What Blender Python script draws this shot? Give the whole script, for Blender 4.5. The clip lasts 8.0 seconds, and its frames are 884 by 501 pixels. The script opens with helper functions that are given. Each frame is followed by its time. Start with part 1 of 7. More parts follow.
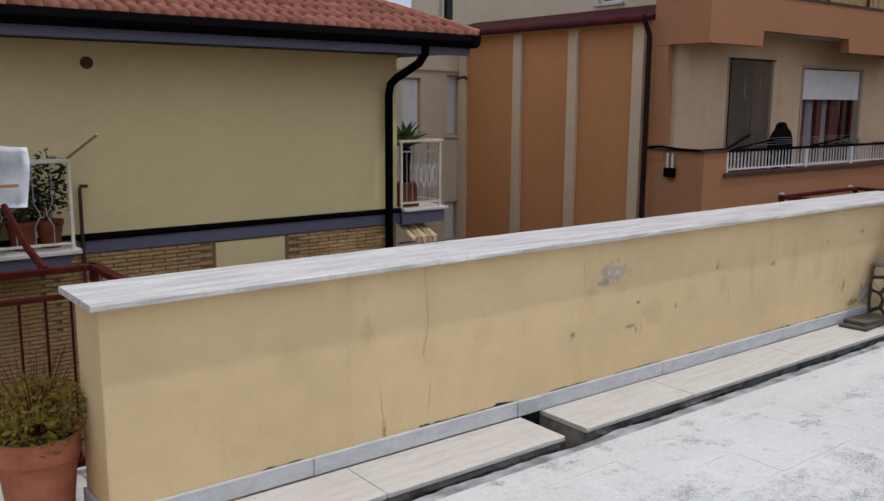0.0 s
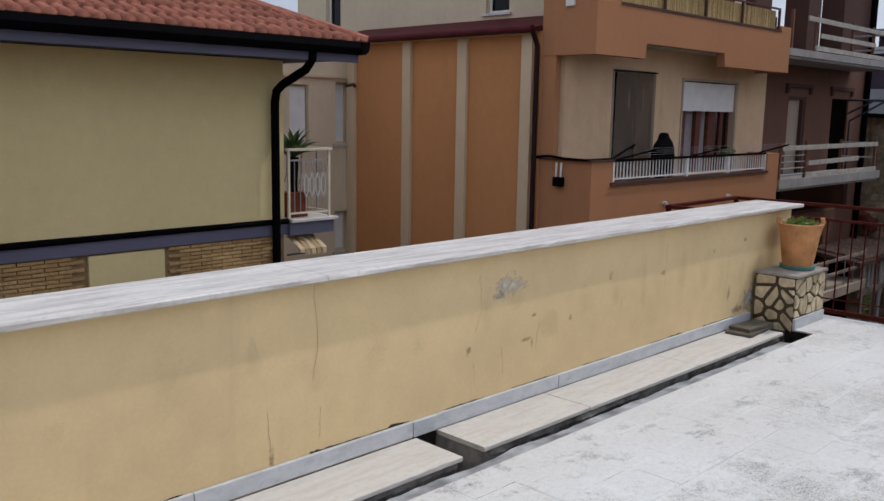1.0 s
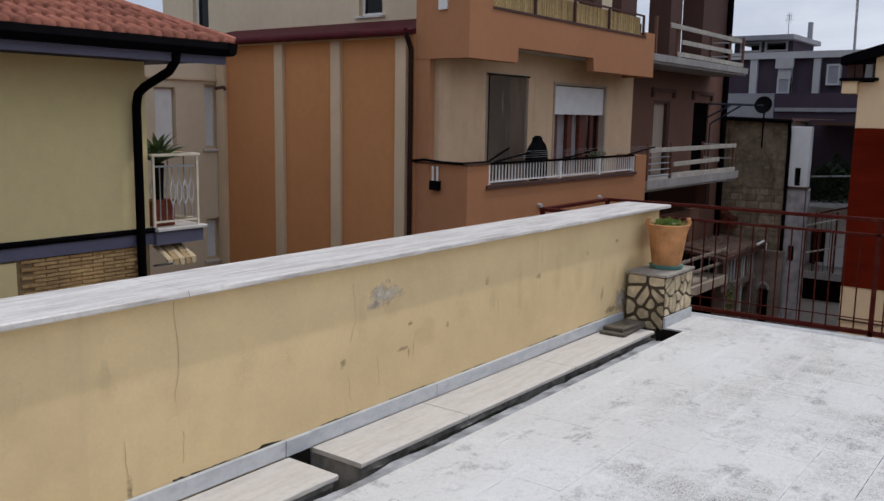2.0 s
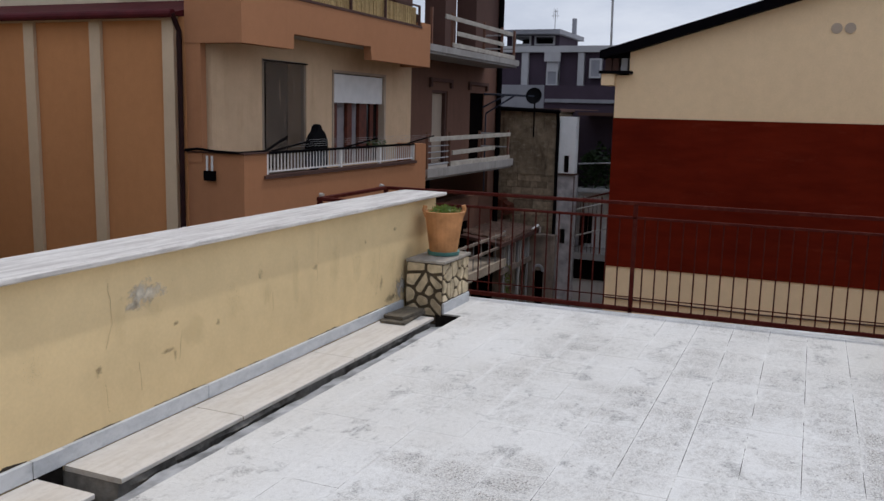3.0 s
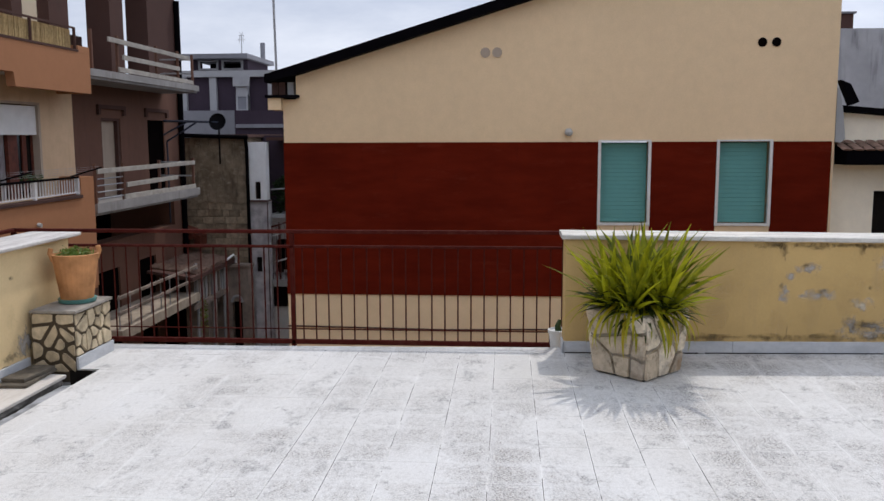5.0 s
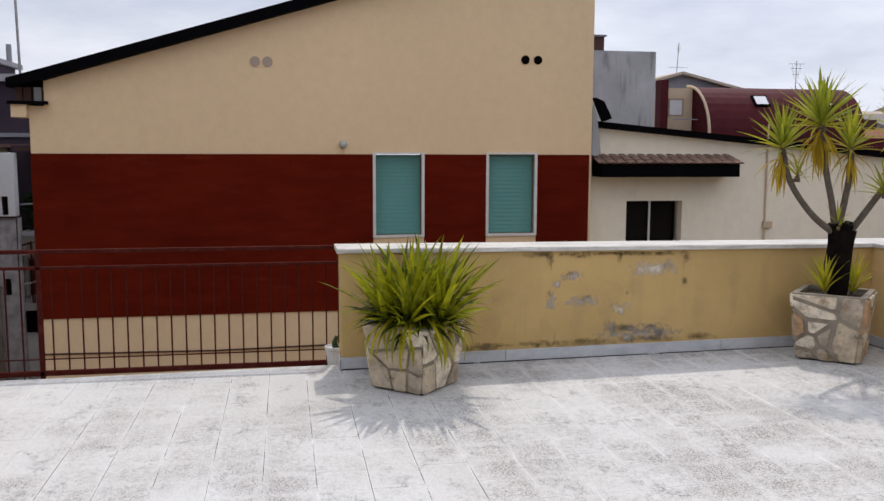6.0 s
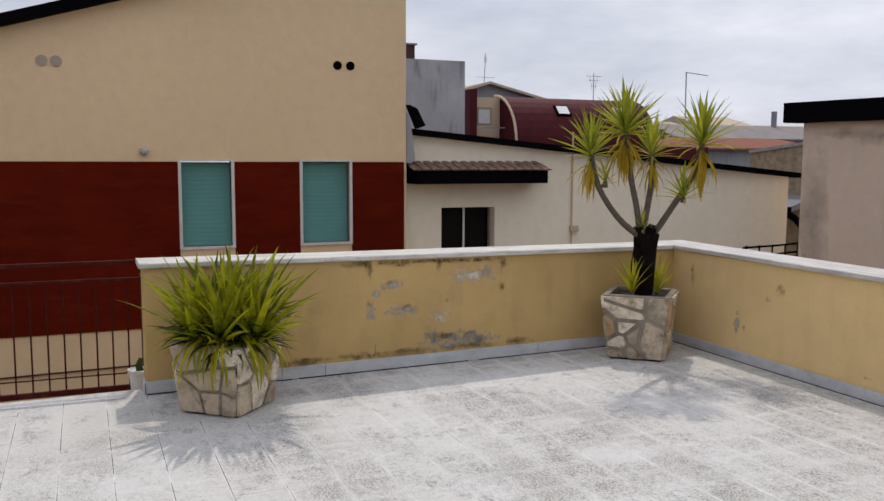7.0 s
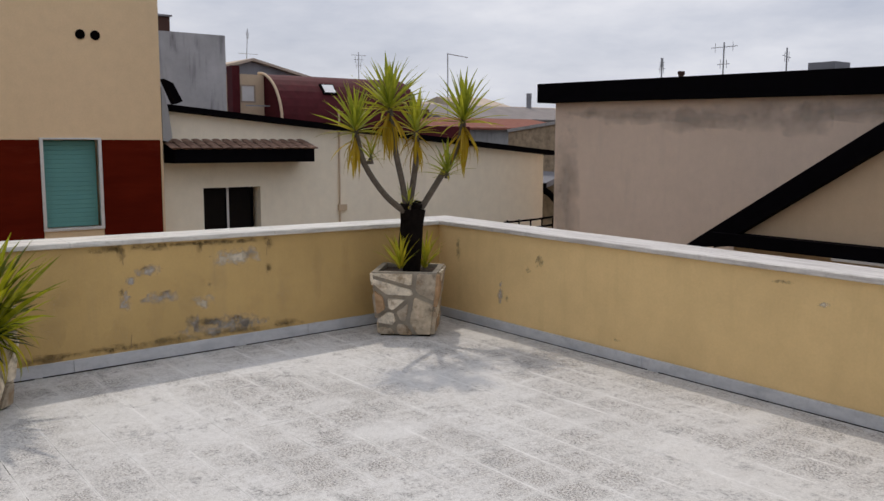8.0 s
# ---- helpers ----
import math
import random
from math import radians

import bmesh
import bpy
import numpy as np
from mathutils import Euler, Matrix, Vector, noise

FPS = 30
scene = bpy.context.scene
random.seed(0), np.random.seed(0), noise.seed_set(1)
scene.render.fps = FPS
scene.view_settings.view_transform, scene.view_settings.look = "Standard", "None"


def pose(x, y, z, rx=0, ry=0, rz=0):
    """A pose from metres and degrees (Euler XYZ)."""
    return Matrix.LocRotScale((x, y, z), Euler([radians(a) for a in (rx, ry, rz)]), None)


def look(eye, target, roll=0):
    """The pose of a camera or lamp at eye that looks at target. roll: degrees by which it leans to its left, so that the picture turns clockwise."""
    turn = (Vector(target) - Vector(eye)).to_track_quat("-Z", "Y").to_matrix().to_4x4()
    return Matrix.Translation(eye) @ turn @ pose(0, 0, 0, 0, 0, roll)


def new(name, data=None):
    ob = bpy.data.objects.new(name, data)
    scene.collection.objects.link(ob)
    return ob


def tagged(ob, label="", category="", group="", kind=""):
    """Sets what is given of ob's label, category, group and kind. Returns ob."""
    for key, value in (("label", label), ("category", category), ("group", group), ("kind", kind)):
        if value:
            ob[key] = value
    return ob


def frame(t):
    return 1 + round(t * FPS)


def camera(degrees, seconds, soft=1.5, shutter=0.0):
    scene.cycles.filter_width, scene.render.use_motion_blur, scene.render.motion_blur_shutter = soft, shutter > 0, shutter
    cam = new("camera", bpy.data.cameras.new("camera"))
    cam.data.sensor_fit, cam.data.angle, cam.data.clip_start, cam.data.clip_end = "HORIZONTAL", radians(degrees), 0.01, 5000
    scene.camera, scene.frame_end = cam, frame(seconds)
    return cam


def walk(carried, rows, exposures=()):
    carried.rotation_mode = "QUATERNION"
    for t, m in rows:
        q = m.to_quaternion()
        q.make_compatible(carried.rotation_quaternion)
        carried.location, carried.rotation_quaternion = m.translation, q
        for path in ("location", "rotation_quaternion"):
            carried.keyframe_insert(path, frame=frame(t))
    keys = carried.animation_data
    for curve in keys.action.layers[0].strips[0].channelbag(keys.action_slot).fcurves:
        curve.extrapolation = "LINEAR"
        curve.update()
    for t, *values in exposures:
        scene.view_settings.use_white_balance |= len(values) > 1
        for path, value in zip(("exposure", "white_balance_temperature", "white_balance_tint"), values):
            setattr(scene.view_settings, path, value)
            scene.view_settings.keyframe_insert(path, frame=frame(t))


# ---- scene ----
cam = camera(53.9, 8.0)
PATH = [
    (0, (-0.886, -0.133, 1.684), (0.324, 1.423, 1.345), 0.4),
    (0.3, (-0.848, -0.074, 1.680), (0.444, 1.419, 1.359), 0.0),
    (0.5, (-0.822, -0.039, 1.679), (0.521, 1.411, 1.367), 0.7),
    (0.8, (-0.785, 0.004, 1.679), (0.597, 1.419, 1.379), 0.9),
    (1, (-0.764, 0.025, 1.679), (0.637, 1.417, 1.362), 1.0),
    (1.2, (-0.747, 0.041, 1.678), (0.669, 1.417, 1.358), 1.2),
    (2.3, (-0.577, 0.093, 1.685), (1.095, 1.148, 1.385), 1.1),
    (2.5, (-0.544, 0.088, 1.684), (1.185, 1.046, 1.381), 1.2),
    (2.7, (-0.517, 0.085, 1.678), (1.248, 0.967, 1.353), 0.7),
    (3, (-0.476, 0.078, 1.67), (1.344, 0.845, 1.351), 1.4),
    (3.2, (-0.436, 0.057, 1.672), (1.416, 0.747, 1.365), 0.9),
    (3.5, (-0.352, -0.002, 1.679), (1.534, 0.59, 1.37), 1.5),
    (3.7, (-0.282, -0.055, 1.682), (1.623, 0.473, 1.382), 0.7),
    (4, (-0.181, -0.143, 1.685), (1.749, 0.289, 1.392), 1.6),
    (5.3, (0.023, -0.383, 1.692), (2.007, -0.377, 1.441), 0.0),
    (5.5, (0.062, -0.387, 1.688), (2.043, -0.501, 1.443), 0.7),
    (5.7, (0.100, -0.394, 1.688), (2.073, -0.615, 1.448), 0.5),
    (6, (0.16, -0.409, 1.689), (2.115, -0.762, 1.458), 0.2),
    (6.2, (0.208, -0.416, 1.688), (2.142, -0.874, 1.460), 0.1),
    (6.5, (0.281, -0.425, 1.685), (2.179, -1.015, 1.465), 0.4),
    (6.8, (0.336, -0.435, 1.683), (2.197, -1.133, 1.462), 0.0),
    (7, (0.365, -0.443, 1.68), (2.203, -1.203, 1.468), 0.2),
    (7.2, (0.391, -0.453, 1.674), (2.178, -1.327, 1.464), 0.2),
    (7.5, (0.426, -0.475, 1.663), (2.134, -1.492, 1.442), 0.6),
    (7.8, (0.455, -0.511, 1.654), (2.091, -1.636, 1.414), 0.3),
    (8, (0.472, -0.54, 1.649), (2.045, -1.749, 1.394), 0.2),
]
EXPOSURES = [(0.0, -0.29, 6350, 11.5), (3.0, -0.33, 6350, 11.5), (4.0, -0.28, 6350, 12), (5.5, -0.04, 6500, 12.7), (6.0, -0.07, 6650, 13), (7.0, -0.27, 6750, 12.8), (8.0, -0.40, 6850, 12.8)]
walk(cam, [(t, look(eye, target, roll)) for t, eye, target, roll in PATH], EXPOSURES)

# ---- light: a bright hazy sky with thin cloud, and a high sun from the south-east ----
SUN_WAY = Vector((0.68, -0.205, 1.0)).normalized()
SUN_ELEV = math.asin(SUN_WAY.z)
SUN_TURN = math.atan2(SUN_WAY.x, SUN_WAY.y)

world = bpy.data.worlds.new("sky")
scene.world = world
world.use_nodes = True
wn, wl = world.node_tree.nodes, world.node_tree.links
wn.clear()
w_out = wn.new("ShaderNodeOutputWorld")
w_clear, w_cloud, w_mix = wn.new("ShaderNodeBackground"), wn.new("ShaderNodeBackground"), wn.new("ShaderNodeMixShader")
w_sky = wn.new("ShaderNodeTexSky")
w_sky.sky_type, w_sky.sun_disc, w_sky.sun_elevation, w_sky.sun_rotation = "NISHITA", False, SUN_ELEV, SUN_TURN
w_sky.dust_density, w_sky.air_density = 2.0, 1.0
w_clear.inputs["Strength"].default_value = 0.1
w_cloud.inputs["Strength"].default_value = 1.0
w_co, w_map, w_n = wn.new("ShaderNodeTexCoord"), wn.new("ShaderNodeMapping"), wn.new("ShaderNodeTexNoise")
w_map.inputs["Scale"].default_value = (1.0, 1.0, 3.2)
w_n.inputs["Scale"].default_value, w_n.inputs["Detail"].default_value, w_n.inputs["Roughness"].default_value = 2.6, 7.0, 0.58
w_rc, w_rf = wn.new("ShaderNodeValToRGB"), wn.new("ShaderNodeMapRange")
w_rc.color_ramp.elements[0].position, w_rc.color_ramp.elements[0].color = 0.34, (0.55, 0.62, 0.775, 1)
w_rc.color_ramp.elements[1].position, w_rc.color_ramp.elements[1].color = 0.66, (0.88, 0.935, 1.03, 1)
w_rf.inputs["From Min"].default_value, w_rf.inputs["From Max"].default_value = 0.25, 0.6
w_rf.inputs["To Min"].default_value, w_rf.inputs["To Max"].default_value = 0.75, 0.97
# thin cloud is brighter overhead than at the horizon
w_sep, w_up = wn.new("ShaderNodeSeparateXYZ"), wn.new("ShaderNodeMapRange")
w_up.inputs["From Min"].default_value, w_up.inputs["From Max"].default_value = 0.25, 1.0
w_up.inputs["To Min"].default_value, w_up.inputs["To Max"].default_value = 1.0, 1.5
wl.new(w_co.outputs["Generated"], w_sep.inputs[0])
wl.new(w_sep.outputs["Z"], w_up.inputs["Value"])
# the haze is thicker and brighter towards the south
w_south, w_both = wn.new("ShaderNodeMapRange"), wn.new("ShaderNodeMath")
w_south.inputs["From Min"].default_value, w_south.inputs["From Max"].default_value = -0.65, 0.25
w_south.inputs["To Min"].default_value, w_south.inputs["To Max"].default_value = 1.16, 1.0
w_both.operation = "MULTIPLY"
wl.new(w_sep.outputs["Y"], w_south.inputs["Value"])
wl.new(w_up.outputs["Result"], w_both.inputs[0])
wl.new(w_south.outputs["Result"], w_both.inputs[1])
wl.new(w_both.outputs[0], w_cloud.inputs["Strength"])
wl.new(w_co.outputs["Generated"], w_map.inputs["Vector"])
wl.new(w_map.outputs["Vector"], w_n.inputs["Vector"])
wl.new(w_n.outputs["Fac"], w_rc.inputs["Fac"])
wl.new(w_n.outputs["Fac"], w_rf.inputs["Value"])
wl.new(w_rc.outputs["Color"], w_cloud.inputs["Color"])
wl.new(w_sky.outputs["Color"], w_clear.inputs["Color"])
wl.new(w_rf.outputs["Result"], w_mix.inputs["Fac"])
wl.new(w_clear.outputs["Background"], w_mix.inputs[1])
wl.new(w_cloud.outputs["Background"], w_mix.inputs[2])
wl.new(w_mix.outputs["Shader"], w_out.inputs["Surface"])

sun_data = bpy.data.lights.new("sun", "SUN")
sun_data.energy, sun_data.angle, sun_data.color = 2.05, radians(1.2), (1.0, 0.95, 0.87)
sun = new("sun", sun_data)
sun.matrix_world = look(SUN_WAY * 40, (0, 0, 0))


# ---- materials ----
def rgb(c, k=1.0):
    return (c[0] * k, c[1] * k, c[2] * k, 1.0)


class Nodes:
    """Short ways to make and join the nodes of one material."""

    def __init__(self, name):
        self.m = bpy.data.materials.new(name)
        self.m.use_nodes = True
        self.t = self.m.node_tree
        self.bsdf = self.t.nodes["Principled BSDF"]
        self.co = self.t.nodes.new("ShaderNodeTexCoord").outputs["Object"]

    def join(self, a, b):
        self.t.links.new(a, b)

    def put(self, socket, value):
        if isinstance(value, bpy.types.NodeSocket):
            self.join(value, socket)
        else:
            socket.default_value = value

    def stretch(self, scale, turn=(0, 0, 0)):
        n = self.t.nodes.new("ShaderNodeMapping")
        n.inputs["Scale"].default_value, n.inputs["Rotation"].default_value = scale, turn
        self.join(self.co, n.inputs["Vector"])
        return n.outputs["Vector"]

    def noise(self, scale, detail=4.0, rough=0.55, at=None):
        n = self.t.nodes.new("ShaderNodeTexNoise")
        n.inputs["Scale"].default_value, n.inputs["Detail"].default_value, n.inputs["Roughness"].default_value = scale, detail, rough
        self.join(at or self.co, n.inputs["Vector"])
        return n.outputs["Fac"]

    def wave(self, scale, warp=0.0, at=None, way="Z"):
        n = self.t.nodes.new("ShaderNodeTexWave")
        n.bands_direction = way
        n.inputs["Scale"].default_value, n.inputs["Distortion"].default_value = scale, warp
        self.join(at or self.co, n.inputs["Vector"])
        return n.outputs["Fac"]

    def spread(self, value, lo, hi, to0=0.0, to1=1.0):
        n = self.t.nodes.new("ShaderNodeMapRange")
        n.inputs["From Min"].default_value, n.inputs["From Max"].default_value = lo, hi
        n.inputs["To Min"].default_value, n.inputs["To Max"].default_value = to0, to1
        self.join(value, n.inputs["Value"])
        return n.outputs["Result"]

    def math(self, op, a, b=0.0):
        n = self.t.nodes.new("ShaderNodeMath")
        n.operation = op
        self.put(n.inputs[0], a)
        self.put(n.inputs[1], b)
        return n.outputs[0]

    def mix(self, fac, a, b, kind="MIX"):
        n = self.t.nodes.new("ShaderNodeMix")
        n.data_type, n.blend_type = "RGBA", kind
        self.put(n.inputs[0], fac)
        self.put(n.inputs[6], a)
        self.put(n.inputs[7], b)
        return n.outputs[2]

    def shade(self, colour, k):
        """A colour times a number."""
        n = self.t.nodes.new("ShaderNodeVectorMath")
        n.operation = "SCALE"
        self.put(n.inputs[0], colour)
        self.put(n.inputs["Scale"], k)
        return n.outputs[0]

    def place(self):
        """World place, so that alike pieces differ."""
        self.co = self.t.nodes.new("ShaderNodeNewGeometry").outputs["Position"]

    def random(self):
        return self.t.nodes.new("ShaderNodeObjectInfo").outputs["Random"]

    def island(self):
        return self.t.nodes.new("ShaderNodeNewGeometry").outputs["Random Per Island"]

    def bump(self, height, strength, distance=0.01):
        n = self.t.nodes.new("ShaderNodeBump")
        n.inputs["Strength"].default_value, n.inputs["Distance"].default_value = strength, distance
        self.join(height, n.inputs["Height"])
        self.join(n.outputs["Normal"], self.bsdf.inputs["Normal"])

    def done(self, colour, rough=0.8, metal=0.0, spec=0.4):
        self.put(self.bsdf.inputs["Base Color"], colour)
        self.put(self.bsdf.inputs["Roughness"], rough)
        self.bsdf.inputs["Metallic"].default_value = metal
        self.bsdf.inputs["Specular IOR Level"].default_value = spec
        return self.m


def plaster(name, base, stain=None, much=0.3, var=0.1, grain=90, bump=0.25, big=0.9):
    """Painted render: broad fading, fine grain, and streaks that run down."""
    n = Nodes(name)
    c = n.mix(n.spread(n.noise(big, 3), 0.3, 0.7), rgb(base, 1 - var), rgb(base, 1 + var))
    fine = n.noise(grain, 3)
    c = n.mix(0.3, c, n.shade(c, n.spread(fine, 0.3, 0.7, 0.9, 1.08)))
    mid = n.noise(7, 5, 0.6)
    c = n.mix(0.5, c, n.shade(c, n.spread(mid, 0.3, 0.7, 0.93, 1.07)))
    if stain:
        streak = n.math("MULTIPLY", n.spread(n.noise(2.2, 6, 0.6, n.stretch((3.0, 3.0, 0.35))), 0.5, 0.72), n.spread(n.noise(1.3, 5), 0.4, 0.65))
        c = n.mix(n.math("MULTIPLY", streak, much), c, rgb(stain))
    n.bump(n.noise(grain * 0.6, 5, 0.65), bump, 0.006)
    return n.done(c, 0.92, spec=0.12)


def plain(name, base, rough=0.6, metal=0.0, var=0.12, scale=12, bump=0.0, spec=0.2):
    n = Nodes(name)
    c = n.mix(n.spread(n.noise(scale, 5), 0.3, 0.7), rgb(base, 1 - var), rgb(base, 1 + var))
    if bump:
        n.bump(n.noise(scale * 4, 4), bump, 0.005)
    return n.done(c, rough, metal, spec)


def pieces(name, base, other, rough=0.8, var=0.22, scale=25, bump=0.35):
    """Bricks, tiles and stones: each piece has its own tone."""
    n = Nodes(name)
    n.place()
    r = n.random()
    c = n.mix(r, rgb(base), rgb(other))
    c = n.shade(c, n.spread(n.noise(scale, 5, 0.6), 0.3, 0.7, 1 - var, 1 + var))
    n.bump(n.noise(scale * 2.5, 5, 0.6), bump, 0.006)
    return n.done(c, rough, spec=0.15)


def marble(name, base, vein, along=(0.7, 6.0, 6.0), rough=0.45):
    n = Nodes(name)
    v = n.noise(3.0, 8, 0.62, n.stretch(along))
    c = n.mix(n.spread(v, 0.42, 0.68), rgb(base), rgb(vein))
    c = n.mix(n.spread(n.noise(26, 6, 0.7), 0.5, 0.75, 0, 0.45), c, rgb(vein, 0.75))
    n.bump(n.noise(60, 4), 0.12, 0.003)
    return n.done(c, rough, spec=0.25)


def rust_paint(name, base, rust):
    n = Nodes(name)
    c = n.mix(n.spread(n.noise(14, 7, 0.65), 0.48, 0.68), rgb(base), rgb(rust))
    n.bump(n.noise(120, 4), 0.2, 0.002)
    return n.done(c, 0.7, spec=0.03)


def leaf_paint(name, green, tip, pale, through_light=0.35):
    """Leaf: paler or yellower from leaf to leaf; thin, so that some light comes through."""
    n = Nodes(name)
    c = n.mix(n.spread(n.random(), 0.1, 0.95), rgb(green), rgb(tip))
    c = n.mix(n.spread(n.noise(7, 3), 0.45, 0.75, 0, 0.6), c, rgb(pale))
    n.done(c, 0.45, spec=0.22)
    thin, both = n.t.nodes.new("ShaderNodeBsdfTranslucent"), n.t.nodes.new("ShaderNodeMixShader")
    n.join(n.mix(0.35, c, rgb(pale)), thin.inputs["Color"])
    both.inputs[0].default_value = through_light
    n.join(n.bsdf.outputs[0], both.inputs[1])
    n.join(thin.outputs[0], both.inputs[2])
    n.join(both.outputs[0], n.t.nodes["Material Output"].inputs["Surface"])
    return n.m


def glass_dark(name, tint=(0.02, 0.022, 0.026)):
    n = Nodes(name)
    return n.done(rgb(tint), 0.12, spec=0.2)


def stain(name, base, flat, much=0.9, grain=22, ragged=1.0):
    """A stain, worn place or painted shadow with an uneven, fading edge; flat scales its own box, with 0 across the
    wall.
    """
    n = Nodes(name)
    box_co = n.t.nodes.new("ShaderNodeTexCoord").outputs["Generated"]
    off, size = n.t.nodes.new("ShaderNodeVectorMath"), n.t.nodes.new("ShaderNodeVectorMath")
    off.operation, size.operation = "MULTIPLY_ADD", "LENGTH"
    off.inputs[1].default_value, off.inputs[2].default_value = flat, [-0.5 * k for k in flat]
    n.join(box_co, off.inputs[0])
    n.join(off.outputs[0], size.inputs[0])
    n.place()
    rag = n.math("ADD", n.spread(n.noise(grain * 0.6, 8, 0.72), 0.25, 0.75, -ragged, ragged), n.math("SUBTRACT", 0.8, size.outputs["Value"]))
    fac = n.math("MULTIPLY", n.spread(rag, -0.1, 0.85), much)
    c = n.shade(rgb(base)[:3], n.spread(n.noise(55, 4, 0.7), 0.3, 0.7, 0.7, 1.25))
    n.done(c, 0.95, spec=0.05)
    clear, mixed = n.t.nodes.new("ShaderNodeBsdfTransparent"), n.t.nodes.new("ShaderNodeMixShader")
    n.join(fac, mixed.inputs[0])
    n.join(clear.outputs[0], mixed.inputs[1])
    n.join(n.bsdf.outputs[0], mixed.inputs[2])
    n.join(mixed.outputs[0], n.t.nodes["Material Output"].inputs["Surface"])
    return n.m


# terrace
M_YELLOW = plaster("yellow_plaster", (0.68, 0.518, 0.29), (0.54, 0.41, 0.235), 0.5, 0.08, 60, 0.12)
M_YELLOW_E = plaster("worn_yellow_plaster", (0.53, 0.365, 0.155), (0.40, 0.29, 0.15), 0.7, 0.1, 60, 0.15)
# parapet paint toned per wall; the south copy holds grazing sun in its colour
M_YELLOW_S = plaster("sunlit_tone_yellow_plaster", (0.74, 0.535, 0.265), (0.54, 0.39, 0.19), 0.5, 0.08, 60, 0.15)
M_BARE_SHADOW = plaster("bare_or_shadow_plaster", (0.43, 0.41, 0.385), (0.30, 0.29, 0.27), 0.5, 0.2, 60, 0.5, 9)
M_PALE = plaster("pale_scraped_plaster", (0.66, 0.57, 0.38), None, 0, 0.12, 60, 0.4, 12)
M_GRIME = plain("black_wall_dirt", (0.045, 0.036, 0.026), 0.95, 0, 0.4, 30)
M_CRACK = plain("crack_dirt", (0.25, 0.18, 0.10), 0.95)
M_CAP = marble("cap_marble", (0.615, 0.59, 0.56), (0.385, 0.355, 0.335), (0.8, 9.0, 9.0))
M_CAP_Y = marble("cap_marble_long", (0.68, 0.66, 0.61), (0.40, 0.38, 0.35), (6.0, 0.7, 6.0))
M_SKIRT = marble("skirting_marble", (0.545, 0.56, 0.58), (0.43, 0.45, 0.475), (2.0, 2.0, 5.0), 0.6)
M_TRAV = marble("travertine", (0.585, 0.555, 0.515), (0.505, 0.465, 0.42), (1.2, 7.0, 7.0), 0.7)
M_CHIP = plaster("chipped_plaster", (0.36, 0.30, 0.20), (0.24, 0.21, 0.16), 0.5, 0.2, 60, 0.4, 14)
M_MOULD = plaster("black_mould", (0.13, 0.105, 0.07), (0.06, 0.05, 0.04), 0.5, 0.3, 40, 0.4, 12)
M_CEMENT = plaster("rough_cement", (0.22, 0.205, 0.185), (0.04, 0.035, 0.03), 0.9, 0.5, 40, 1.0, 8)
M_GUTTER = plaster("damp_channel", (0.28, 0.285, 0.295), (0.05, 0.05, 0.048), 0.8, 0.4, 30, 0.9, 7)
# black for shade in recesses and under planters, and for open joints
M_PIT = plain("black_shade_and_joint", (0.018, 0.015, 0.013), 0.95, 0, 0.3, 12, 0.4, 0.05)
M_OFFCUT = plain("dark_weathered_stone", (0.11, 0.095, 0.075), 0.95, 0, 0.35, 14, 0.8)
M_STONE = pieces("crazy_stone", (0.64, 0.53, 0.36), (0.36, 0.29, 0.19), 0.75, 0.35, 11, 0.6)


def pot_stone():
    """Planter cladding: white, cream, grey and rusty stones, stained brown in patches."""
    n = Nodes("planter_stone")
    n.place()
    r = n.random()
    c = n.mix(n.spread(r, 0.1, 0.3), rgb((0.43, 0.365, 0.285)), rgb((0.57, 0.475, 0.35)))
    c = n.mix(n.spread(r, 0.45, 0.6), c, rgb((0.78, 0.69, 0.55)))
    c = n.mix(n.spread(r, 0.92, 0.95), c, rgb((0.48, 0.31, 0.18)))
    c = n.shade(c, n.spread(n.noise(8, 7, 0.7), 0.3, 0.7, 0.55, 1.25))
    c = n.mix(n.spread(n.noise(5, 7, 0.72), 0.50, 0.64, 0, 0.75), c, rgb((0.26, 0.17, 0.09)))
    c = n.mix(n.spread(n.noise(12, 6, 0.75), 0.54, 0.66, 0, 0.65), c, rgb((0.10, 0.075, 0.05)))
    n.bump(n.noise(20, 7, 0.68), 0.8, 0.012)
    return n.done(c, 0.85, spec=0.15)


M_POTSTONE = pot_stone()
M_MORTAR = plaster("dark_mortar", (0.085, 0.066, 0.045), None, 0, 0.2, 70, 0.8, 8)
M_POTMORTAR = plaster("planter_cement", (0.29, 0.255, 0.205), (0.15, 0.125, 0.09), 0.5, 0.25, 60, 0.8, 8)
M_TERRA = plain("terracotta", (0.42, 0.15, 0.085), 0.8, 0, 0.2, 9, 0.25)
M_TERRA_O = plain("pale_terracotta", (0.46, 0.22, 0.092), 0.85, 0, 0.3, 7, 0.3)
M_DIRTYSLAB = plaster("grimy_stone_slab", (0.30, 0.275, 0.24), (0.07, 0.06, 0.045), 0.9, 0.3, 50, 0.5, 5)
M_TEAL = plain("teal_plastic", (0.09, 0.22, 0.20), 0.5)
M_SOIL = plain("soil", (0.05, 0.035, 0.025), 0.95, 0, 0.4, 40, 0.8)
M_RAIL = rust_paint("brown_railing_paint", (0.055, 0.0095, 0.007), (0.078, 0.021, 0.015))
M_LEAF = leaf_paint("strap_leaf", (0.03, 0.052, 0.002), (0.33, 0.345, 0.006), (0.56, 0.53, 0.025), 0.24)
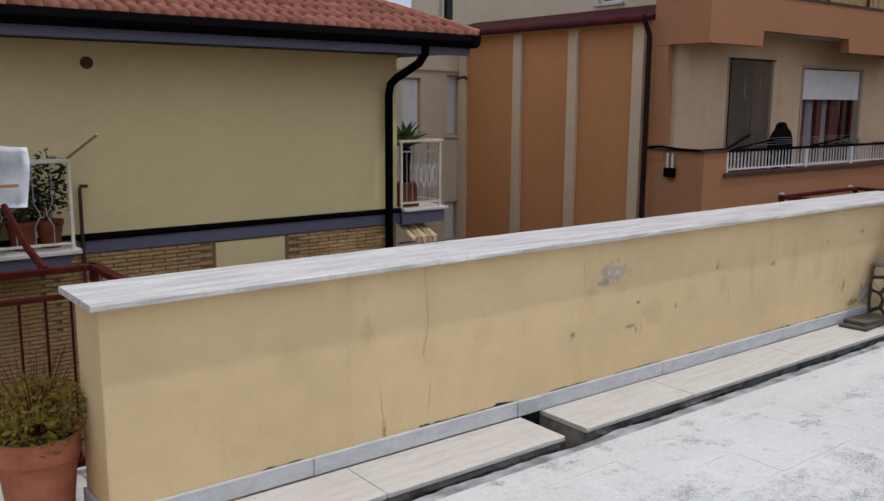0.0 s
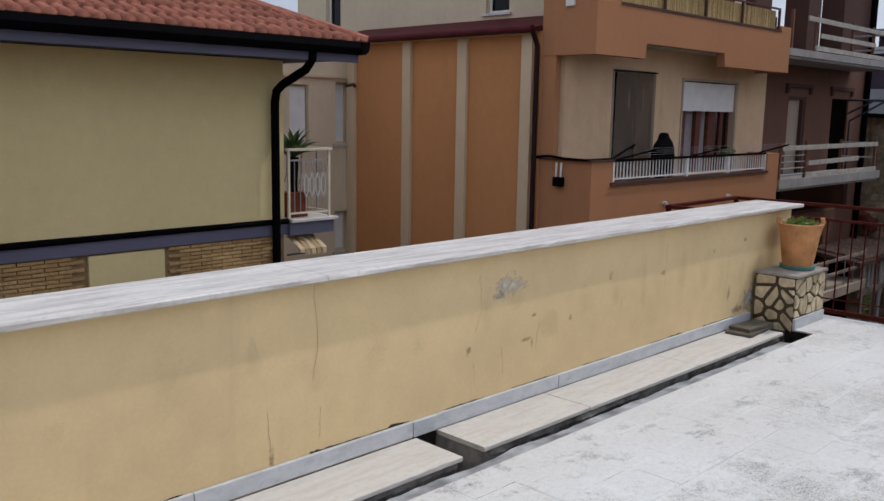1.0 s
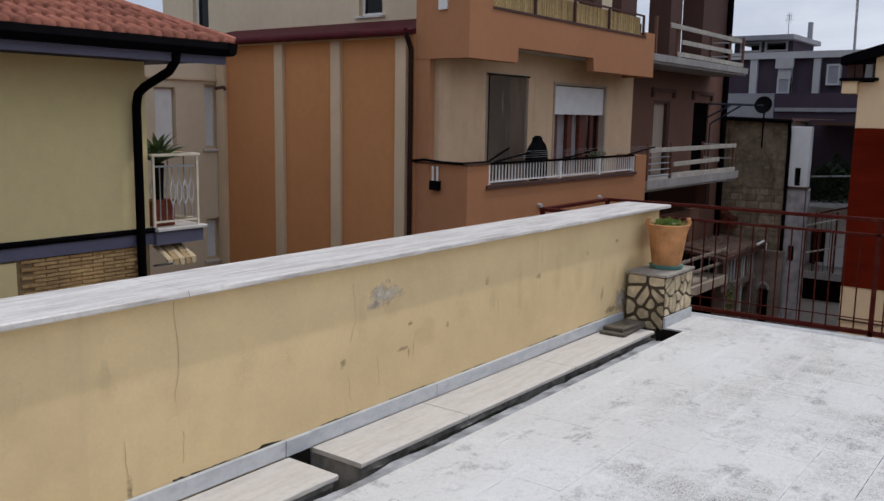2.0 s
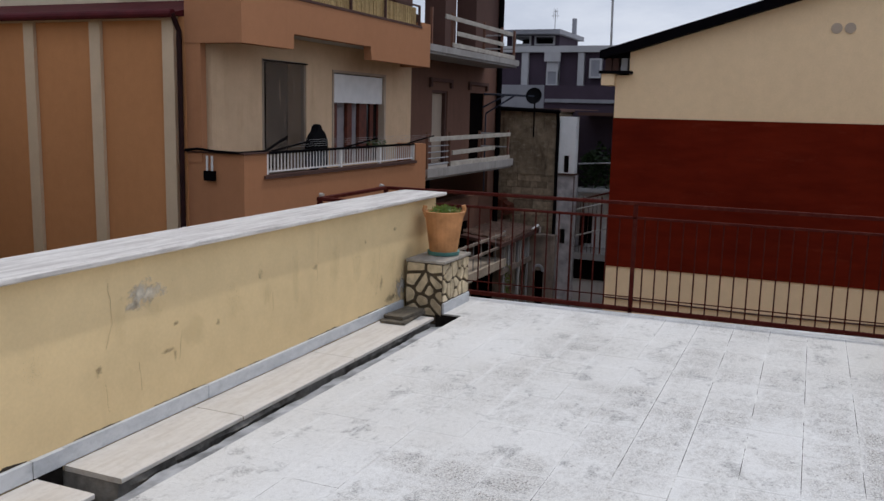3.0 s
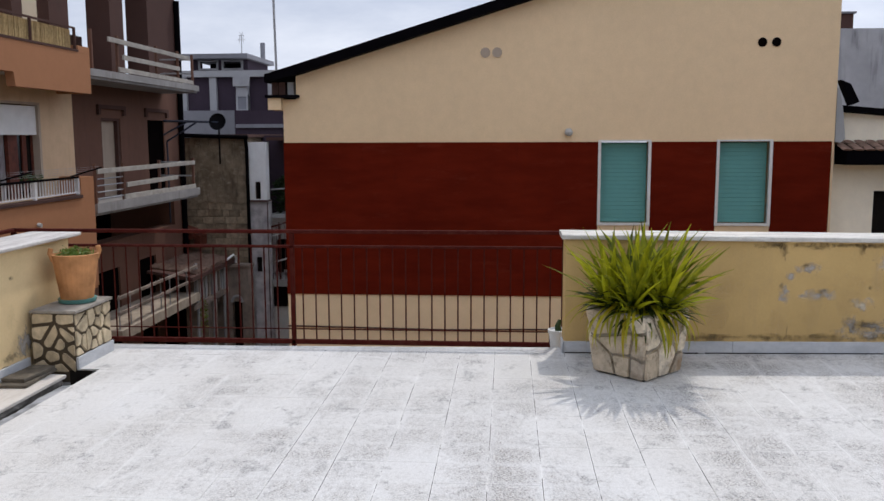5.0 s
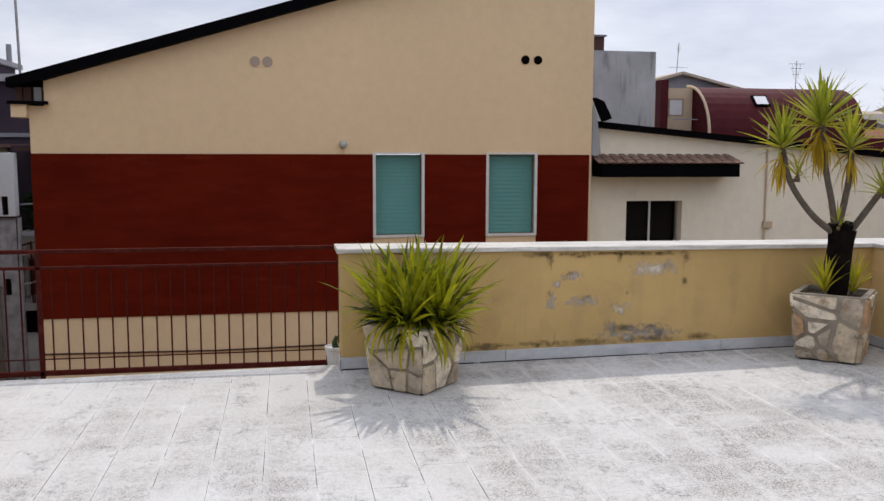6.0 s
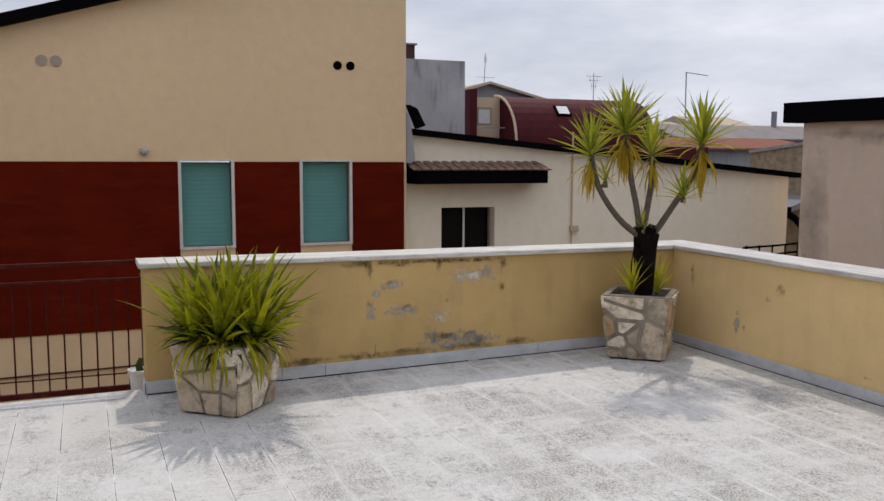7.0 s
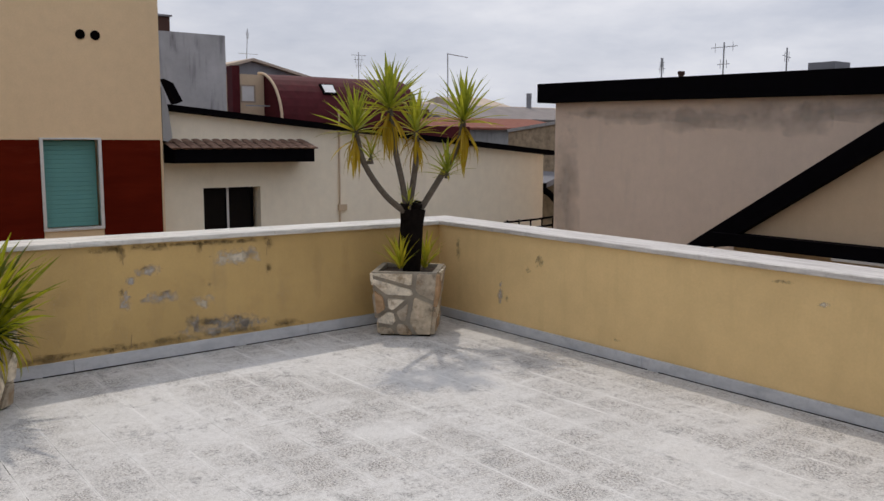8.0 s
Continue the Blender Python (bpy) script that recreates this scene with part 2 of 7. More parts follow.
M_YUCCA = leaf_paint("yucca_leaf", (0.15, 0.205, 0.018), (0.38, 0.40, 0.03), (0.50, 0.48, 0.06))
M_DRYLEAF = leaf_paint("dry_leaf", (0.46, 0.30, 0.012), (0.34, 0.21, 0.015), (0.46, 0.38, 0.04))
M_HANGLEAF = leaf_paint("hanging_leaf", (0.27, 0.28, 0.012), (0.46, 0.37, 0.02), (0.46, 0.44, 0.06))
M_SHADELEAF = leaf_paint("inner_shade_leaf", (0.014, 0.022, 0.003), (0.035, 0.05, 0.006), (0.06, 0.08, 0.01), 0.15)
M_SLAB = plaster("balcony_concrete", (0.29, 0.275, 0.265), (0.13, 0.115, 0.105), 0.6, 0.14, 50, 0.3, 2)
M_HERB = leaf_paint("herb_leaf", (0.09, 0.17, 0.03), (0.2, 0.24, 0.04), (0.3, 0.3, 0.08))
M_SHRUB = leaf_paint("yellowing_shrub_leaf", (0.14, 0.12, 0.02), (0.36, 0.23, 0.03), (0.34, 0.26, 0.05))
M_DARKGREEN = leaf_paint("dark_leaf", (0.025, 0.05, 0.02), (0.06, 0.10, 0.03), (0.1, 0.14, 0.05))
M_BARK = plain("blackened_bark", (0.008, 0.006, 0.005), 0.95, 0, 0.4, 18, 1.0, 0.05)
M_STEM = plain("grey_stem", (0.115, 0.095, 0.075), 0.9, 0, 0.3, 30, 0.9)
M_WHITEPOT = plain("white_plastic", (0.62, 0.62, 0.60), 0.5)


SOFT = {}
for face, flat in (("x", (0, 2, 2)), ("y", (2, 0, 2))):
    SOFT["bare_or_shadow_plaster", face] = stain("bare_or_shadow_spot", (0.47, 0.445, 0.41), flat, 0.8)
    SOFT["pale_scraped_plaster", face] = stain("pale_scraped_spot", (0.66, 0.60, 0.49), flat, 0.9)
    SOFT["chipped_plaster", face] = stain("chipped_spot", (0.24, 0.18, 0.11), flat, 0.5, 40)
    SOFT["grime", face] = stain("brown_grime", (0.17, 0.12, 0.06), flat, 0.6, 14)
    SOFT["smudge", face] = stain("grey_smudge", (0.42, 0.34, 0.19), flat, 0.09, 7)
    SOFT["damp", face] = stain("damp_taupe_spot", (0.50, 0.43, 0.37), flat, 0.6, 4.0, 0.45)
    SOFT["black_mould", face] = stain("black_mould_spot", (0.06, 0.045, 0.028), flat, 0.6)


def floor_paint(name, deep):
    """Pale worn cement tiles: white bloom along the joints, grey bare aggregate that keeps to the middle of single tiles, fine speckle; deep is the dirt in the joints."""
    n = Nodes(name)
    n.place()
    r = n.random()
    sep = n.t.nodes.new("ShaderNodeSeparateXYZ")
    n.join(n.co, sep.inputs[0])

    def cell(axis, start):
        return n.math("DIVIDE", n.math("SUBTRACT", sep.outputs[axis], start), 0.271)

    cx, cy = cell(0, 4.88 - 50 * 0.271), cell(1, -50 * 0.271)

    def rim(c):
        return n.math("ABSOLUTE", n.math("SUBTRACT", n.math("FRACT", c), 0.5))

    # one chance number for each tile, the same whether it is a piece or joined
    key, own = n.t.nodes.new("ShaderNodeCombineXYZ"), n.t.nodes.new("ShaderNodeTexWhiteNoise")
    n.join(n.math("FLOOR", cx), key.inputs[0])
    n.join(n.math("FLOOR", cy), key.inputs[1])
    own.noise_dimensions = "2D"
    n.join(key.outputs[0], own.inputs["Vector"])
    chance = own.outputs["Value"]

    edge = n.math("MAXIMUM", rim(cx), rim(cy))
    edge = n.spread(n.math("ADD", edge, n.spread(n.noise(18, 5, 0.65), 0.2, 0.8, -0.09, 0.09)), 0.33, 0.47)
    coarse = n.noise(26, 6, 0.72)
    grain = n.math("ADD", n.spread(coarse, 0, 1, -0.25, 0.25), n.spread(n.noise(70, 3, 0.7), 0, 1, -0.12, 0.12))
    worn = n.math("ADD", n.noise(0.95, 7, 0.66, n.stretch((0.8, 1.2, 1))), n.spread(chance, 0, 1, -0.03, 0.03))
    worn = n.math("ADD", worn, n.math("ADD", n.spread(sep.outputs[1], -3.0, -0.2, 0.05, -0.012), n.spread(sep.outputs[1], 1.7, 2.4, 0.0, -0.10)))
    worn = n.spread(n.math("ADD", worn, grain), 0.425, 0.62)
    clean = n.spread(n.noise(1.5, 5, 0.55, n.stretch((1.3, 0.8, 1))), 0.54, 0.68, 1.0, 0.15)
    worn = n.math("MULTIPLY", n.math("MULTIPLY", worn, clean), n.spread(edge, 0, 1, 1.0, 0.66))
    speck = n.spread(n.noise(92, 3, 0.75), 0.38, 0.58)
    fine = n.spread(n.noise(210, 2, 0.6), 0.36, 0.64)
    broad = n.mix(n.spread(n.noise(0.4, 3), 0.3, 0.7), rgb((0.57, 0.552, 0.52)), rgb((0.645, 0.642, 0.632)))
    broad = n.shade(broad, n.spread(chance, 0, 1, 0.985, 1.015))
    grit = n.mix(speck, n.mix(n.spread(n.noise(40, 3), 0.4, 0.6), rgb((0.125, 0.125, 0.13)), rgb((0.165, 0.148, 0.13))), rgb((0.61, 0.59, 0.56)))
    c = n.mix(n.math("MULTIPLY", worn, 0.92), broad, grit)
    c = n.shade(c, n.spread(fine, 0, 1, 0.84, 1.08))
    c = n.mix(n.math("MULTIPLY", n.math("MULTIPLY", edge, n.spread(n.noise(3.0, 5, 0.7), 0.44, 0.62)), 0.32), c, rgb((0.68, 0.675, 0.655)))
    blot = n.spread(n.math("ADD", n.noise(3.4, 7, 0.7, n.stretch((1.0, 1.4, 1))), n.spread(coarse, 0, 1, -0.16, 0.16)), 0.555, 0.665)
    c = n.mix(n.math("MULTIPLY", blot, 0.78), c, n.mix(speck, rgb((0.12, 0.12, 0.12)), rgb((0.47, 0.46, 0.445))))
    c = n.mix(n.spread(n.noise(34, 5, 0.75), 0.50, 0.72, 0.0, 0.36), c, rgb((0.30, 0.285, 0.265)))
    # lime that has come up along the long joints
    lime = n.math("MULTIPLY", n.spread(n.math("ADD", rim(cy), n.spread(n.noise(30, 4, 0.7), 0, 1, -0.02, 0.02)), 0.466, 0.488), n.spread(n.noise(2.1, 5, 0.6), 0.44, 0.58))
    c = n.mix(n.math("MULTIPLY", lime, n.spread(sep.outputs[1], -1.5, 0.5, 0.75, 0.35)), c, rgb((0.69, 0.68, 0.66)))
    if deep:
        dirt = n.math("ADD", n.noise(2.2, 6, 0.7), n.math("ADD", n.spread(sep.outputs[1], -2.8, -1.2, -0.20, 0.02), n.spread(sep.outputs[1], 0.5, 1.5, 0.0, -0.03)))
        dirt = n.math("ADD", dirt, n.spread(n.noise(24, 3, 0.7), 0, 1, -0.10, 0.10))
        c = n.mix(n.spread(dirt, 0.46, 0.54), n.shade(c, 1.06), rgb((0.055, 0.05, 0.045)))
    n.bump(n.math("ADD", n.noise(90, 5, 0.75), n.math("MULTIPLY", worn, n.noise(110, 3, 0.7))), 0.5, 0.004)
    return n.done(c, 0.92, spec=0.1)


M_FLOOR = floor_paint("worn_pale_tile", False)
M_JOINT = floor_paint("tile_joint", True)

# neighbours
M_HOUSE = plaster("olive_yellow_plaster", (0.685, 0.565, 0.30), (0.55, 0.45, 0.24), 0.12, 0.05, 50, 0.06, 0.5)
M_BAND = plaster("blue_grey_band", (0.125, 0.122, 0.175), (0.09, 0.088, 0.115), 0.3, 0.08, 70, 0.15)
M_BLACK = plain("black_sheet_metal", (0.0025, 0.002, 0.003), 0.8, 0, 0.3, 8, 0.0, 0.03)
M_BRICK = pieces("tan_brick", (0.47, 0.31, 0.14), (0.36, 0.22, 0.10), 0.85, 0.25, 30, 0.4)
M_BRICKJ = plain("brick_mortar", (0.27, 0.19, 0.10), 0.95, 0, 0.2, 20, 0.4)
M_ROOFTILE = pieces("roof_tile", (0.32, 0.125, 0.085), (0.22, 0.085, 0.06), 0.9, 0.3, 14, 0.45)
M_ORANGE = plaster("orange_plaster", (0.49, 0.228, 0.098), (0.38, 0.172, 0.072), 0.3, 0.06, 50, 0.06, 0.5)
M_ORANGE_L = plaster("peach_plaster", (0.38, 0.178, 0.09), (0.30, 0.138, 0.07), 0.3, 0.05, 50, 0.06, 0.5)
M_CREAM = plaster("cream_plaster", (0.57, 0.44, 0.305), (0.44, 0.33, 0.21), 0.3, 0.06, 70, 0.15, 0.6)
M_CREAM_W = plaster("warm_cream_plaster", (0.575, 0.41, 0.265), (0.40, 0.275, 0.165), 0.5, 0.09, 60, 0.12, 1.2)
M_CREAM_B = plaster("beige_plaster", (0.58, 0.48, 0.35), (0.44, 0.35, 0.24), 0.3, 0.06, 70, 0.15, 0.6)
M_GABLE = plaster("sand_plaster", (0.72, 0.535, 0.335), (0.60, 0.445, 0.275), 0.14, 0.04, 50, 0.06, 0.5)
M_WHITE = plaster("ivory_plaster", (0.88, 0.80, 0.645), (0.60, 0.53, 0.41), 0.2, 0.05, 70, 0.15, 0.5)
M_LANE = plaster("dim_lane_plaster", (0.25, 0.20, 0.165), (0.07, 0.055, 0.045), 0.95, 0.4, 40, 0.6, 2.6)


def old_coat():
    """Old lime render, blotched and washed off in places down to the stone colour."""
    n = Nodes("old_house_render")
    c = n.mix(n.spread(n.noise(2.2, 7, 0.7), 0.36, 0.64), rgb((0.15, 0.112, 0.075)), rgb((0.31, 0.245, 0.17)))
    c = n.mix(n.spread(n.noise(5.5, 7, 0.75, n.stretch((1, 1, 1.8))), 0.54, 0.66, 0, 0.7), c, rgb((0.40, 0.34, 0.26)))
    c = n.mix(n.spread(n.noise(3.0, 6, 0.7, n.stretch((2.5, 2.5, 0.5))), 0.52, 0.68, 0, 0.75), c, rgb((0.07, 0.055, 0.042)))
    n.bump(n.noise(9, 7, 0.75), 0.9, 0.03)
    return n.done(c, 0.95, spec=0.05)


M_OLDCOAT = old_coat()
M_WARMSLAB = plaster("warm_concrete", (0.36, 0.30, 0.235), (0.2, 0.16, 0.12), 0.7, 0.2, 40, 0.4, 3)
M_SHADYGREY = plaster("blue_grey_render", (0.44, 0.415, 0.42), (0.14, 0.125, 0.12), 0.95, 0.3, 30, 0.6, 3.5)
M_TAUPE_W = plaster("taupe_wall_plaster", (0.70, 0.56, 0.45), (0.56, 0.46, 0.38), 0.6, 0.06, 50, 0.3, 0.5)
M_TAUPE = plaster("taupe_plaster", (0.38, 0.305, 0.24), (0.27, 0.225, 0.185), 0.5, 0.1, 50, 0.3, 0.6)
M_TAUPE_D = plaster("damp_taupe_plaster", (0.49, 0.40, 0.325), (0.2, 0.18, 0.16), 0.5, 0.1, 50, 0.3, 1.5)
M_BROWN_W = plaster("brown_house_plaster", (0.15, 0.078, 0.056), (0.075, 0.042, 0.032), 0.6, 0.14, 50, 0.15, 0.6)
M_BROWN = plaster("brown_plaster", (0.085, 0.046, 0.038), (0.06, 0.042, 0.037), 0.4, 0.1, 50, 0.15, 0.6)
M_CONC = plaster("grey_concrete", (0.33, 0.33, 0.33), (0.14, 0.14, 0.14), 0.7, 0.14, 40, 0.5, 1.2)
M_BLOCK = plaster("streaked_concrete", (0.42, 0.42, 0.43), (0.10, 0.10, 0.10), 0.95, 0.16, 40, 0.5, 1.2)
M_CONC_L = plaster("pale_concrete", (0.46, 0.445, 0.42), (0.24, 0.22, 0.2), 0.5, 0.12, 50, 0.3, 2)
M_PURPLE = plaster("purple_grey_plaster", (0.055, 0.04, 0.055), (0.04, 0.03, 0.037), 0.3, 0.1)
M_FARWHITE = plaster("far_white_plaster", (0.38, 0.375, 0.38), (0.3, 0.3, 0.32), 0.4, 0.1)
M_FARGREY = plaster("far_grey_plaster", (0.24, 0.24, 0.26), (0.15, 0.15, 0.16), 0.4, 0.12)
M_DKRED = plain("dark_red_sheet", (0.07, 0.009, 0.012), 0.7, 0, 0.2, 4, 0, 0.15)
M_SHUTTER = plain("white_shutter", (0.66, 0.65, 0.64), 0.5, 0, 0.06, 5)
M_TURQ = plain("turquoise_shutter", (0.115, 0.30, 0.285), 0.6, 0, 0.06, 3)
M_ALU = plain("aluminium", (0.62, 0.61, 0.60), 0.4, 0.3, 0.08)
M_IVORYMETAL = plain("ivory_painted_metal", (0.62, 0.56, 0.44), 0.5, 0, 0.08)
M_GREYMETAL = plain("galvanised_steel", (0.33, 0.33, 0.34), 0.5, 0.5, 0.15)
M_PIPE = plain("maroon_pipe_paint", (0.022, 0.008, 0.008), 0.6, 0, 0.3, 6, 0, 0.1)
M_WOODRED = plain("red_brown_wood", (0.10, 0.026, 0.015), 0.6, 0, 0.3, 10)
M_PLANK = plain("weathered_plank", (0.36, 0.33, 0.29), 0.85, 0, 0.2, 6, 0.4)
M_GLASS = glass_dark("dark_glass", (0.004, 0.004, 0.005))
M_DARK = plain("dark_interior", (0.004, 0.003, 0.003), 0.95, 0, 0.1, 4, 0, 0.0)
M_REED = pieces("reed_mat", (0.50, 0.36, 0.17), (0.36, 0.25, 0.12), 0.9)
M_AWNING_L = plain("pale_awning_stripe", (0.48, 0.38, 0.24), 0.9)
M_AWNING = plain("faded_awning_stripe", (0.36, 0.25, 0.13), 0.9)
M_CLOTH = plain("white_cloth", (0.78, 0.80, 0.86), 0.9, 0, 0.05, 4)
M_BLACKCLOTH = plain("black_cloth", (0.005, 0.005, 0.006), 0.9, spec=0.02)
# dark red clay; the shade on the west balcony pots is in it too
M_TERRA_D = plain("dark_terracotta", (0.17, 0.045, 0.025), 0.9, 0, 0.3, 9)
M_CHALK = plaster("chalk_white_plaster", (0.84, 0.84, 0.84), (0.6, 0.58, 0.55), 0.3, 0.05)
# leaf green darkened to hold the shade of the crowded balconies
M_SHADEGREEN = leaf_paint("shade_green_leaf", (0.010, 0.02, 0.008), (0.02, 0.04, 0.012), (0.04, 0.06, 0.02))
M_NET = plain("net_curtain_cloth", (0.5, 0.46, 0.48), 0.9, 0, 0.08, 9)


def mesh_cloth():
    """Sheer door curtain: an open weave that lets the room behind show through."""
    n = Nodes("brown_mesh_curtain")
    c = n.mix(n.spread(n.noise(3, 4, 0.6, n.stretch((6, 6, 0.6))), 0.35, 0.65), rgb((0.105, 0.08, 0.062)), rgb((0.19, 0.15, 0.118)))
    n.done(c, 0.9, spec=0.05)
    clear, both = n.t.nodes.new("ShaderNodeBsdfTransparent"), n.t.nodes.new("ShaderNodeMixShader")
    both.inputs[0].default_value = 0.68
    n.join(clear.outputs[0], both.inputs[1])
    n.join(n.bsdf.outputs[0], both.inputs[2])
    n.join(both.outputs[0], n.t.nodes["Material Output"].inputs["Surface"])
    return n.m


M_CURTAIN = mesh_cloth()
M_WHITEMETAL = plain("white_painted_metal", (0.66, 0.64, 0.63), 0.5, 0, 0.08)
M_SAT = plain("dark_dish", (0.008, 0.008, 0.009), 0.7, spec=0.05)
M_BLUEPIPE = plain("dark_blue_pipe", (0.03, 0.035, 0.055), 0.5)
M_GROUND = plain("asphalt", (0.055, 0.053, 0.05), 0.9, 0, 0.25, 3, 0.4)
M_ROOFOLD = pieces("old_roof_tile", (0.21, 0.125, 0.09), (0.18, 0.135, 0.11), 0.9, 0.35, 9, 0.5)


def red_panel():
    """Dark red painted render: trowelled in level streaks, scuffed paler in places."""
    n = Nodes("red_cladding")
    v = n.noise(3, 6, 0.6, n.stretch((1, 0.5, 2.2)))
    c = n.mix(n.spread(v, 0.35, 0.7), rgb((0.088, 0.0078, 0.0028)), rgb((0.118, 0.0116, 0.0042)))
    c = n.shade(c, n.spread(n.noise(0.7, 4), 0.3, 0.7, 0.86, 1.14))
    c = n.mix(n.spread(n.noise(2.0, 9, 0.78, n.stretch((1, 0.6, 2.6))), 0.57, 0.80, 0, 0.4), c, rgb((0.19, 0.045, 0.028)))
    c = n.mix(n.spread(n.noise(3.0, 8, 0.8, n.stretch((1, 1.6, 0.6))), 0.60, 0.72, 0, 0.4), c, rgb((0.05, 0.006, 0.004)))
    n.bump(n.noise(14, 5, 0.7, n.stretch((1, 0.4, 2))), 0.2, 0.006)
    return n.done(c, 0.85, spec=0.03)


M_RED = red_panel()


M_RUBBLE = pieces("rubble_stone", (0.36, 0.285, 0.20), (0.19, 0.145, 0.10), 0.9, 0.4, 7, 0.6)
M_RUBBLEJ = plain("rubble_mortar", (0.17, 0.13, 0.09), 0.95, 0, 0.3, 6, 0.5)
M_PALEROOF = plain("pale_sheet_roof", (0.22, 0.195, 0.185), 0.8, 0, 0.12, 2)


# ---- building tools ----
def part(name, bm, material, parent=None, label="", smooth=False):
    """Links a bmesh as one mesh object under a thing or a part."""
    me = bpy.data.meshes.new(name)
    bm.normal_update()
    bm.to_mesh(me)
    bm.free()
    me.materials.append(material)
    if smooth:
        me.polygons.foreach_set("use_smooth", [True] * len(me.polygons))
    ob = new(name, me)
    ob.parent = parent
    return tagged(ob, label=label) if label else ob


def thing(name, label, category, at=(0, 0, 0), turn=0.0, group="", kind=""):
    """An empty at the base of a thing, which carries its parts."""
    ob = new(name)
    ob.empty_display_size = 0.2
    ob.matrix_world = pose(*at, 0, 0, turn)
    return tagged(ob, label=label, category=category, group=group, kind=kind)


def shared(name, mesh, m, parent):
    """One more object on a mesh that alike pieces share."""
    ob = new(name, mesh)
    ob.parent = parent
    ob.matrix_basis = m
    return ob


def mesh_of(name, bm, material, smooth=False):
    me = bpy.data.meshes.new(name)
    bm.normal_update()
    bm.to_mesh(me)
    bm.free()
    me.materials.append(material)
    if smooth:
        me.polygons.foreach_set("use_smooth", [True] * len(me.polygons))
    return me


def box(x0, x1, y0, y1, z0, z1, bevel=0.0, bm=None):
    """A box, with worn edges where bevel is given; added to bm where one is given."""
    b = bm or bmesh.new()
    vs = [b.verts.new((x, y, z)) for x in (x0, x1) for y in (y0, y1) for z in (z0, z1)]
    fs = [b.faces.new([vs[i] for i in q]) for q in ((0, 1, 3, 2), (4, 6, 7, 5), (0, 4, 5, 1), (2, 3, 7, 6), (0, 2, 6, 4), (1, 5, 7, 3))]
    if bevel:
        edges = list({e for f in fs for e in f.edges})
        bmesh.ops.bevel(b, geom=edges, offset=bevel, segments=2, affect="EDGES", profile=0.6)
    return b


def worn_slab(axis, u0, u1, v0, v1, z0, z1, bevel=0.006, rag=0.003, step=0.045):
    """A stone slab along an axis whose long edges are chipped and uneven; v is the other level axis."""
    b = bmesh.new()
    prof = [(v0, z0 + bevel), (v0, z1 - bevel), (v0 + bevel, z1), (v1 - bevel, z1), (v1, z1 - bevel), (v1, z0 + bevel), (v1 - bevel, z0), (v0 + bevel, z0)]
    count = max(2, int((u1 - u0) / step))
    rows = []
    for i in range(count + 1):
        u = u0 + (u1 - u0) * i / count
        ring = []
        for k, (v, z) in enumerate(prof):
            j = noise.noise((u * 7.0, k * 1.7, v0)) + 0.8 * noise.noise((u * 23.0, k * 2.9, z1))
            j = j * rag * (1 if k in (0, 1, 2, 7) else 0.6)
            # chips bite inwards, never out
            bite = min(0.0, noise.noise((u * 4.1, 9.0 + v1, z0)) + 0.32) * 0.018
            inward = 1 if v < (v0 + v1) / 2 else -1
            dv = (abs(j) - bite * (k in (1, 2))) * inward
            dz = j * 0.35 + (bite * 0.7 if k in (1, 4) else 0.0)
            p = (v + dv, z + min(dz, 0.0) if z > (z0 + z1) / 2 else z)
            ring.append(b.verts.new((u, p[0], p[1]) if axis == "x" else (p[0], u, p[1])))
        rows.append(ring)
    for p, q in zip(rows, rows[1:]):
        for k in range(8):
            b.faces.new((p[k], p[(k + 1) % 8], q[(k + 1) % 8], q[k]))
    b.faces.new(rows[0])
    b.faces.new(rows[-1])
    bmesh.ops.recalc_face_normals(b, faces=b.faces[:])
    return b


def tube(points, r, seg=8, bm=None, r_end=None, close=True):
    """A round bar along points; r_end tapers it."""
    b = bm or bmesh.new()
    pts = [Vector(p) for p in points]
    rings, last = [], len(pts) - 1
    side = None
    for i, p in enumerate(pts):
        way = (pts[min(i + 1, last)] - pts[max(i - 1, 0)]).normalized()
        if side is None:
            side = way.orthogonal().normalized()
        side = (side - way * side.dot(way)).normalized()
        up = way.cross(side)
        rad = r if r_end is None else r + (r_end - r) * i / last
        rings.append([b.verts.new(p + rad * (math.cos(a) * side + math.sin(a) * up)) for a in (math.tau * k / seg for k in range(seg))])
    for a, c in zip(rings, rings[1:]):
        for k in range(seg):
            b.faces.new((a[k], a[(k + 1) % seg], c[(k + 1) % seg], c[k]))
    if close:
        b.faces.new(rings[0][::-1])
        b.faces.new(rings[-1])
    return b


def lathe(profile, seg=24, bm=None):
    """A turned shape from (radius, z) pairs; both ends are closed."""
    b = bm or bmesh.new()
    rings = [[b.verts.new((r * math.cos(a), r * math.sin(a), z)) for a in (math.tau * k / seg for k in range(seg))] for r, z in profile]
    for a, c in zip(rings, rings[1:]):
        for k in range(seg):
            b.faces.new((a[k], a[(k + 1) % seg], c[(k + 1) % seg], c[k]))
    b.faces.new(rings[0][::-1])
    b.faces.new(rings[-1])
    return b


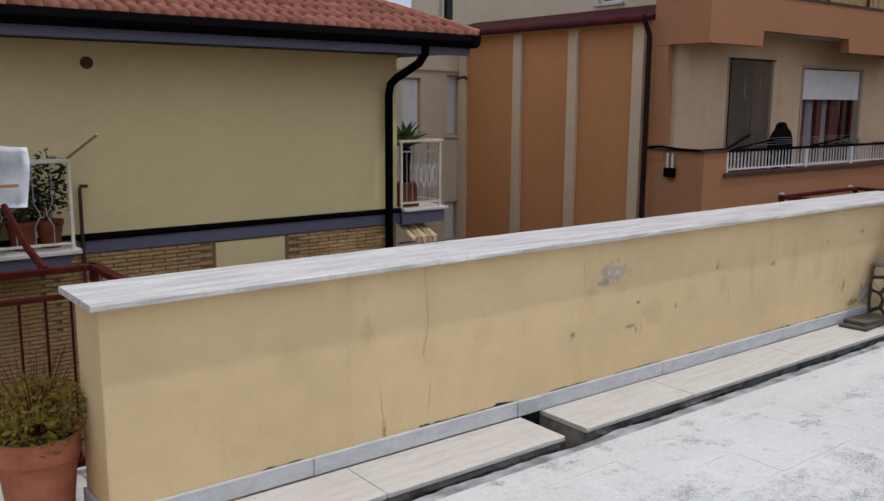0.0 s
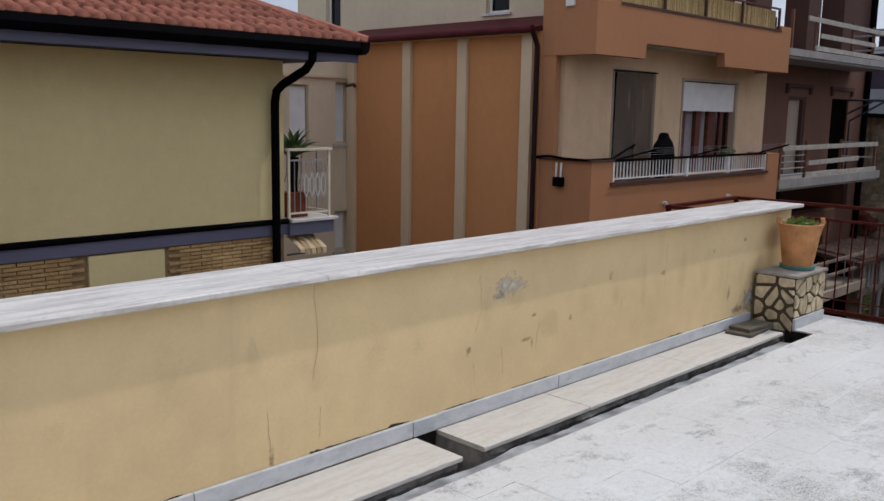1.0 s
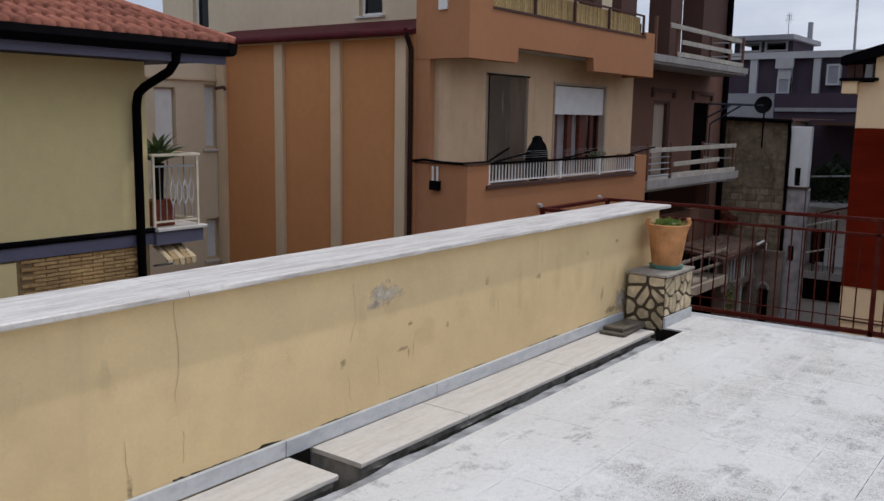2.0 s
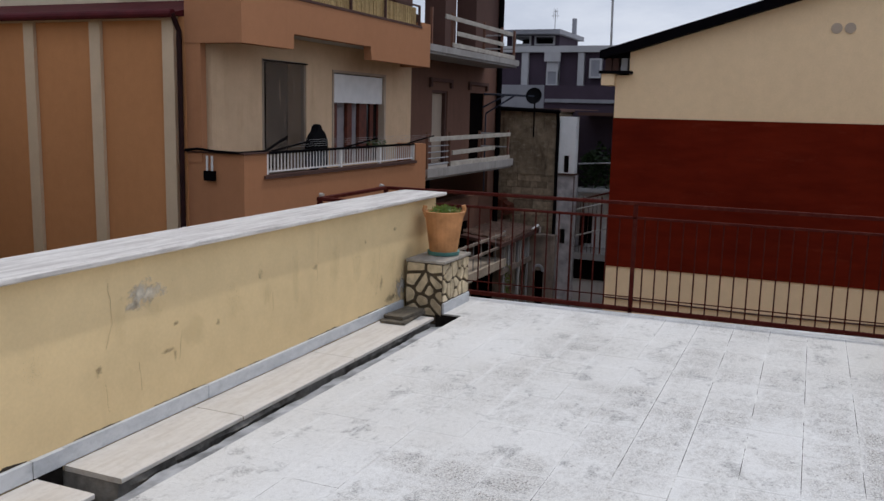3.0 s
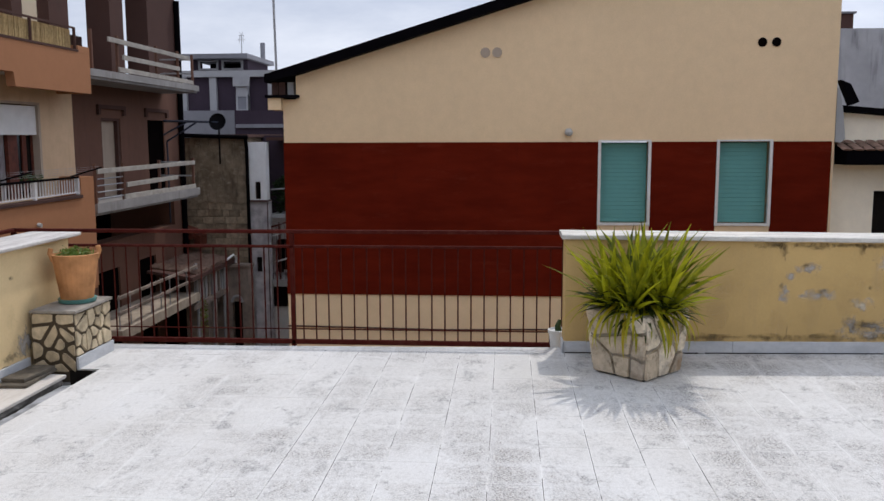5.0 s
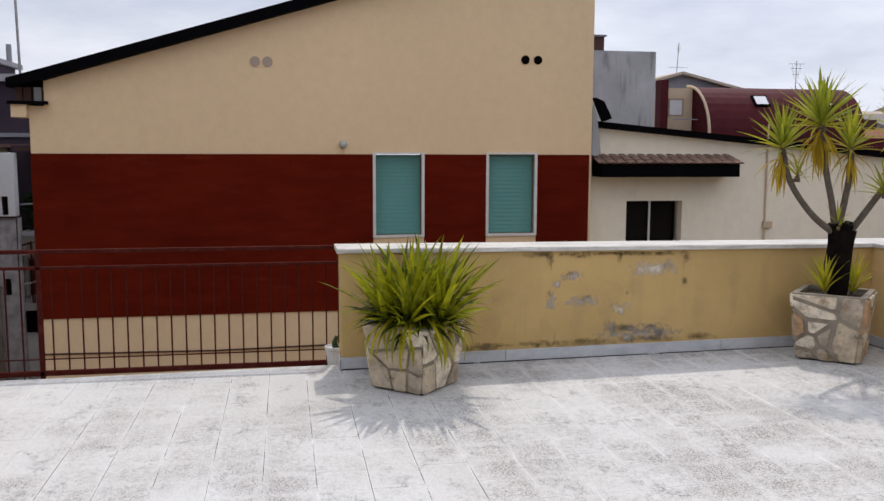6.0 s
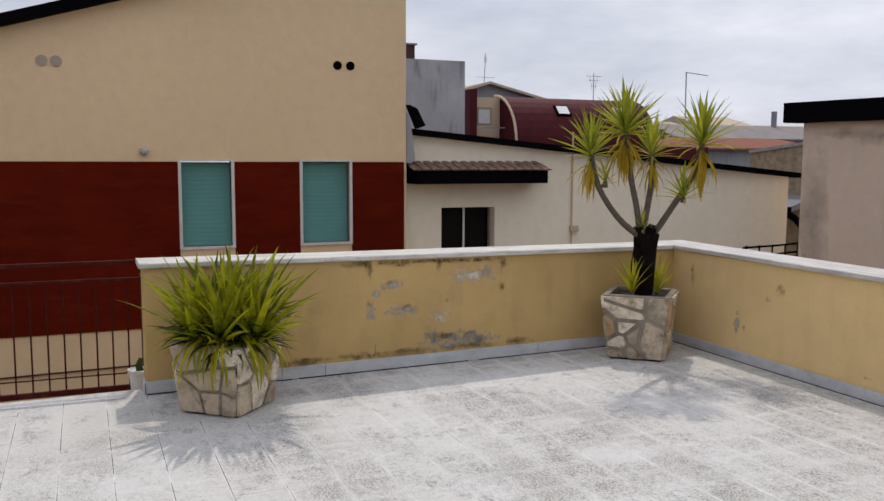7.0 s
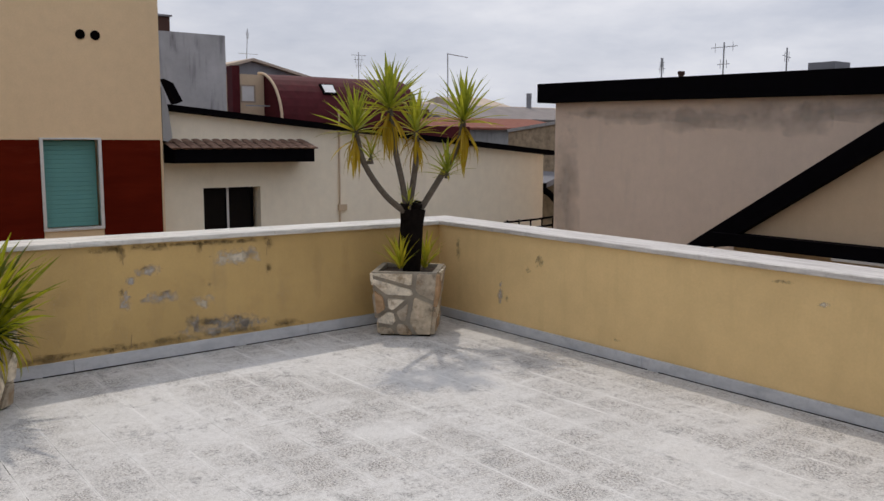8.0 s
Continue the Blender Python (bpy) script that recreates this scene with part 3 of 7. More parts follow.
def prism(poly, axis, a, c, bm=None):
    """A polygon of two coordinates pushed along an axis: poly is (y, z) for x, (x, z) for y, (x, y) for z."""
    b = bm or bmesh.new()

    def at(p, v):
        return {"x": (v, p[0], p[1]), "y": (p[0], v, p[1]), "z": (p[0], p[1], v)}[axis]

    lo, hi = [b.verts.new(at(p, a)) for p in poly], [b.verts.new(at(p, c)) for p in poly]
    b.faces.new(lo[::-1])
    b.faces.new(hi)
    for i in range(len(poly)):
        j = (i + 1) % len(poly)
        b.faces.new((lo[i], lo[j], hi[j], hi[i]))
    bmesh.ops.recalc_face_normals(b, faces=b.faces[:])
    return b


def wall(axis, a0, a1, u0, u1, z0, z1, holes=(), bm=None):
    """A wall from a0 to a1 thick, along the other axis from u0 to u1, with openings (u0, u1, z0, z1) through it."""
    b = bm or bmesh.new()
    us = sorted({u0, u1, *(h[0] for h in holes), *(h[1] for h in holes)})
    zs = sorted({z0, z1, *(h[2] for h in holes), *(h[3] for h in holes)})
    us, zs = [u for u in us if u0 <= u <= u1], [z for z in zs if z0 <= z <= z1]
    solid = lambda i, j: 0 <= i < len(us) - 1 and 0 <= j < len(zs) - 1 and not any(  # noqa: E731
        h[0] < (us[i] + us[i + 1]) / 2 < h[1] and h[2] < (zs[j] + zs[j + 1]) / 2 < h[3] for h in holes)
    cache = {}

    def v(i, j, k):
        if (i, j, k) not in cache:
            a = (a0, a1)[k]
            cache[i, j, k] = b.verts.new((a, us[i], zs[j]) if axis == "x" else (us[i], a, zs[j]))
        return cache[i, j, k]

    for i in range(len(us) - 1):
        for j in range(len(zs) - 1):
            if not solid(i, j):
                continue
            for k in (0, 1):
                b.faces.new((v(i, j, k), v(i + 1, j, k), v(i + 1, j + 1, k), v(i, j + 1, k)))
            for di, dj, p, q in ((-1, 0, (0, 0), (0, 1)), (1, 0, (1, 0), (1, 1)), (0, -1, (0, 0), (1, 0)), (0, 1, (0, 1), (1, 1))):
                if not solid(i + di, j + dj):
                    b.faces.new((v(i + p[0], j + p[1], 0), v(i + q[0], j + q[1], 0), v(i + q[0], j + q[1], 1), v(i + p[0], j + p[1], 1)))
    bmesh.ops.recalc_face_normals(b, faces=b.faces[:])
    return b


def blob(rng, w, h, n=18, rough=0.35):
    """An uneven flat outline about the origin, w by h."""
    out, ph = [], [rng.uniform(0, 6.28) for _ in range(4)]
    for k in range(n):
        a = math.tau * k / n
        r = 1 + rough * (0.5 * math.sin(2 * a + ph[0]) + 0.4 * math.sin(3 * a + ph[1]) + 0.35 * math.sin(5 * a + ph[2])) + rng.uniform(-0.14, 0.14)
        out.append((0.5 * w * r * math.cos(a), 0.5 * h * r * math.sin(a)))
    return out


def cells(rng, w, h, n, gap):
    """Irregular stones that fill a w by h field: polygons with joints of about gap between them."""
    seeds = []
    for _ in range(n * 40):
        p = (rng.uniform(0, w), rng.uniform(0, h))
        if all(math.hypot(p[0] - q[0], p[1] - q[1]) > 0.62 * math.sqrt(w * h / n) for q in seeds):
            seeds.append(p)
        if len(seeds) == n:
            break
    out = []
    for i, s in enumerate(seeds):
        poly = [(0, 0), (w, 0), (w, h), (0, h)]
        for j, q in enumerate(seeds):
            if i == j:
                continue
            nx, ny = q[0] - s[0], q[1] - s[1]
            d = math.hypot(nx, ny)
            nx, ny = nx / d, ny / d
            lim = nx * (s[0] + q[0]) / 2 + ny * (s[1] + q[1]) / 2 - gap / 2
            cut = []
            for a, b in zip(poly, poly[1:] + poly[:1]):
                da, db = nx * a[0] + ny * a[1] - lim, nx * b[0] + ny * b[1] - lim
                if da <= 0:
                    cut.append(a)
                if da * db < 0:
                    k = da / (da - db)
                    cut.append((a[0] + k * (b[0] - a[0]), a[1] + k * (b[1] - a[1])))
            poly = cut
            if len(poly) < 3:
                break
        if len(poly) >= 3:
            soft = []
            for a, b, c in zip(poly[-1:] + poly[:-1], poly, poly[1:] + poly[:1]):
                for e in (a, c):
                    k = min(0.2, 0.009 / max(math.hypot(e[0] - b[0], e[1] - b[1]), 1e-6))
                    soft.append((b[0] + k * (e[0] - b[0]), b[1] + k * (e[1] - b[1])))
            out.append([(x + rng.uniform(-1, 1) * 0.003, y + rng.uniform(-1, 1) * 0.003) for x, y in soft])
    return out


def stone_face(rng, parent, origin, u, v, n, w_lo, w_hi, h, count, material, gap=0.022, thick=0.012, name="stone"):
    """Crazy paving on a face: origin is its lower left corner, u to the right, v up, n outwards; the face widens from w_lo to w_hi."""
    origin, u, v, n = Vector(origin), Vector(u).normalized(), Vector(v).normalized(), Vector(n).normalized()
    wide = (w_lo + w_hi) / 2
    for poly in cells(rng, wide, h, count, gap):
        t = thick * rng.uniform(0.6, 1.3)
        b = bmesh.new()

        def at(p, d, shrink=1.0):
            cx, cy = sum(q[0] for q in poly) / len(poly), sum(q[1] for q in poly) / len(poly)
            x, y = cx + (p[0] - cx) * shrink, cy + (p[1] - cy) * shrink
            w = w_lo + (w_hi - w_lo) * y / h
            return origin + u * ((x / wide - 0.5) * w) + v * y + n * d

        lo, hi = [b.verts.new(at(p, -0.004)) for p in poly], [b.verts.new(at(p, t, 0.955)) for p in poly]
        b.faces.new(hi)
        for i in range(len(poly)):
            j = (i + 1) % len(poly)
            b.faces.new((lo[i], lo[j], hi[j], hi[i]))
        bmesh.ops.recalc_face_normals(b, faces=b.faces[:])
        part(name, b, material, parent)


def strap(length, width, droop, curl=0.0, seg=6, fold=0.25, bm=None):
    """A sword-shaped leaf that starts along +z and bends over towards +x; folded along its middle."""
    b = bm or bmesh.new()
    rows, p, a = [], Vector((0, 0, 0)), 0.0
    for i in range(seg + 1):
        k = i / seg
        w = width * (0.55 + 0.45 * min(1, k * 4)) * (1 - max(0, (k - 0.35) / 0.65) ** 1.6) + 0.0008
        side, nrm = Vector((0, 1, 0)), Vector((-math.cos(a), 0, math.sin(a)))
        rows.append([b.verts.new(p + side * s * w / 2 + nrm * abs(s) * w * fold) for s in (-1, 0, 1)])
        a += droop / seg * (0.4 + 1.2 * k)
        p = p + Vector((math.sin(a), curl * k, math.cos(a))) * (length / seg)
    for r, q in zip(rows, rows[1:]):
        b.faces.new((r[0], r[1], q[1], q[0]))
        b.faces.new((r[1], r[2], q[2], q[1]))
    return b


def aim(z_way, spin, at=(0, 0, 0), s=1.0):
    """A pose at a place whose z axis runs along z_way and which is turned by spin (radians) about it."""
    q = Vector((0, 0, 1)).rotation_difference(Vector(z_way).normalized())
    return Matrix.Translation(at) @ q.to_matrix().to_4x4() @ Matrix.Rotation(spin, 4, "Z") @ Matrix.Scale(s, 4)


def fall(way):
    """The spin with which a leaf that leans along way droops under its weight."""
    local = Vector((0, 0, 1)).rotation_difference(Vector(way).normalized()).inverted() @ Vector((0, 0, -1))
    return math.atan2(local.y, local.x)


# ---- the terrace ----
GROUND_Z = -7.0
EAST_X, SOUTH_Y, NORTH_Y = 6.735, -5.32, 3.172
TILE = 0.271


def floor_z(y):
    """The terrace falls a little from its south side to the middle, and lies level beyond."""
    return 0.048 * min(1.0, max(0.0, (-3 * TILE - y) / (14 * TILE)))


def slope_top(bm, a, b, axis):
    """Lets the upper part of a mesh run from height shift a[1] at a[0] to b[1] at b[0] along an axis."""
    i = "xy".index(axis)
    for v in bm.verts:
        k = (v.co[i] - a[0]) / (b[0] - a[0])
        v.co.z += a[1] + (b[1] - a[1]) * k
    return bm


# ground far below, one sheet to the horizon
g = bmesh.new()
gv = [g.verts.new(p) for p in ((-900, -900, GROUND_Z), (900, -900, GROUND_Z), (900, 900, GROUND_Z), (-900, 900, GROUND_Z))]
g.faces.new(gv)
tagged(part("ground", g, M_GROUND), "grey asphalt street and ground far below the terrace", "ground", kind="structure")

# terrace floor: bed, then the tiles on it (the tiles come last in the file)
bed = bmesh.new()
ys = [2.625, 1.0, -3 * TILE, -10 * TILE, -17 * TILE, -5.6]
for y1, y0 in zip(ys, ys[1:]):
    vs = [bed.verts.new(p) for p in ((-4.3, y0, floor_z(y0) - 0.0018), (6.76, y0, floor_z(y0) - 0.0018), (6.76, y1, floor_z(y1) - 0.0018), (-4.3, y1, floor_z(y1) - 0.0018))]
    bed.faces.new(vs)
bmesh.ops.remove_doubles(bed, verts=bed.verts[:], dist=0.0005)
box(-4.3, 6.74, -5.6, 2.615, -0.32, -0.012, bm=bed)
floor_ob = tagged(part("floor", bed, M_JOINT), "terrace floor of pale worn square cement tiles", "floor", kind="structure")

part("floor_patch", box(6.03, 6.734, 2.634, 3.12, -0.30, -0.0006), M_FLOOR, floor_ob, "pale cement patch beside the pedestal")

# nosing along the open east edge, and the lower ledge that carries the railing
nose = prism([(6.735, 3.10), (6.735, -0.80), (6.91, -0.80), (6.76, 3.10)], "z", -0.12, -0.0006)
tagged(part("floor_edging", nose, M_FLOOR), "pale cement edging strip along the open terrace edge", "floor edging", kind="structure")
tagged(part("ledge", box(6.72, 7.36, -5.7, 4.3, -0.45, -0.135), M_CONC_L), "concrete ledge outside the terrace edge", "ledge", kind="structure")
tagged(part("ledge", box(0.05, 6.72, 3.5, 4.3, -0.45, -0.135), M_CONC_L), "concrete ledge behind the parapet", "ledge", kind="structure")
tagged(part("ledge", box(-4.3, 0.05, 2.80, 4.3, -0.45, -0.055, 0.0), M_CONC_L), "grey concrete strip under the plant pot", "ledge", kind="structure")

# the building that carries the terrace
tagged(part("terrace_base", box(-4.3, 7.45, -5.7, 4.25, GROUND_Z, -0.46), M_CREAM_B), "plain plastered storeys under the terrace", "building", kind="structure")
tagged(part("wall_west", box(-4.6, -4.3, -5.7, 4.25, -0.4, 3.0), M_CREAM), "plain plastered house wall closing the terrace", "wall", kind="structure")

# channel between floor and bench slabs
# channel bottom and end are blackened to hold the shade inside it
part("channel_bed", box(-4.3, 6.03, 2.66, 2.95, -0.31, -0.2), M_PIT, floor_ob, "channel bottom coloured black for the shade in it")
part("channel_end_shade", box(6.018, 6.0285, 2.62, 2.86, -0.25, -0.012), M_PIT, floor_ob)
chan = bmesh.new()
rows_c = []
for i in range(260):
    x = -2.5 + 8.18 * i / 259
    e = 0.022 * noise.noise((x * 2.1, 0, 0)) + 0.012 * noise.noise((x * 9, 3, 0))
    d = 0.010 * noise.noise((x * 3.3, 7, 0)) + 0.006 * noise.noise((x * 14, 9, 0))
    rows_c.append([chan.verts.new(p) for p in ((x, 2.626, -0.012), (x, 2.634, -0.018 + d * 0.3), (x, 2.69 + e * 0.5, -0.022 + d), (x, 2.738 + e, -0.028 + d), (x, 2.752 + e, -0.095), (x, 2.756 + e, -0.20))])
for p, q in zip(rows_c, rows_c[1:]):
    for i in range(5):
        chan.faces.new((p[i], p[i + 1], q[i + 1], q[i]))
tagged(part("channel", chan, M_GUTTER), "broken grey cement edge of the drainage channel along the parapet", "channel", kind="structure")
chunk = bmesh.new()
rng = random.Random(4)
for k in range(9):
    x = rng.uniform(-0.5, 5.8)
    box(x, x + rng.uniform(0.04, 0.25), 2.835 + rng.uniform(-0.02, 0.03), 2.93, -0.199, rng.uniform(-0.10, -0.06), 0.008, bm=chunk)
tagged(part("rubble", chunk, M_CEMENT), "broken cement lumps inside the drainage channel", "rubble", kind="stuff")

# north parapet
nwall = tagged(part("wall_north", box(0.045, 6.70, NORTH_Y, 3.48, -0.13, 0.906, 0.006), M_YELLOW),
               "low yellow plastered parapet with cracks and scuffs", "parapet", kind="structure")
for x0, x1 in ((0.0, 1.615), (1.618, 3.31), (3.313, 5.02), (5.023, 6.79)):
    part("cap_slab", worn_slab("x", x0, x1, 3.105, 3.535, 0.907, 0.936), M_CAP, nwall, "grey-veined white marble cap slab")
for x0, x1, d in ((0.05, 0.94, 0), (0.943, 2.19, 0.002), (2.193, 2.375, 0.006), (2.378, 3.42, 0.001), (3.423, 4.56, 0.003), (4.563, 6.01, 0)):
    part("skirting_tile", box(x0, x1, 3.15 - d, 3.171, 0.004, 0.086, 0.003), M_SKIRT, nwall, "pale blue-grey marble skirting tile")
part("skirting_tile", box(0.028, 0.044, 3.172, 3.47, -0.05, 0.085, 0.003), M_SKIRT, nwall)

def rough_bed(x0, x1):
    """Uneven cement under the slabs: its broken front shows below them."""
    b = bmesh.new()
    n, rows = int((x1 - x0) / 0.035), []
    for i in range(n + 1):
        x = x0 + (x1 - x0) * i / n
        e = [0.020 * noise.noise((x * 5, k * 2.3, 1)) + 0.014 * noise.noise((x * 17, k * 3.1, 5)) for k in range(4)]
        rows.append([b.verts.new(p) for p in ((x, 3.165, -0.0275), (x, 2.828 + 0.8 * e[0], -0.0275), (x, 2.824 + e[1], -0.06), (x, 2.838 + e[2], -0.095 + 0.5 * e[0]), (x, 2.875 + e[3], -0.199), (x, 3.165, -0.199))])
    for p, q in zip(rows, rows[1:]):
        for i in range(6):
            b.faces.new((p[i], p[(i + 1) % 6], q[(i + 1) % 6], q[i]))
    b.faces.new(rows[0])
    b.faces.new(rows[-1])
    bmesh.ops.recalc_face_normals(b, faces=b.faces[:])
    return b


# bench slabs over a cement bed, with one gap
for x0, x1 in ((-4.3, 2.197), (2.372, 5.85)):
    tagged(part("slab_bed", rough_bed(x0, x1), M_CEMENT), "rough cement bed under the stone slabs", "slab bed", kind="structure")
for x0, x1, z, lab in ((-0.02, 1.107, 0, ""), (1.112, 2.205, 0, ""), (2.365, 3.270, 0.004, ""), (3.279, 4.528, 0.003, ""), (4.537, 5.86, 0.002, "")):
    s = tagged(part("stone_slab", worn_slab("x", x0, x1, 2.805, 3.147, -0.026 + z, 0.0 + z, 0.004, 0.003), M_TRAV),
               "cream travertine slab laid along the foot of the parapet", "stone slab", "slabs along the parapet")

# black strip set into the slab gap as the shade under the skirting
part("gap_shade", box(2.207, 2.363, 3.155, 3.1705, -0.198, 0.003), M_PIT, floor_ob, "black strip standing for the shade under the skirting")
rng = random.Random(11)


def wear(parent, face, at, u, z, w, h, material, name="bare_patch"):
    """A worn place or painted shadow on a wall: a thin uneven flake on the face."""
    pts = [(u + a, z + b) for a, b in blob(rng, w * 1.45, h * 1.45)]
    part(name, prism(pts, face, *(at)), SOFT.get((material if isinstance(material, str) else material.name, face), material), parent)


def crack(parent, face, at, path, width=0.006):
    """A crack that wanders along path (u, z)."""
    pts = []
    for (u0, z0), (u1, z1) in zip(path, path[1:]):
        for k in range(5):
            pts.append((u0 + (u1 - u0) * k / 5 + rng.uniform(-1, 1) * 0.006, z0 + (z1 - z0) * k / 5))
    left = [(u - width * rng.uniform(0.2, 0.6), z) for u, z in pts]
    right = [(u + width * rng.uniform(0.2, 0.6), z) for u, z in pts]
    b = bmesh.new()
    for i in range(len(pts) - 1):
        q = (left[i], right[i], right[i + 1], left[i + 1])
        b.faces.new([b.verts.new((p[0], at, p[1]) if face == "y" else (at, p[0], p[1])) for p in q])
    bmesh.ops.remove_doubles(b, verts=b.verts[:], dist=0.0002)
    part("crack", b, M_CRACK, parent)


NY = (NORTH_Y - 0.002, NORTH_Y + 0.004)


def grime_line(x0, x1, z, most):
    """A ragged black line of dirt along the top of the skirting."""
    n = max(4, int((x1 - x0) / 0.02))
    top = [(x0 + (x1 - x0) * i / n, z + most * max(0.04, rng.uniform(0.2, 1) * (0.5 + 0.9 * noise.noise((i * 0.31, x0, 0))))) for i in range(n + 1)]
    part("grime", prism([(x0, z), (x1, z)] + top[::-1], "y", NORTH_Y - 0.0018, NORTH_Y + 0.003), M_GRIME, nwall, "black dirt above the skirting")


for x0, x1, most in ((0.7, 0.9, 0.01), (1.55, 2.18, 0.022), (2.45, 2.75, 0.008), (3.0, 3.42, 0.011), (3.7, 4.0, 0.007), (4.5, 4.95, 0.012), (5.25, 5.75, 0.012)):
    grime_line(x0, x1, 0.0862, most)
# grey patch painted where the pedestal's shadow falls on the wall
wear(nwall, "y", NY, 5.97, 0.20, 0.15, 0.20, M_BARE_SHADOW)
wear(nwall, "y", NY, 5.80, 0.13, 0.14, 0.06, M_CHIP)
wear(nwall, "y", NY, 2.93, 0.70, 0.15, 0.11, M_PALE)
wear(nwall, "y", (NORTH_Y - 0.0035, NORTH_Y + 0.004), 2.99, 0.71, 0.22, 0.07, M_PALE)
wear(nwall, "y", NY, 2.86, 0.66, 0.06, 0.05, M_PALE)
for u, z, w, h in ((2.62, 0.375, 0.03, 0.04), (3.13, 0.36, 0.10, 0.02), (3.17, 0.33, 0.02, 0.05), (3.18, 0.50, 0.03, 0.02), (3.97, 0.64, 0.04, 0.05),
                   (4.62, 0.58, 0.05, 0.04), (5.35, 0.66, 0.04, 0.02), (5.62, 0.30, 0.05, 0.08), (1.34, 0.13, 0.025, 0.09), (3.55, 0.42, 0.03, 0.03), (5.86, 0.70, 0.05, 0.02)):
    wear(nwall, "y", NY, u, z, w, h, M_CHIP, "chip")
for path in (((1.58, 0.885), (1.60, 0.62), (1.56, 0.40)), ((1.61, 0.30), (1.60, 0.12)), ((2.70, 0.80), (2.72, 0.60), (2.66, 0.45)), ((2.66, 0.30), (2.68, 0.12)),
             ((3.23, 0.45), (3.2, 0.25)), ((4.66, 0.80), (4.64, 0.40)), ((1.32, 0.34), (1.34, 0.10)), ((2.9, 0.36), (2.91, 0.16)), ((5.6, 0.6), (5.58, 0.35)), ((4.1, 0.5), (4.11, 0.35))):
    crack(nwall, "y", NORTH_Y - 0.0025, path, 0.0022)
crack(nwall, "y", NORTH_Y - 0.003, ((1.55, 0.088), (1.9, 0.091), (2.4, 0.09)), 0.006)

for k in range(16):
    u = 0.5 + 0.36 * k + rng.uniform(-0.1, 0.1)
    wear(nwall, "y", NY, u, rng.uniform(0.28, 0.68), rng.uniform(0.05, 0.16), rng.uniform(0.12, 0.34), "smudge", "smudge")

# east parapet
E_TOP = ((-0.8, 0.010), (-5.3, -0.018), "y")
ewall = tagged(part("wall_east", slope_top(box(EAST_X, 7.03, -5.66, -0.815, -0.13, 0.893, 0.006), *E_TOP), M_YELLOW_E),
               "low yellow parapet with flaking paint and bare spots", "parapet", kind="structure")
for y0, y1 in ((-5.29, -3.66), (-3.657, -2.12), (-2.117, -0.785)):
    part("cap_slab", slope_top(worn_slab("y", y0, y1, EAST_X - 0.035, 7.07, 0.894, 0.932), *E_TOP), M_CAP_Y, ewall, "white marble cap slab")
S_SKIRT = ((-0.8, 0.004), (-4.7, 0.048), "y")
for y0, y1 in ((-5.31, -3.95), (-3.947, -2.11), (-2.107, -0.80)):
    part("skirting_tile", slope_top(box(EAST_X - 0.02, EAST_X - 0.001, y0, y1, 0.0, 0.092, 0.003), *S_SKIRT), M_SKIRT, ewall, "pale blue-grey marble skirting tile")
part("skirting_tile", box(EAST_X - 0.02, 6.93, -0.813, -0.797, -0.005, 0.085, 0.003), M_SKIRT, ewall)
for y0, y1 in ((-5.29, -3.4), (-3.3, -1.9), (-1.85, -0.82)):
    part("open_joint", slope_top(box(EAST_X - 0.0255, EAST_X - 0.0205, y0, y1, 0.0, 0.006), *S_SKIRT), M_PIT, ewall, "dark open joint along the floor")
EX = (EAST_X - 0.002, EAST_X + 0.004)
for u, z, w, h, m in ((-2.66, 0.69, 0.13, 0.07, M_BARE_SHADOW), (-2.52, 0.63, 0.07, 0.06, M_BARE_SHADOW), (-2.48, 0.49, 0.07, 0.12, M_BARE_SHADOW), (-2.74, 0.48, 0.20, 0.09, M_BARE_SHADOW),
                      (-3.33, 0.735, 0.27, 0.12, M_PALE), (-3.45, 0.76, 0.08, 0.10, M_BARE_SHADOW), (-3.08, 0.42, 0.13, 0.09, M_PALE), (-2.99, 0.26, 0.08, 0.12, M_BARE_SHADOW), (-3.22, 0.20, 0.5, 0.12, M_BARE_SHADOW), (-3.1, 0.25, 0.3, 0.06, M_MOULD),
                      (-3.18, 0.24, 0.22, 0.08, M_BARE_SHADOW), (-3.38, 0.23, 0.16, 0.12, M_BARE_SHADOW), (-2.385, 0.135, 0.06, 0.035, M_MOULD), (-3.61, 0.63, 0.05, 0.07, M_MOULD),
                      (-2.63, 0.71, 0.05, 0.04, M_CHIP), (-2.78, 0.51, 0.07, 0.03, M_CHIP), (-3.33, 0.26, 0.08, 0.03, M_CHIP), (-2.97, 0.30, 0.04, 0.05, M_CHIP), (-2.46, 0.55, 0.03, 0.04, M_CHIP), (-3.12, 0.54, 0.03, 0.03, M_CHIP)):
    wear(ewall, "x", EX, u, z, w, h, m)
for u, w, h in ((-2.42, 0.30, 0.05), (-2.47, 0.05, 0.15), (-2.62, 0.25, 0.04), (-2.85, 0.3, 0.035), (-3.05, 0.04, 0.13), (-3.2, 0.3, 0.04), (-3.45, 0.24, 0.05), (-3.62, 0.05, 0.12), (-2.75, 0.16, 0.06)):
    wear(ewall, "x", (EAST_X - 0.0015, EAST_X + 0.004), u, 0.885 - h * 0.2 + 0.006 * (u + 0.8), w, h * 0.8, M_MOULD, "mould_stain")
for path in (((-2.47, 0.85), (-2.48, 0.72)), ((-3.61, 0.84), (-3.6, 0.70)), ((-2.51, 0.12), (-2.52, 0.26))):
    crack(ewall, "x", EAST_X - 0.0025, path, 0.005)
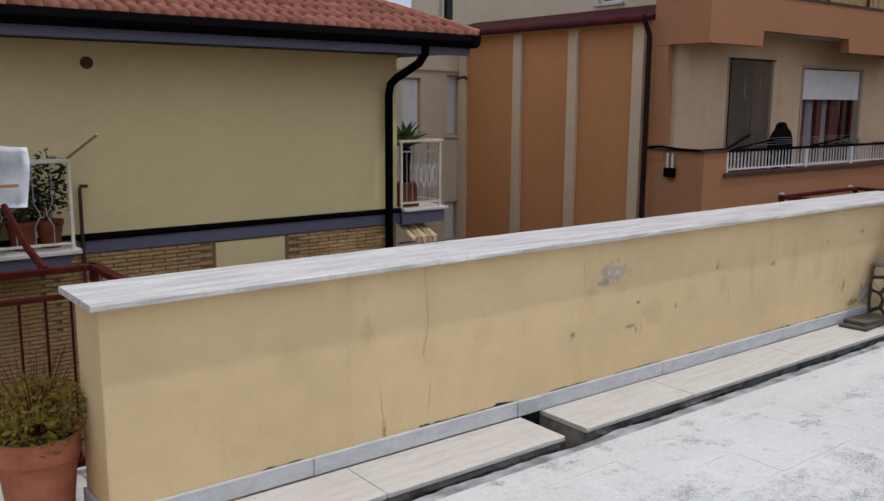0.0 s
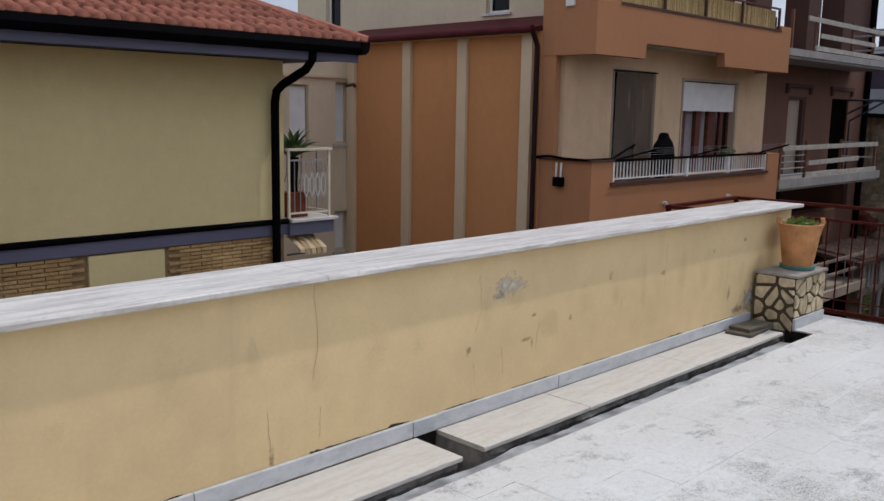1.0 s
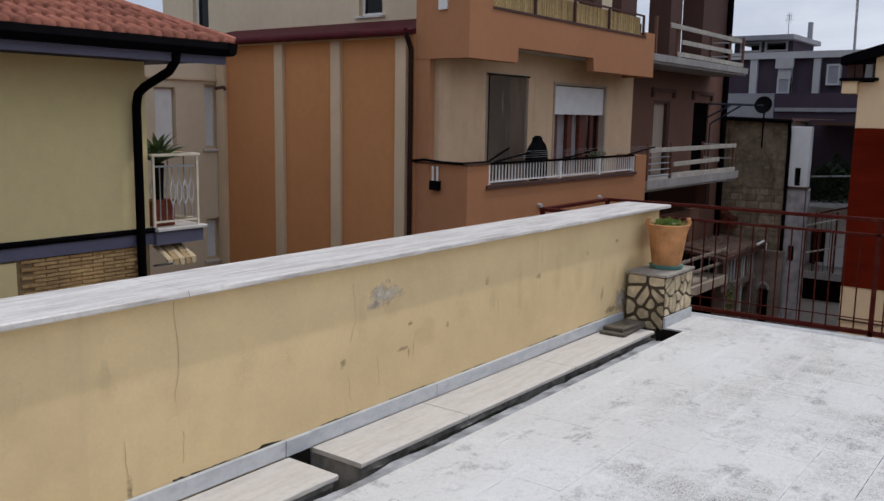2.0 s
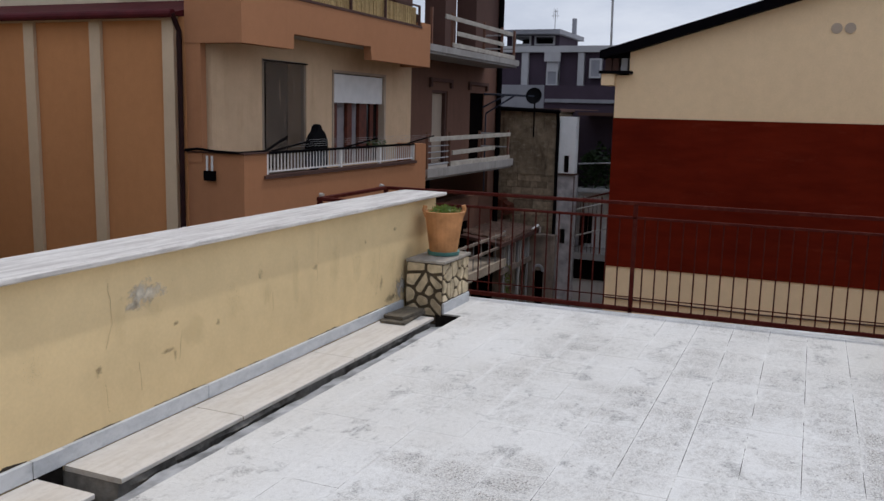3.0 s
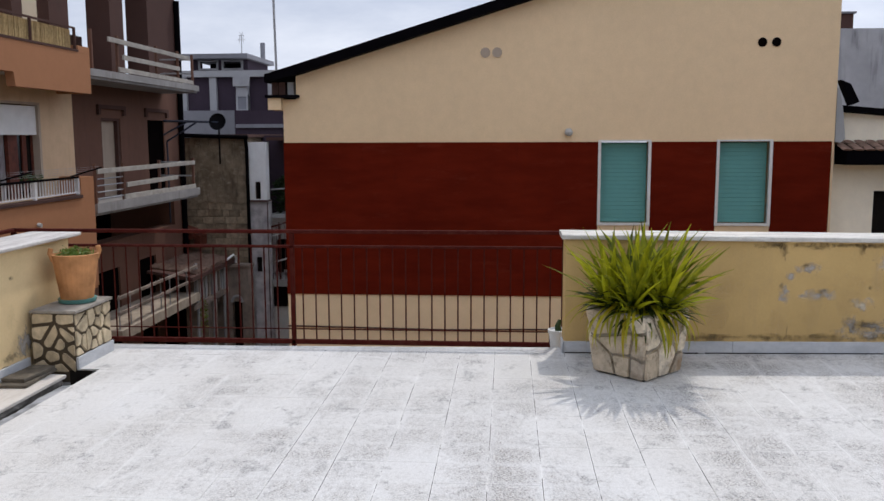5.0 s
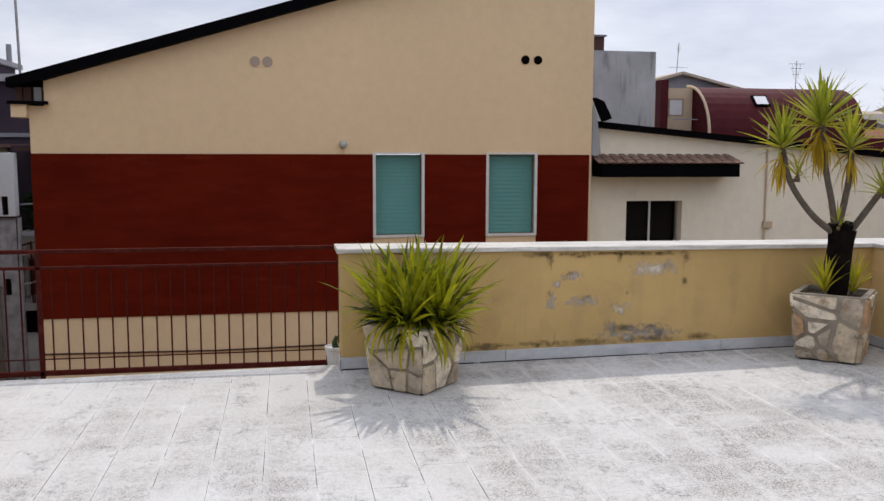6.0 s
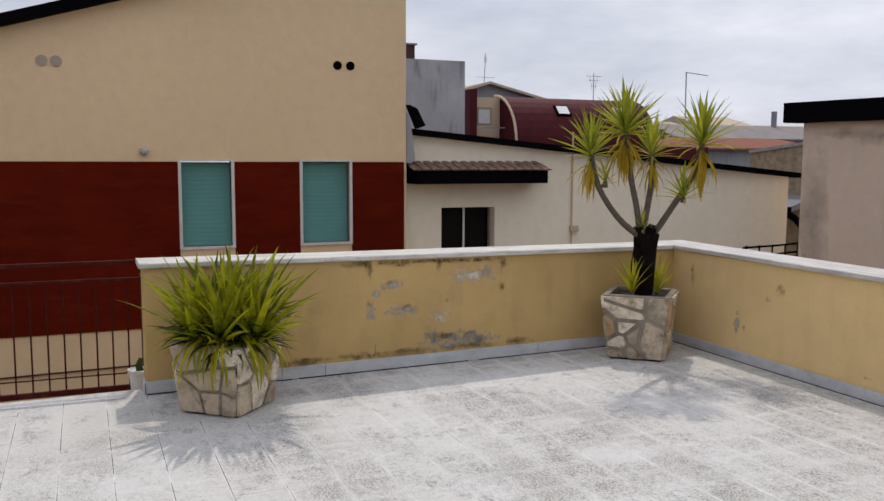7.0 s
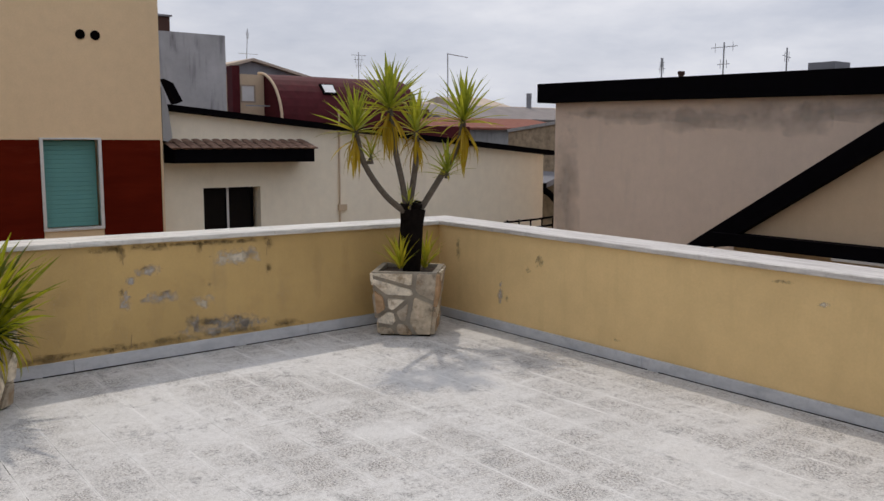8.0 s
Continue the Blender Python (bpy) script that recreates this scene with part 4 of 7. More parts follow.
crack(ewall, "x", EAST_X - 0.0035, ((-1.2, 0.102), (-2.0, 0.111), (-3.0, 0.122), (-4.4, 0.138)), 0.005)

for k in range(12):
    wear(ewall, "x", EX, -1.9 - 0.27 * k + rng.uniform(-0.1, 0.1), rng.uniform(0.25, 0.7), rng.uniform(0.07, 0.2), rng.uniform(0.12, 0.4), "smudge", "smudge")

for u, w in ((-1.9, 0.3), (-2.35, 0.35), (-2.8, 0.5), (-3.3, 0.5), (-3.75, 0.25)):
    wear(ewall, "x", EX, u, 0.125 - 0.012 * (u + 0.8), w, 0.05, "grime", "grime")

# south parapet
S_TOP = ((2.7, 0.013), (6.7, 0.026), "x")
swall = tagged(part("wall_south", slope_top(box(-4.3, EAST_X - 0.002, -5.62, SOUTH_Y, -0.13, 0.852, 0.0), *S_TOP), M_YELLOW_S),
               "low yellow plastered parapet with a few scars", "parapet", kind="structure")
for x0, x1 in ((-4.3, -1.2), (-1.197, 0.5), (0.503, 2.1), (2.103, 3.9), (3.903, 5.5), (5.503, 7.07)):
    part("cap_slab", slope_top(worn_slab("x", x0, x1, -5.66, -5.285 if x1 < 7 else -5.292, 0.853, 0.89), *S_TOP), M_CAP, swall, "white marble cap slab")
for x0, x1 in ((-4.3, 0.8), (0.803, 2.3), (2.303, 4.35), (4.353, 6.71)):
    part("skirting_tile", box(x0, x1, SOUTH_Y + 0.001, SOUTH_Y + 0.02, 0.046, 0.131, 0.003), M_SKIRT, swall, "pale blue-grey marble skirting tile")
for x0, x1 in ((-1.0, 1.9), (2.0, 4.2), (4.3, 6.7)):
    part("open_joint", box(x0, x1, SOUTH_Y + 0.0205, SOUTH_Y + 0.0255, 0.040, 0.053), M_PIT, swall, "dark open joint along the floor")
SY = (SOUTH_Y - 0.004, SOUTH_Y + 0.002)
for u, z, w, h, m in ((5.88, 0.37, 0.05, 0.13, M_BARE_SHADOW), (5.80, 0.33, 0.04, 0.04, M_CHIP), (5.42, 0.68, 0.06, 0.09, M_CHIP), (5.55, 0.60, 0.05, 0.04, M_CHIP),
                      (3.32, 0.80, 0.10, 0.02, M_CHIP), (3.05, 0.70, 0.05, 0.03, M_PALE), (6.45, 0.70, 0.05, 0.15, M_CHIP), (4.6, 0.2, 0.05, 0.02, M_CHIP)):
    wear(swall, "y", SY, u, z, w, h, m)


# railing: two upper rails, a bottom rail, a thin tie bar and upright bars between posts
def railing(path, posts, label, step=0.113):
    root = thing("railing", label, "railing", at=(path[0][0], path[0][1], -0.135))
    o = Vector((path[0][0], path[0][1], -0.135))
    for (x0, y0), (x1, y1) in zip(path, path[1:]):
        along = Vector((x1 - x0, y1 - y0, 0))
        n = along.length
        along.normalize()
        out = Vector((-along.y, along.x, 0))

        def bar(name, z0, z1, half, ext):
            b = bmesh.new()
            p0, p1 = Vector((x0, y0, 0)) - along * ext, Vector((x1, y1, 0)) + along * ext
            pts = []
            for p in (p0, p1):
                for s in (-half, half):
                    for z in (z0, z1):
                        pts.append(b.verts.new(p + out * s + Vector((0, 0, z)) - o))
            for q in ((0, 1, 3, 2), (4, 6, 7, 5), (0, 4, 5, 1), (2, 3, 7, 6), (0, 2, 6, 4), (1, 5, 7, 3)):
                b.faces.new([pts[i] for i in q])
            bmesh.ops.recalc_face_normals(b, faces=b.faces[:])
            bmesh.ops.bevel(b, geom=b.edges[:], offset=0.003, segments=1, affect="EDGES")
            part(name, b, M_RAIL, root)

        bar("top_rail", 0.875, 0.905, 0.024, 0.02)
        bar("middle_rail", 0.75, 0.772, 0.018, 0.0)
        bar("bottom_rail", -0.095, -0.055, 0.018, 0.0)
        bar("tie_bar", 0.032, 0.042, 0.005, 0.0)
        count = max(1, round(n / step))
        upright = mesh_of("upright_bar", tube([(0, 0, -0.06), (0, 0, 0.752)], 0.0065, 6), M_RAIL)
        for k in range(1, count):
            p = Vector((x0, y0, 0)) + along * (n * k / count)
            if any((p.xy - Vector(q)).length < 0.04 for q in posts):
                continue
            shared("upright_bar", upright, Matrix.Translation((p.x - o.x, p.y - o.y, 0.135)), root)
    for px, py in posts:
        part("post", box(px - 0.018 - o.x, px + 0.018 - o.x, py - 0.018 - o.y, py + 0.018 - o.y, 0.0, 1.012, 0.003), M_RAIL, root)
    return root


railing([(7.3, -0.84), (7.3, 3.98), (5.98, 3.95), (5.98, 3.57)], [(7.3, -0.84), (7.3, 1.49), (7.3, 3.98), (5.98, 3.95)],
        "rusty brown painted iron railing on the terrace edge")
west_rail = railing([(-4.25, 4.13), (0.31, 4.13), (0.31, 3.57)], [(-2.0, 4.13), (0.31, 4.13)], "rusty brown painted iron railing beside the parapet")

# stone-clad pedestal with its flower pot
rng = random.Random(21)
ped = thing("stone_pedestal", "low pedestal clad in pale crazy-paving stone with dark joints", "pedestal", at=(6.30, 2.965, -0.04))
part("core", box(-0.28, 0.28, -0.16, 0.165, -0.06, 0.455), M_MORTAR, ped)
stone_face(rng, ped, (-0.28, 0.0025, 0.02), (0, -1, 0), (0, 0, 1), (-1, 0, 0), 0.32, 0.32, 0.43, 13, M_STONE, 0.028)
stone_face(rng, ped, (0.0, -0.16, 0.135), (1, 0, 0), (0, 0, 1), (0, -1, 0), 0.55, 0.55, 0.31, 16, M_STONE, 0.022)
part("base_strip", box(-0.28, 0.30, -0.178, -0.158, 0.035, 0.125, 0.003), M_SKIRT, ped, "white marble base strip")
part("top_slab", box(-0.30, 0.30, -0.185, 0.17, 0.456, 0.480, 0.006), M_DIRTYSLAB, ped, "grey stone top slab")


def leaf_clump(rng, n, spread, height, size, material, parent, name="foliage", flat=0.5):
    """A loose crown of many small leaves on thin stalks, as one mesh."""
    b = bmesh.new()
    for _ in range(n):
        a, k = rng.uniform(0, math.tau), math.sqrt(rng.random())
        c = Vector((spread * k * math.cos(a), spread * k * math.sin(a), height * rng.random() ** 0.7 * (1 - 0.35 * k)))
        u = Vector((rng.gauss(0, 1), rng.gauss(0, 1), rng.gauss(0, flat))).normalized()
        v = u.cross(Vector((rng.gauss(0, 1), rng.gauss(0, 1), rng.gauss(0, 1)))).normalized()
        s = size * rng.uniform(0.5, 1.3)
        pts = [c - u * s, c + v * s * 0.38 - u * s * 0.2, c + u * s * 0.9, c - v * s * 0.38 - u * s * 0.2]
        b.faces.new([b.verts.new(p) for p in pts])
    return part(name, b, material, parent)


def stalks(rng, n, spread, height, r, material, parent):
    b = bmesh.new()
    for _ in range(n):
        a, k = rng.uniform(0, math.tau), rng.random()
        tip = Vector((spread * k * math.cos(a), spread * k * math.sin(a), height * rng.uniform(0.5, 1)))
        tube([(tip.x * 0.2, tip.y * 0.2, 0), tip * 0.55 + Vector((0, 0, 0.02)), tip], r, 4, b)
    return part("stalks", b, material, parent)


pot = thing("flower_pot", "pale terracotta pot with small ears on a teal saucer", "flower pot", at=(6.36, 2.945, 0.4402))
part("pot_body", lathe([(0.115, 0.03), (0.12, 0.03), (0.155, 0.27), (0.168, 0.345), (0.175, 0.375), (0.16, 0.378), (0.148, 0.35), (0.11, 0.33)]), M_TERRA_O, pot, smooth=False)
for s in (-1, 1):
    d = Vector((0.60, -0.80, 0)) * s
    part("ear", tube([d * 0.155 + Vector((0, 0, 0.33)), d * 0.178 + Vector((0, 0, 0.39)), d * 0.168 + Vector((0, 0, 0.425))], 0.02, 8), M_TERRA_O, pot)
part("saucer", lathe([(0.12, 0.0), (0.135, 0.005), (0.142, 0.034), (0.132, 0.034), (0.10, 0.03)]), M_TEAL, pot, "teal plastic saucer")
herb = thing("potted_herb", "small green leafy herb growing in a terracotta pot", "plant", at=(6.36, 2.945, 0.7703))
part("soil", lathe([(0.10, -0.02), (0.11, 0.004), (0.06, 0.012)], 16), M_SOIL, herb)
leaf_clump(rng, 320, 0.135, 0.10, 0.022, M_HERB, herb)
stalks(rng, 40, 0.13, 0.11, 0.0016, M_HERB, herb)

# dark stone offcuts by the pedestal
rng = random.Random(5)
for k, (x0, x1, y0, y1, z0, z1, turn) in enumerate(((-0.24, 0.22, -0.11, 0.10, 0.0, 0.022, 3), (-0.17, 0.2, -0.09, 0.085, 0.0225, 0.05, -4))):
    ob = tagged(part("stone_offcut", box(x0, x1, y0, y1, z0, z1, 0.005), M_OFFCUT), "dark weathered flat stone lying on the slab", "stone offcut", "stacked stones")
    ob.matrix_world = pose(5.73, 3.02, 0.0025, 0, 0, turn)


# ---- planters ----
def planter(at, turn, lo, hi, h, count, seed, label, gap):
    """A square planter that widens upwards, clad in irregular stones; lo and hi are its sides at foot and rim."""
    rng = random.Random(seed)
    root = thing("stone_planter", label, "planter", at=at, turn=turn)
    b = bmesh.new()
    a, c, w = lo / 2, hi / 2, 0.045
    rings = [[(-s, -s, z), (s, -s, z), (s, s, z), (-s, s, z)] for s, z in ((a, 0.014), (c, h), (c - w, h), (c - w, h - 0.12))]
    vs = [[b.verts.new(p) for p in r] for r in rings]
    for r, q in zip(vs, vs[1:]):
        for i in range(4):
            b.faces.new((r[i], r[(i + 1) % 4], q[(i + 1) % 4], q[i]))
    b.faces.new(vs[0][::-1])
    b.faces.new(vs[-1])
    bmesh.ops.recalc_face_normals(b, faces=b.faces[:])
    bmesh.ops.bevel(b, geom=[e for e in b.edges if abs(e.verts[0].co.z - e.verts[1].co.z) > 0.2], offset=0.01, segments=2, affect="EDGES")
    part("body", b, M_POTMORTAR, root, "grey cement body")
    # the black foot draws the contact shade below the planter
    part("foot", box(-a + 0.012, a - 0.012, -a + 0.012, a - 0.012, 0.0, 0.0138), M_PIT, root, "black inset foot standing for the contact shade")
    lean = Vector((0, -(c - a), h)).normalized()
    for k in range(4):
        t = Matrix.Rotation(math.tau * k / 4, 3, "Z")
        nrm = t @ Vector((0, -h, -(c - a))).normalized()
        stone_face(rng, root, t @ Vector((0, -a, 0.016)), t @ Vector((1, 0, 0)), t @ lean, nrm, lo * 0.97, hi * 0.98, h * 0.955, count, M_POTSTONE, gap, 0.02)
    soil = box(-(c - w) + 0.003, c - w - 0.003, -(c - w) + 0.003, c - w - 0.003, h - 0.125, h - 0.03)
    part("soil", soil, M_SOIL, root, "dark potting soil")
    return root


planter((6.205, -1.30, floor_z(-1.0)), 47, 0.425, 0.515, 0.475, 7, 31, "square planter clad in grey and cream stone pieces", 0.02)
planter((6.335, -4.70, floor_z(-4.5)), 46, 0.43, 0.535, 0.535, 10, 35, "square planter clad in cream and grey stone pieces in the corner", 0.034)

# sword-leaved plant filling the first planter
rng = random.Random(77)
bush = thing("yucca_bush", "dense bush of long bright green sword-shaped leaves in a planter", "plant", at=(6.20, -1.30, 0.40))
kinds = [mesh_of("leaf", strap(1.0, 0.086, d, c, 6), M_LEAF) for d, c in ((0.15, 0.0), (0.35, 0.05), (0.6, -0.08), (0.9, 0.06), (0.3, -0.04))]
hang = [mesh_of("leaf", strap(1.0, 0.075, d, c, 7), M_HANGLEAF) for d, c in ((0.9, 0.05), (1.3, -0.05), (1.1, 0.0))]
crowns = [(0.0, 0.0, 0.10), (0.17, 0.07, 0.08), (-0.17, 0.06, 0.07), (0.04, -0.20, 0.07), (-0.06, 0.20, 0.08), (0.17, -0.14, 0.06), (-0.17, -0.15, 0.05)]
for i, c in enumerate(crowns):
    part("stem", tube([(c[0] * 0.6, c[1] * 0.6, -0.02), (c[0], c[1], c[2])], 0.035, 8), M_STEM, bush)
    n_leaf = 38 if i == 0 else 29
    for k in range(n_leaf):
        az = 2.39996 * k + rng.uniform(-0.3, 0.3) + i
        el = radians(6 + 80 * ((k + 0.5) / n_leaf) ** 0.72)
        way = Vector((math.cos(az) * math.cos(el), math.sin(az) * math.cos(el), math.sin(el)))
        way = (way + 0.25 * Vector((c[0], c[1], 0)).normalized() * (1 if i else 0)).normalized()
        size = rng.uniform(0.50, 0.72) * (0.60 if el < 0.45 else 0.74 if el < 0.8 else 0.94)
        shared("leaf", rng.choice(kinds), aim(way, fall(way) + rng.uniform(-0.5, 0.5), Vector(c), size), bush)
# near-black inner leaves: the shade inside the bush is put into their colour
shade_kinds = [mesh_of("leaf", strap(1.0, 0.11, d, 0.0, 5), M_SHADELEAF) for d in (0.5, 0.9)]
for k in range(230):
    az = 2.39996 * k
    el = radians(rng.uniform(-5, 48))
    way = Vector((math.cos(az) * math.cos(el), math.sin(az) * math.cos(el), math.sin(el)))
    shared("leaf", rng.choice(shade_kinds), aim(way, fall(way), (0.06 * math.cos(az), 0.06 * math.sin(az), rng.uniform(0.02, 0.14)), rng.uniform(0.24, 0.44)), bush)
for k in range(64):
    az = math.tau * k / 64 + rng.uniform(-0.1, 0.1)
    way = Vector((math.cos(az), math.sin(az), rng.uniform(-1.6, -0.1))).normalized()
    shared("leaf", rng.choice(hang), aim(way, fall(way), (0.22 * math.cos(az), 0.22 * math.sin(az), 0.13), rng.uniform(0.24, 0.42)), bush)

# branching yucca in the corner planter
rng = random.Random(90)
YX, YY, YZ = 6.335, -4.71, 0.50
yucca = thing("yucca_tree", "branching yucca with black trunk and spiky green and yellow heads", "tree", at=(YX, YY, YZ))
trunk = tube([(0.0, 0.02, -0.02), (0.01, 0.0, 0.12), (-0.01, 0.0, 0.30), (0.0, -0.02, 0.45), (0.0, -0.03, 0.57)], 0.085, 14, None, 0.105)
for v in trunk.verts:
    v.co += Vector((noise.noise(v.co * 14) * 0.018, noise.noise(v.co * 14 + Vector((7, 0, 0))) * 0.018, 0))
part("trunk", trunk, M_BARK, yucca, "rough blackened trunk")
for s, (dx, dy) in enumerate(((-0.03, 0.07), (0.03, -0.10), (-0.05, -0.03), (0.0, 0.04))):
    part("stub", tube([(dx * 0.6, dy * 0.6, 0.5), (dx * 1.2, dy * 1.2, 0.62)], 0.05, 10, None, 0.042), M_BARK, yucca)
spikes = [mesh_of("leaf", strap(1.0, 0.085, d, c, 5, 0.2), M_YUCCA) for d, c in ((0.1, 0.0), (0.25, 0.04), (0.45, -0.05), (0.2, -0.02))]
tips = [mesh_of("leaf", strap(1.0, 0.075, d, c, 5, 0.2), M_HANGLEAF) for d, c in ((0.3, 0.04), (0.6, -0.04))]
dry = [mesh_of("leaf", strap(1.0, 0.065, d, c, 6, 0.2), M_DRYLEAF) for d, c in ((0.7, 0.04), (1.1, -0.04))]
heads = [  # tip of the stem, way points of the stem, leaf length, number of leaves
    ((-0.04, 0.225, 1.40), ((-0.02, 0.05, 0.55), (-0.03, 0.09, 0.76), (-0.05, 0.18, 1.06)), 0.44, 58),
    ((-0.08, -0.50, 1.31), ((0.0, -0.08, 0.53), (-0.03, -0.24, 0.76), (-0.06, -0.44, 1.06)), 0.43, 52),
    ((-0.06, 0.56, 1.22), ((-0.03, 0.07, 0.55), (-0.05, 0.28, 0.70), (-0.06, 0.48, 0.95)), 0.36, 46),
    ((0.04, -0.09, 1.22), ((0.02, 0.0, 0.55), (0.03, -0.06, 0.82), (0.04, -0.10, 1.05)), 0.34, 40),
    ((-0.10, -0.31, 0.87), ((-0.03, -0.30, 0.83), (-0.08, -0.30, 0.85)), 0.27, 32),
    ((-0.09, 0.44, 1.0), ((-0.06, 0.47, 0.94), (-0.08, 0.46, 0.97)), 0.19, 18),
    ((-0.05, 0.13, 0.10), ((-0.02, 0.06, 0.03), (-0.03, 0.10, 0.06)), 0.33, 26),
    ((-0.02, -0.14, 0.08), ((-0.0, -0.06, 0.02), (-0.01, -0.11, 0.05)), 0.33, 24),
    ((-0.05, 0.05, 0.62), ((-0.03, 0.02, 0.56), (-0.04, 0.04, 0.59)), 0.18, 14),
]
for tip, way_pts, size, count in heads:
    big = size > 0.3 and tip[2] > 1
    smooth_pts = [Vector(p) for p in (*way_pts, tip)]
    fine = []
    for i in range(len(smooth_pts) - 1):
        p0, p1, p2, p3 = smooth_pts[max(i - 1, 0)], smooth_pts[i], smooth_pts[i + 1], smooth_pts[min(i + 2, len(smooth_pts) - 1)]
        for k in range(4):
            t = k / 4
            fine.append(0.5 * (2 * p1 + (p2 - p0) * t + (2 * p0 - 5 * p1 + 4 * p2 - p3) * t * t + (3 * p1 - p0 - 3 * p2 + p3) * t ** 3))
    fine.append(smooth_pts[-1])
    part("branch", tube(fine, 0.027 if big else 0.012, 8, None, 0.022 if big else 0.008), M_STEM, yucca)
    head = part("rosette", tube([Vector(tip) - Vector((0, 0, 0.05)), Vector(tip) + Vector((0, 0, 0.03))], 0.024, 8, None, 0.008), M_STEM, yucca, "spiky leaf head")
    low = tip[2] < 0.3
    for k in range(count):
        az = 2.39996 * k + rng.uniform(-0.2, 0.2)
        el = radians(42 + 44 * (k + 0.5) / count) if low else radians(-4 + 90 * ((k + 0.5) / count) ** 0.8)
        way = Vector((math.cos(az) * math.cos(el), math.sin(az) * math.cos(el), math.sin(el)))
        at = Vector(tip) + Vector((0, 0, 0.06 * (k / count) - 0.03))
        kind = rng.choice(tips if low else spikes if k > count * 0.22 else tips)
        shared("leaf", kind, aim(way, fall(way) + rng.uniform(-0.4, 0.4), at, size * rng.uniform(0.78, 1.05)), head)
    if big:
        for k in range(32):
            az = 2.39996 * k
            way = Vector((math.cos(az), math.sin(az), rng.uniform(-2.6, -0.1))).normalized()
            shared("leaf", rng.choice(dry), aim(way, fall(way), Vector(tip) - Vector((0, 0, rng.uniform(0.03, 0.12))), size * rng.uniform(0.5, 0.95)), head)

# terracotta pot with a yellowing shrub beside the parapet end
rng = random.Random(12)
bigpot = thing("flower_pot", "large red terracotta pot with a thick rim", "flower pot", at=(-0.13, 3.50, -0.0538))
part("pot_body", lathe([(0.10, 0.0), (0.115, 0.0), (0.13, 0.10), (0.152, 0.31), (0.165, 0.315), (0.166, 0.37), (0.17, 0.40), (0.175, 0.415), (0.16, 0.41), (0.145, 0.37)], 32), M_TERRA, bigpot)
shrub = thing("potted_shrub", "straggly yellowing shrub growing in a terracotta pot", "plant", at=(-0.13, 3.50, 0.3162))
part("soil", lathe([(0.14, -0.02), (0.148, 0.0), (0.10, 0.02)], 16), M_SOIL, shrub)
stalks(rng, 40, 0.19, 0.36, 0.002, M_WOODRED, shrub)
leaf_clump(rng, 900, 0.20, 0.30, 0.022, M_SHRUB, shrub)
leaf_clump(rng, 120, 0.16, 0.20, 0.022, M_HERB, shrub)

# little white pot outside the parapet end
wp = thing("small_pot", "small white plastic pot with a dark succulent on the ledge", "flower pot", at=(7.15, -0.795, -0.1348))
part("pot_body", lathe([(0.055, 0.0), (0.06, 0.0), (0.082, 0.2), (0.09, 0.205), (0.092, 0.23), (0.08, 0.232), (0.07, 0.215)], 18), M_WHITEPOT, wp)
part("succulent", tube([(0, 0, 0.21), (0.0, 0.01, 0.26), (0.01, -0.01, 0.31)], 0.03, 8, None, 0.015), M_DARKGREEN, wp)


# ---- neighbouring houses ----
def downpipe(points, r, material, parent, name="downpipe"):
    return part(name, tube(points, r, 10), material, parent)


def window_in(parent, axis, face, u0, u1, z0, z1, depth, pane_m, frame_m, sill_m=None, name="window", mullion=True, out=-1, fw=0.045):
    """A window set back in an opening of a wall whose outer face lies at face; out is the sign of the outward way."""
    a0, a1 = sorted((face - out * depth, face - out * (depth + 0.05)))
    root = part(name, wall(axis, a0, a1, u0, u1, z0, z1, [(u0 + fw, u1 - fw, z0 + fw, z1 - fw)]), frame_m, parent)
    mid = (a0 + a1) / 2
    halves = [(u0 + fw, (u0 + u1) / 2 - 0.018), ((u0 + u1) / 2 + 0.018, u1 - fw)] if mullion else [(u0 + fw, u1 - fw)]
    for h0, h1 in halves:
        part("pane", wall(axis, mid - 0.006, mid + 0.006, h0, h1, z0 + fw, z1 - fw), pane_m, root)
    if mullion:
        part("mullion", wall(axis, a0 - 0.004, a1 + 0.004, (u0 + u1) / 2 - 0.018, (u0 + u1) / 2 + 0.018, z0 + fw, z1 - fw), frame_m, root)
    if sill_m:
        s0, s1 = sorted((face + out * 0.05, face - out * depth))
        part("sill", wall(axis, s0, s1, u0 - 0.06, u1 + 0.06, z0 - 0.04, z0 - 0.002), sill_m, root)
    return root


def roller(parent, axis, face, u0, u1, z0, z1, depth, material, out=-1, slat=0.055, label="", name="roller_shutter"):
    """A roller shutter let down in an opening: one sheet with a shallow groove between slats."""
    pts, z = [], z0
    while z < z1 - 0.02:
        pts += [(face - out * (depth + 0.004), z), (face - out * depth, z + 0.006), (face - out * depth, min(z + slat - 0.002, z1))]
        z += slat
    pts += [(face - out * (depth + 0.02), z1), (face - out * (depth + 0.02), z0)]
    b = bmesh.new()
    ends = [[b.verts.new((p[0], u, p[1]) if axis == "x" else (u, p[0], p[1])) for p in pts] for u in (u0, u1)]
    for i in range(len(pts)):
        j = (i + 1) % len(pts)
        b.faces.new((ends[0][i], ends[0][j], ends[1][j], ends[1][i]))
    b.faces.new(ends[0])
    b.faces.new(ends[1][::-1])
    bmesh.ops.recalc_face_normals(b, faces=b.faces[:])
    return part(name, b, material, parent, label)


# olive-yellow house to the north
HY, HX = 8.10, 4.85
house = thing("yellow_house", "olive-yellow plastered house with tan brick base and red tiled roof", "house", at=(0, HY, GROUND_Z))
HO = Matrix.Translation((0, -HY, -GROUND_Z))


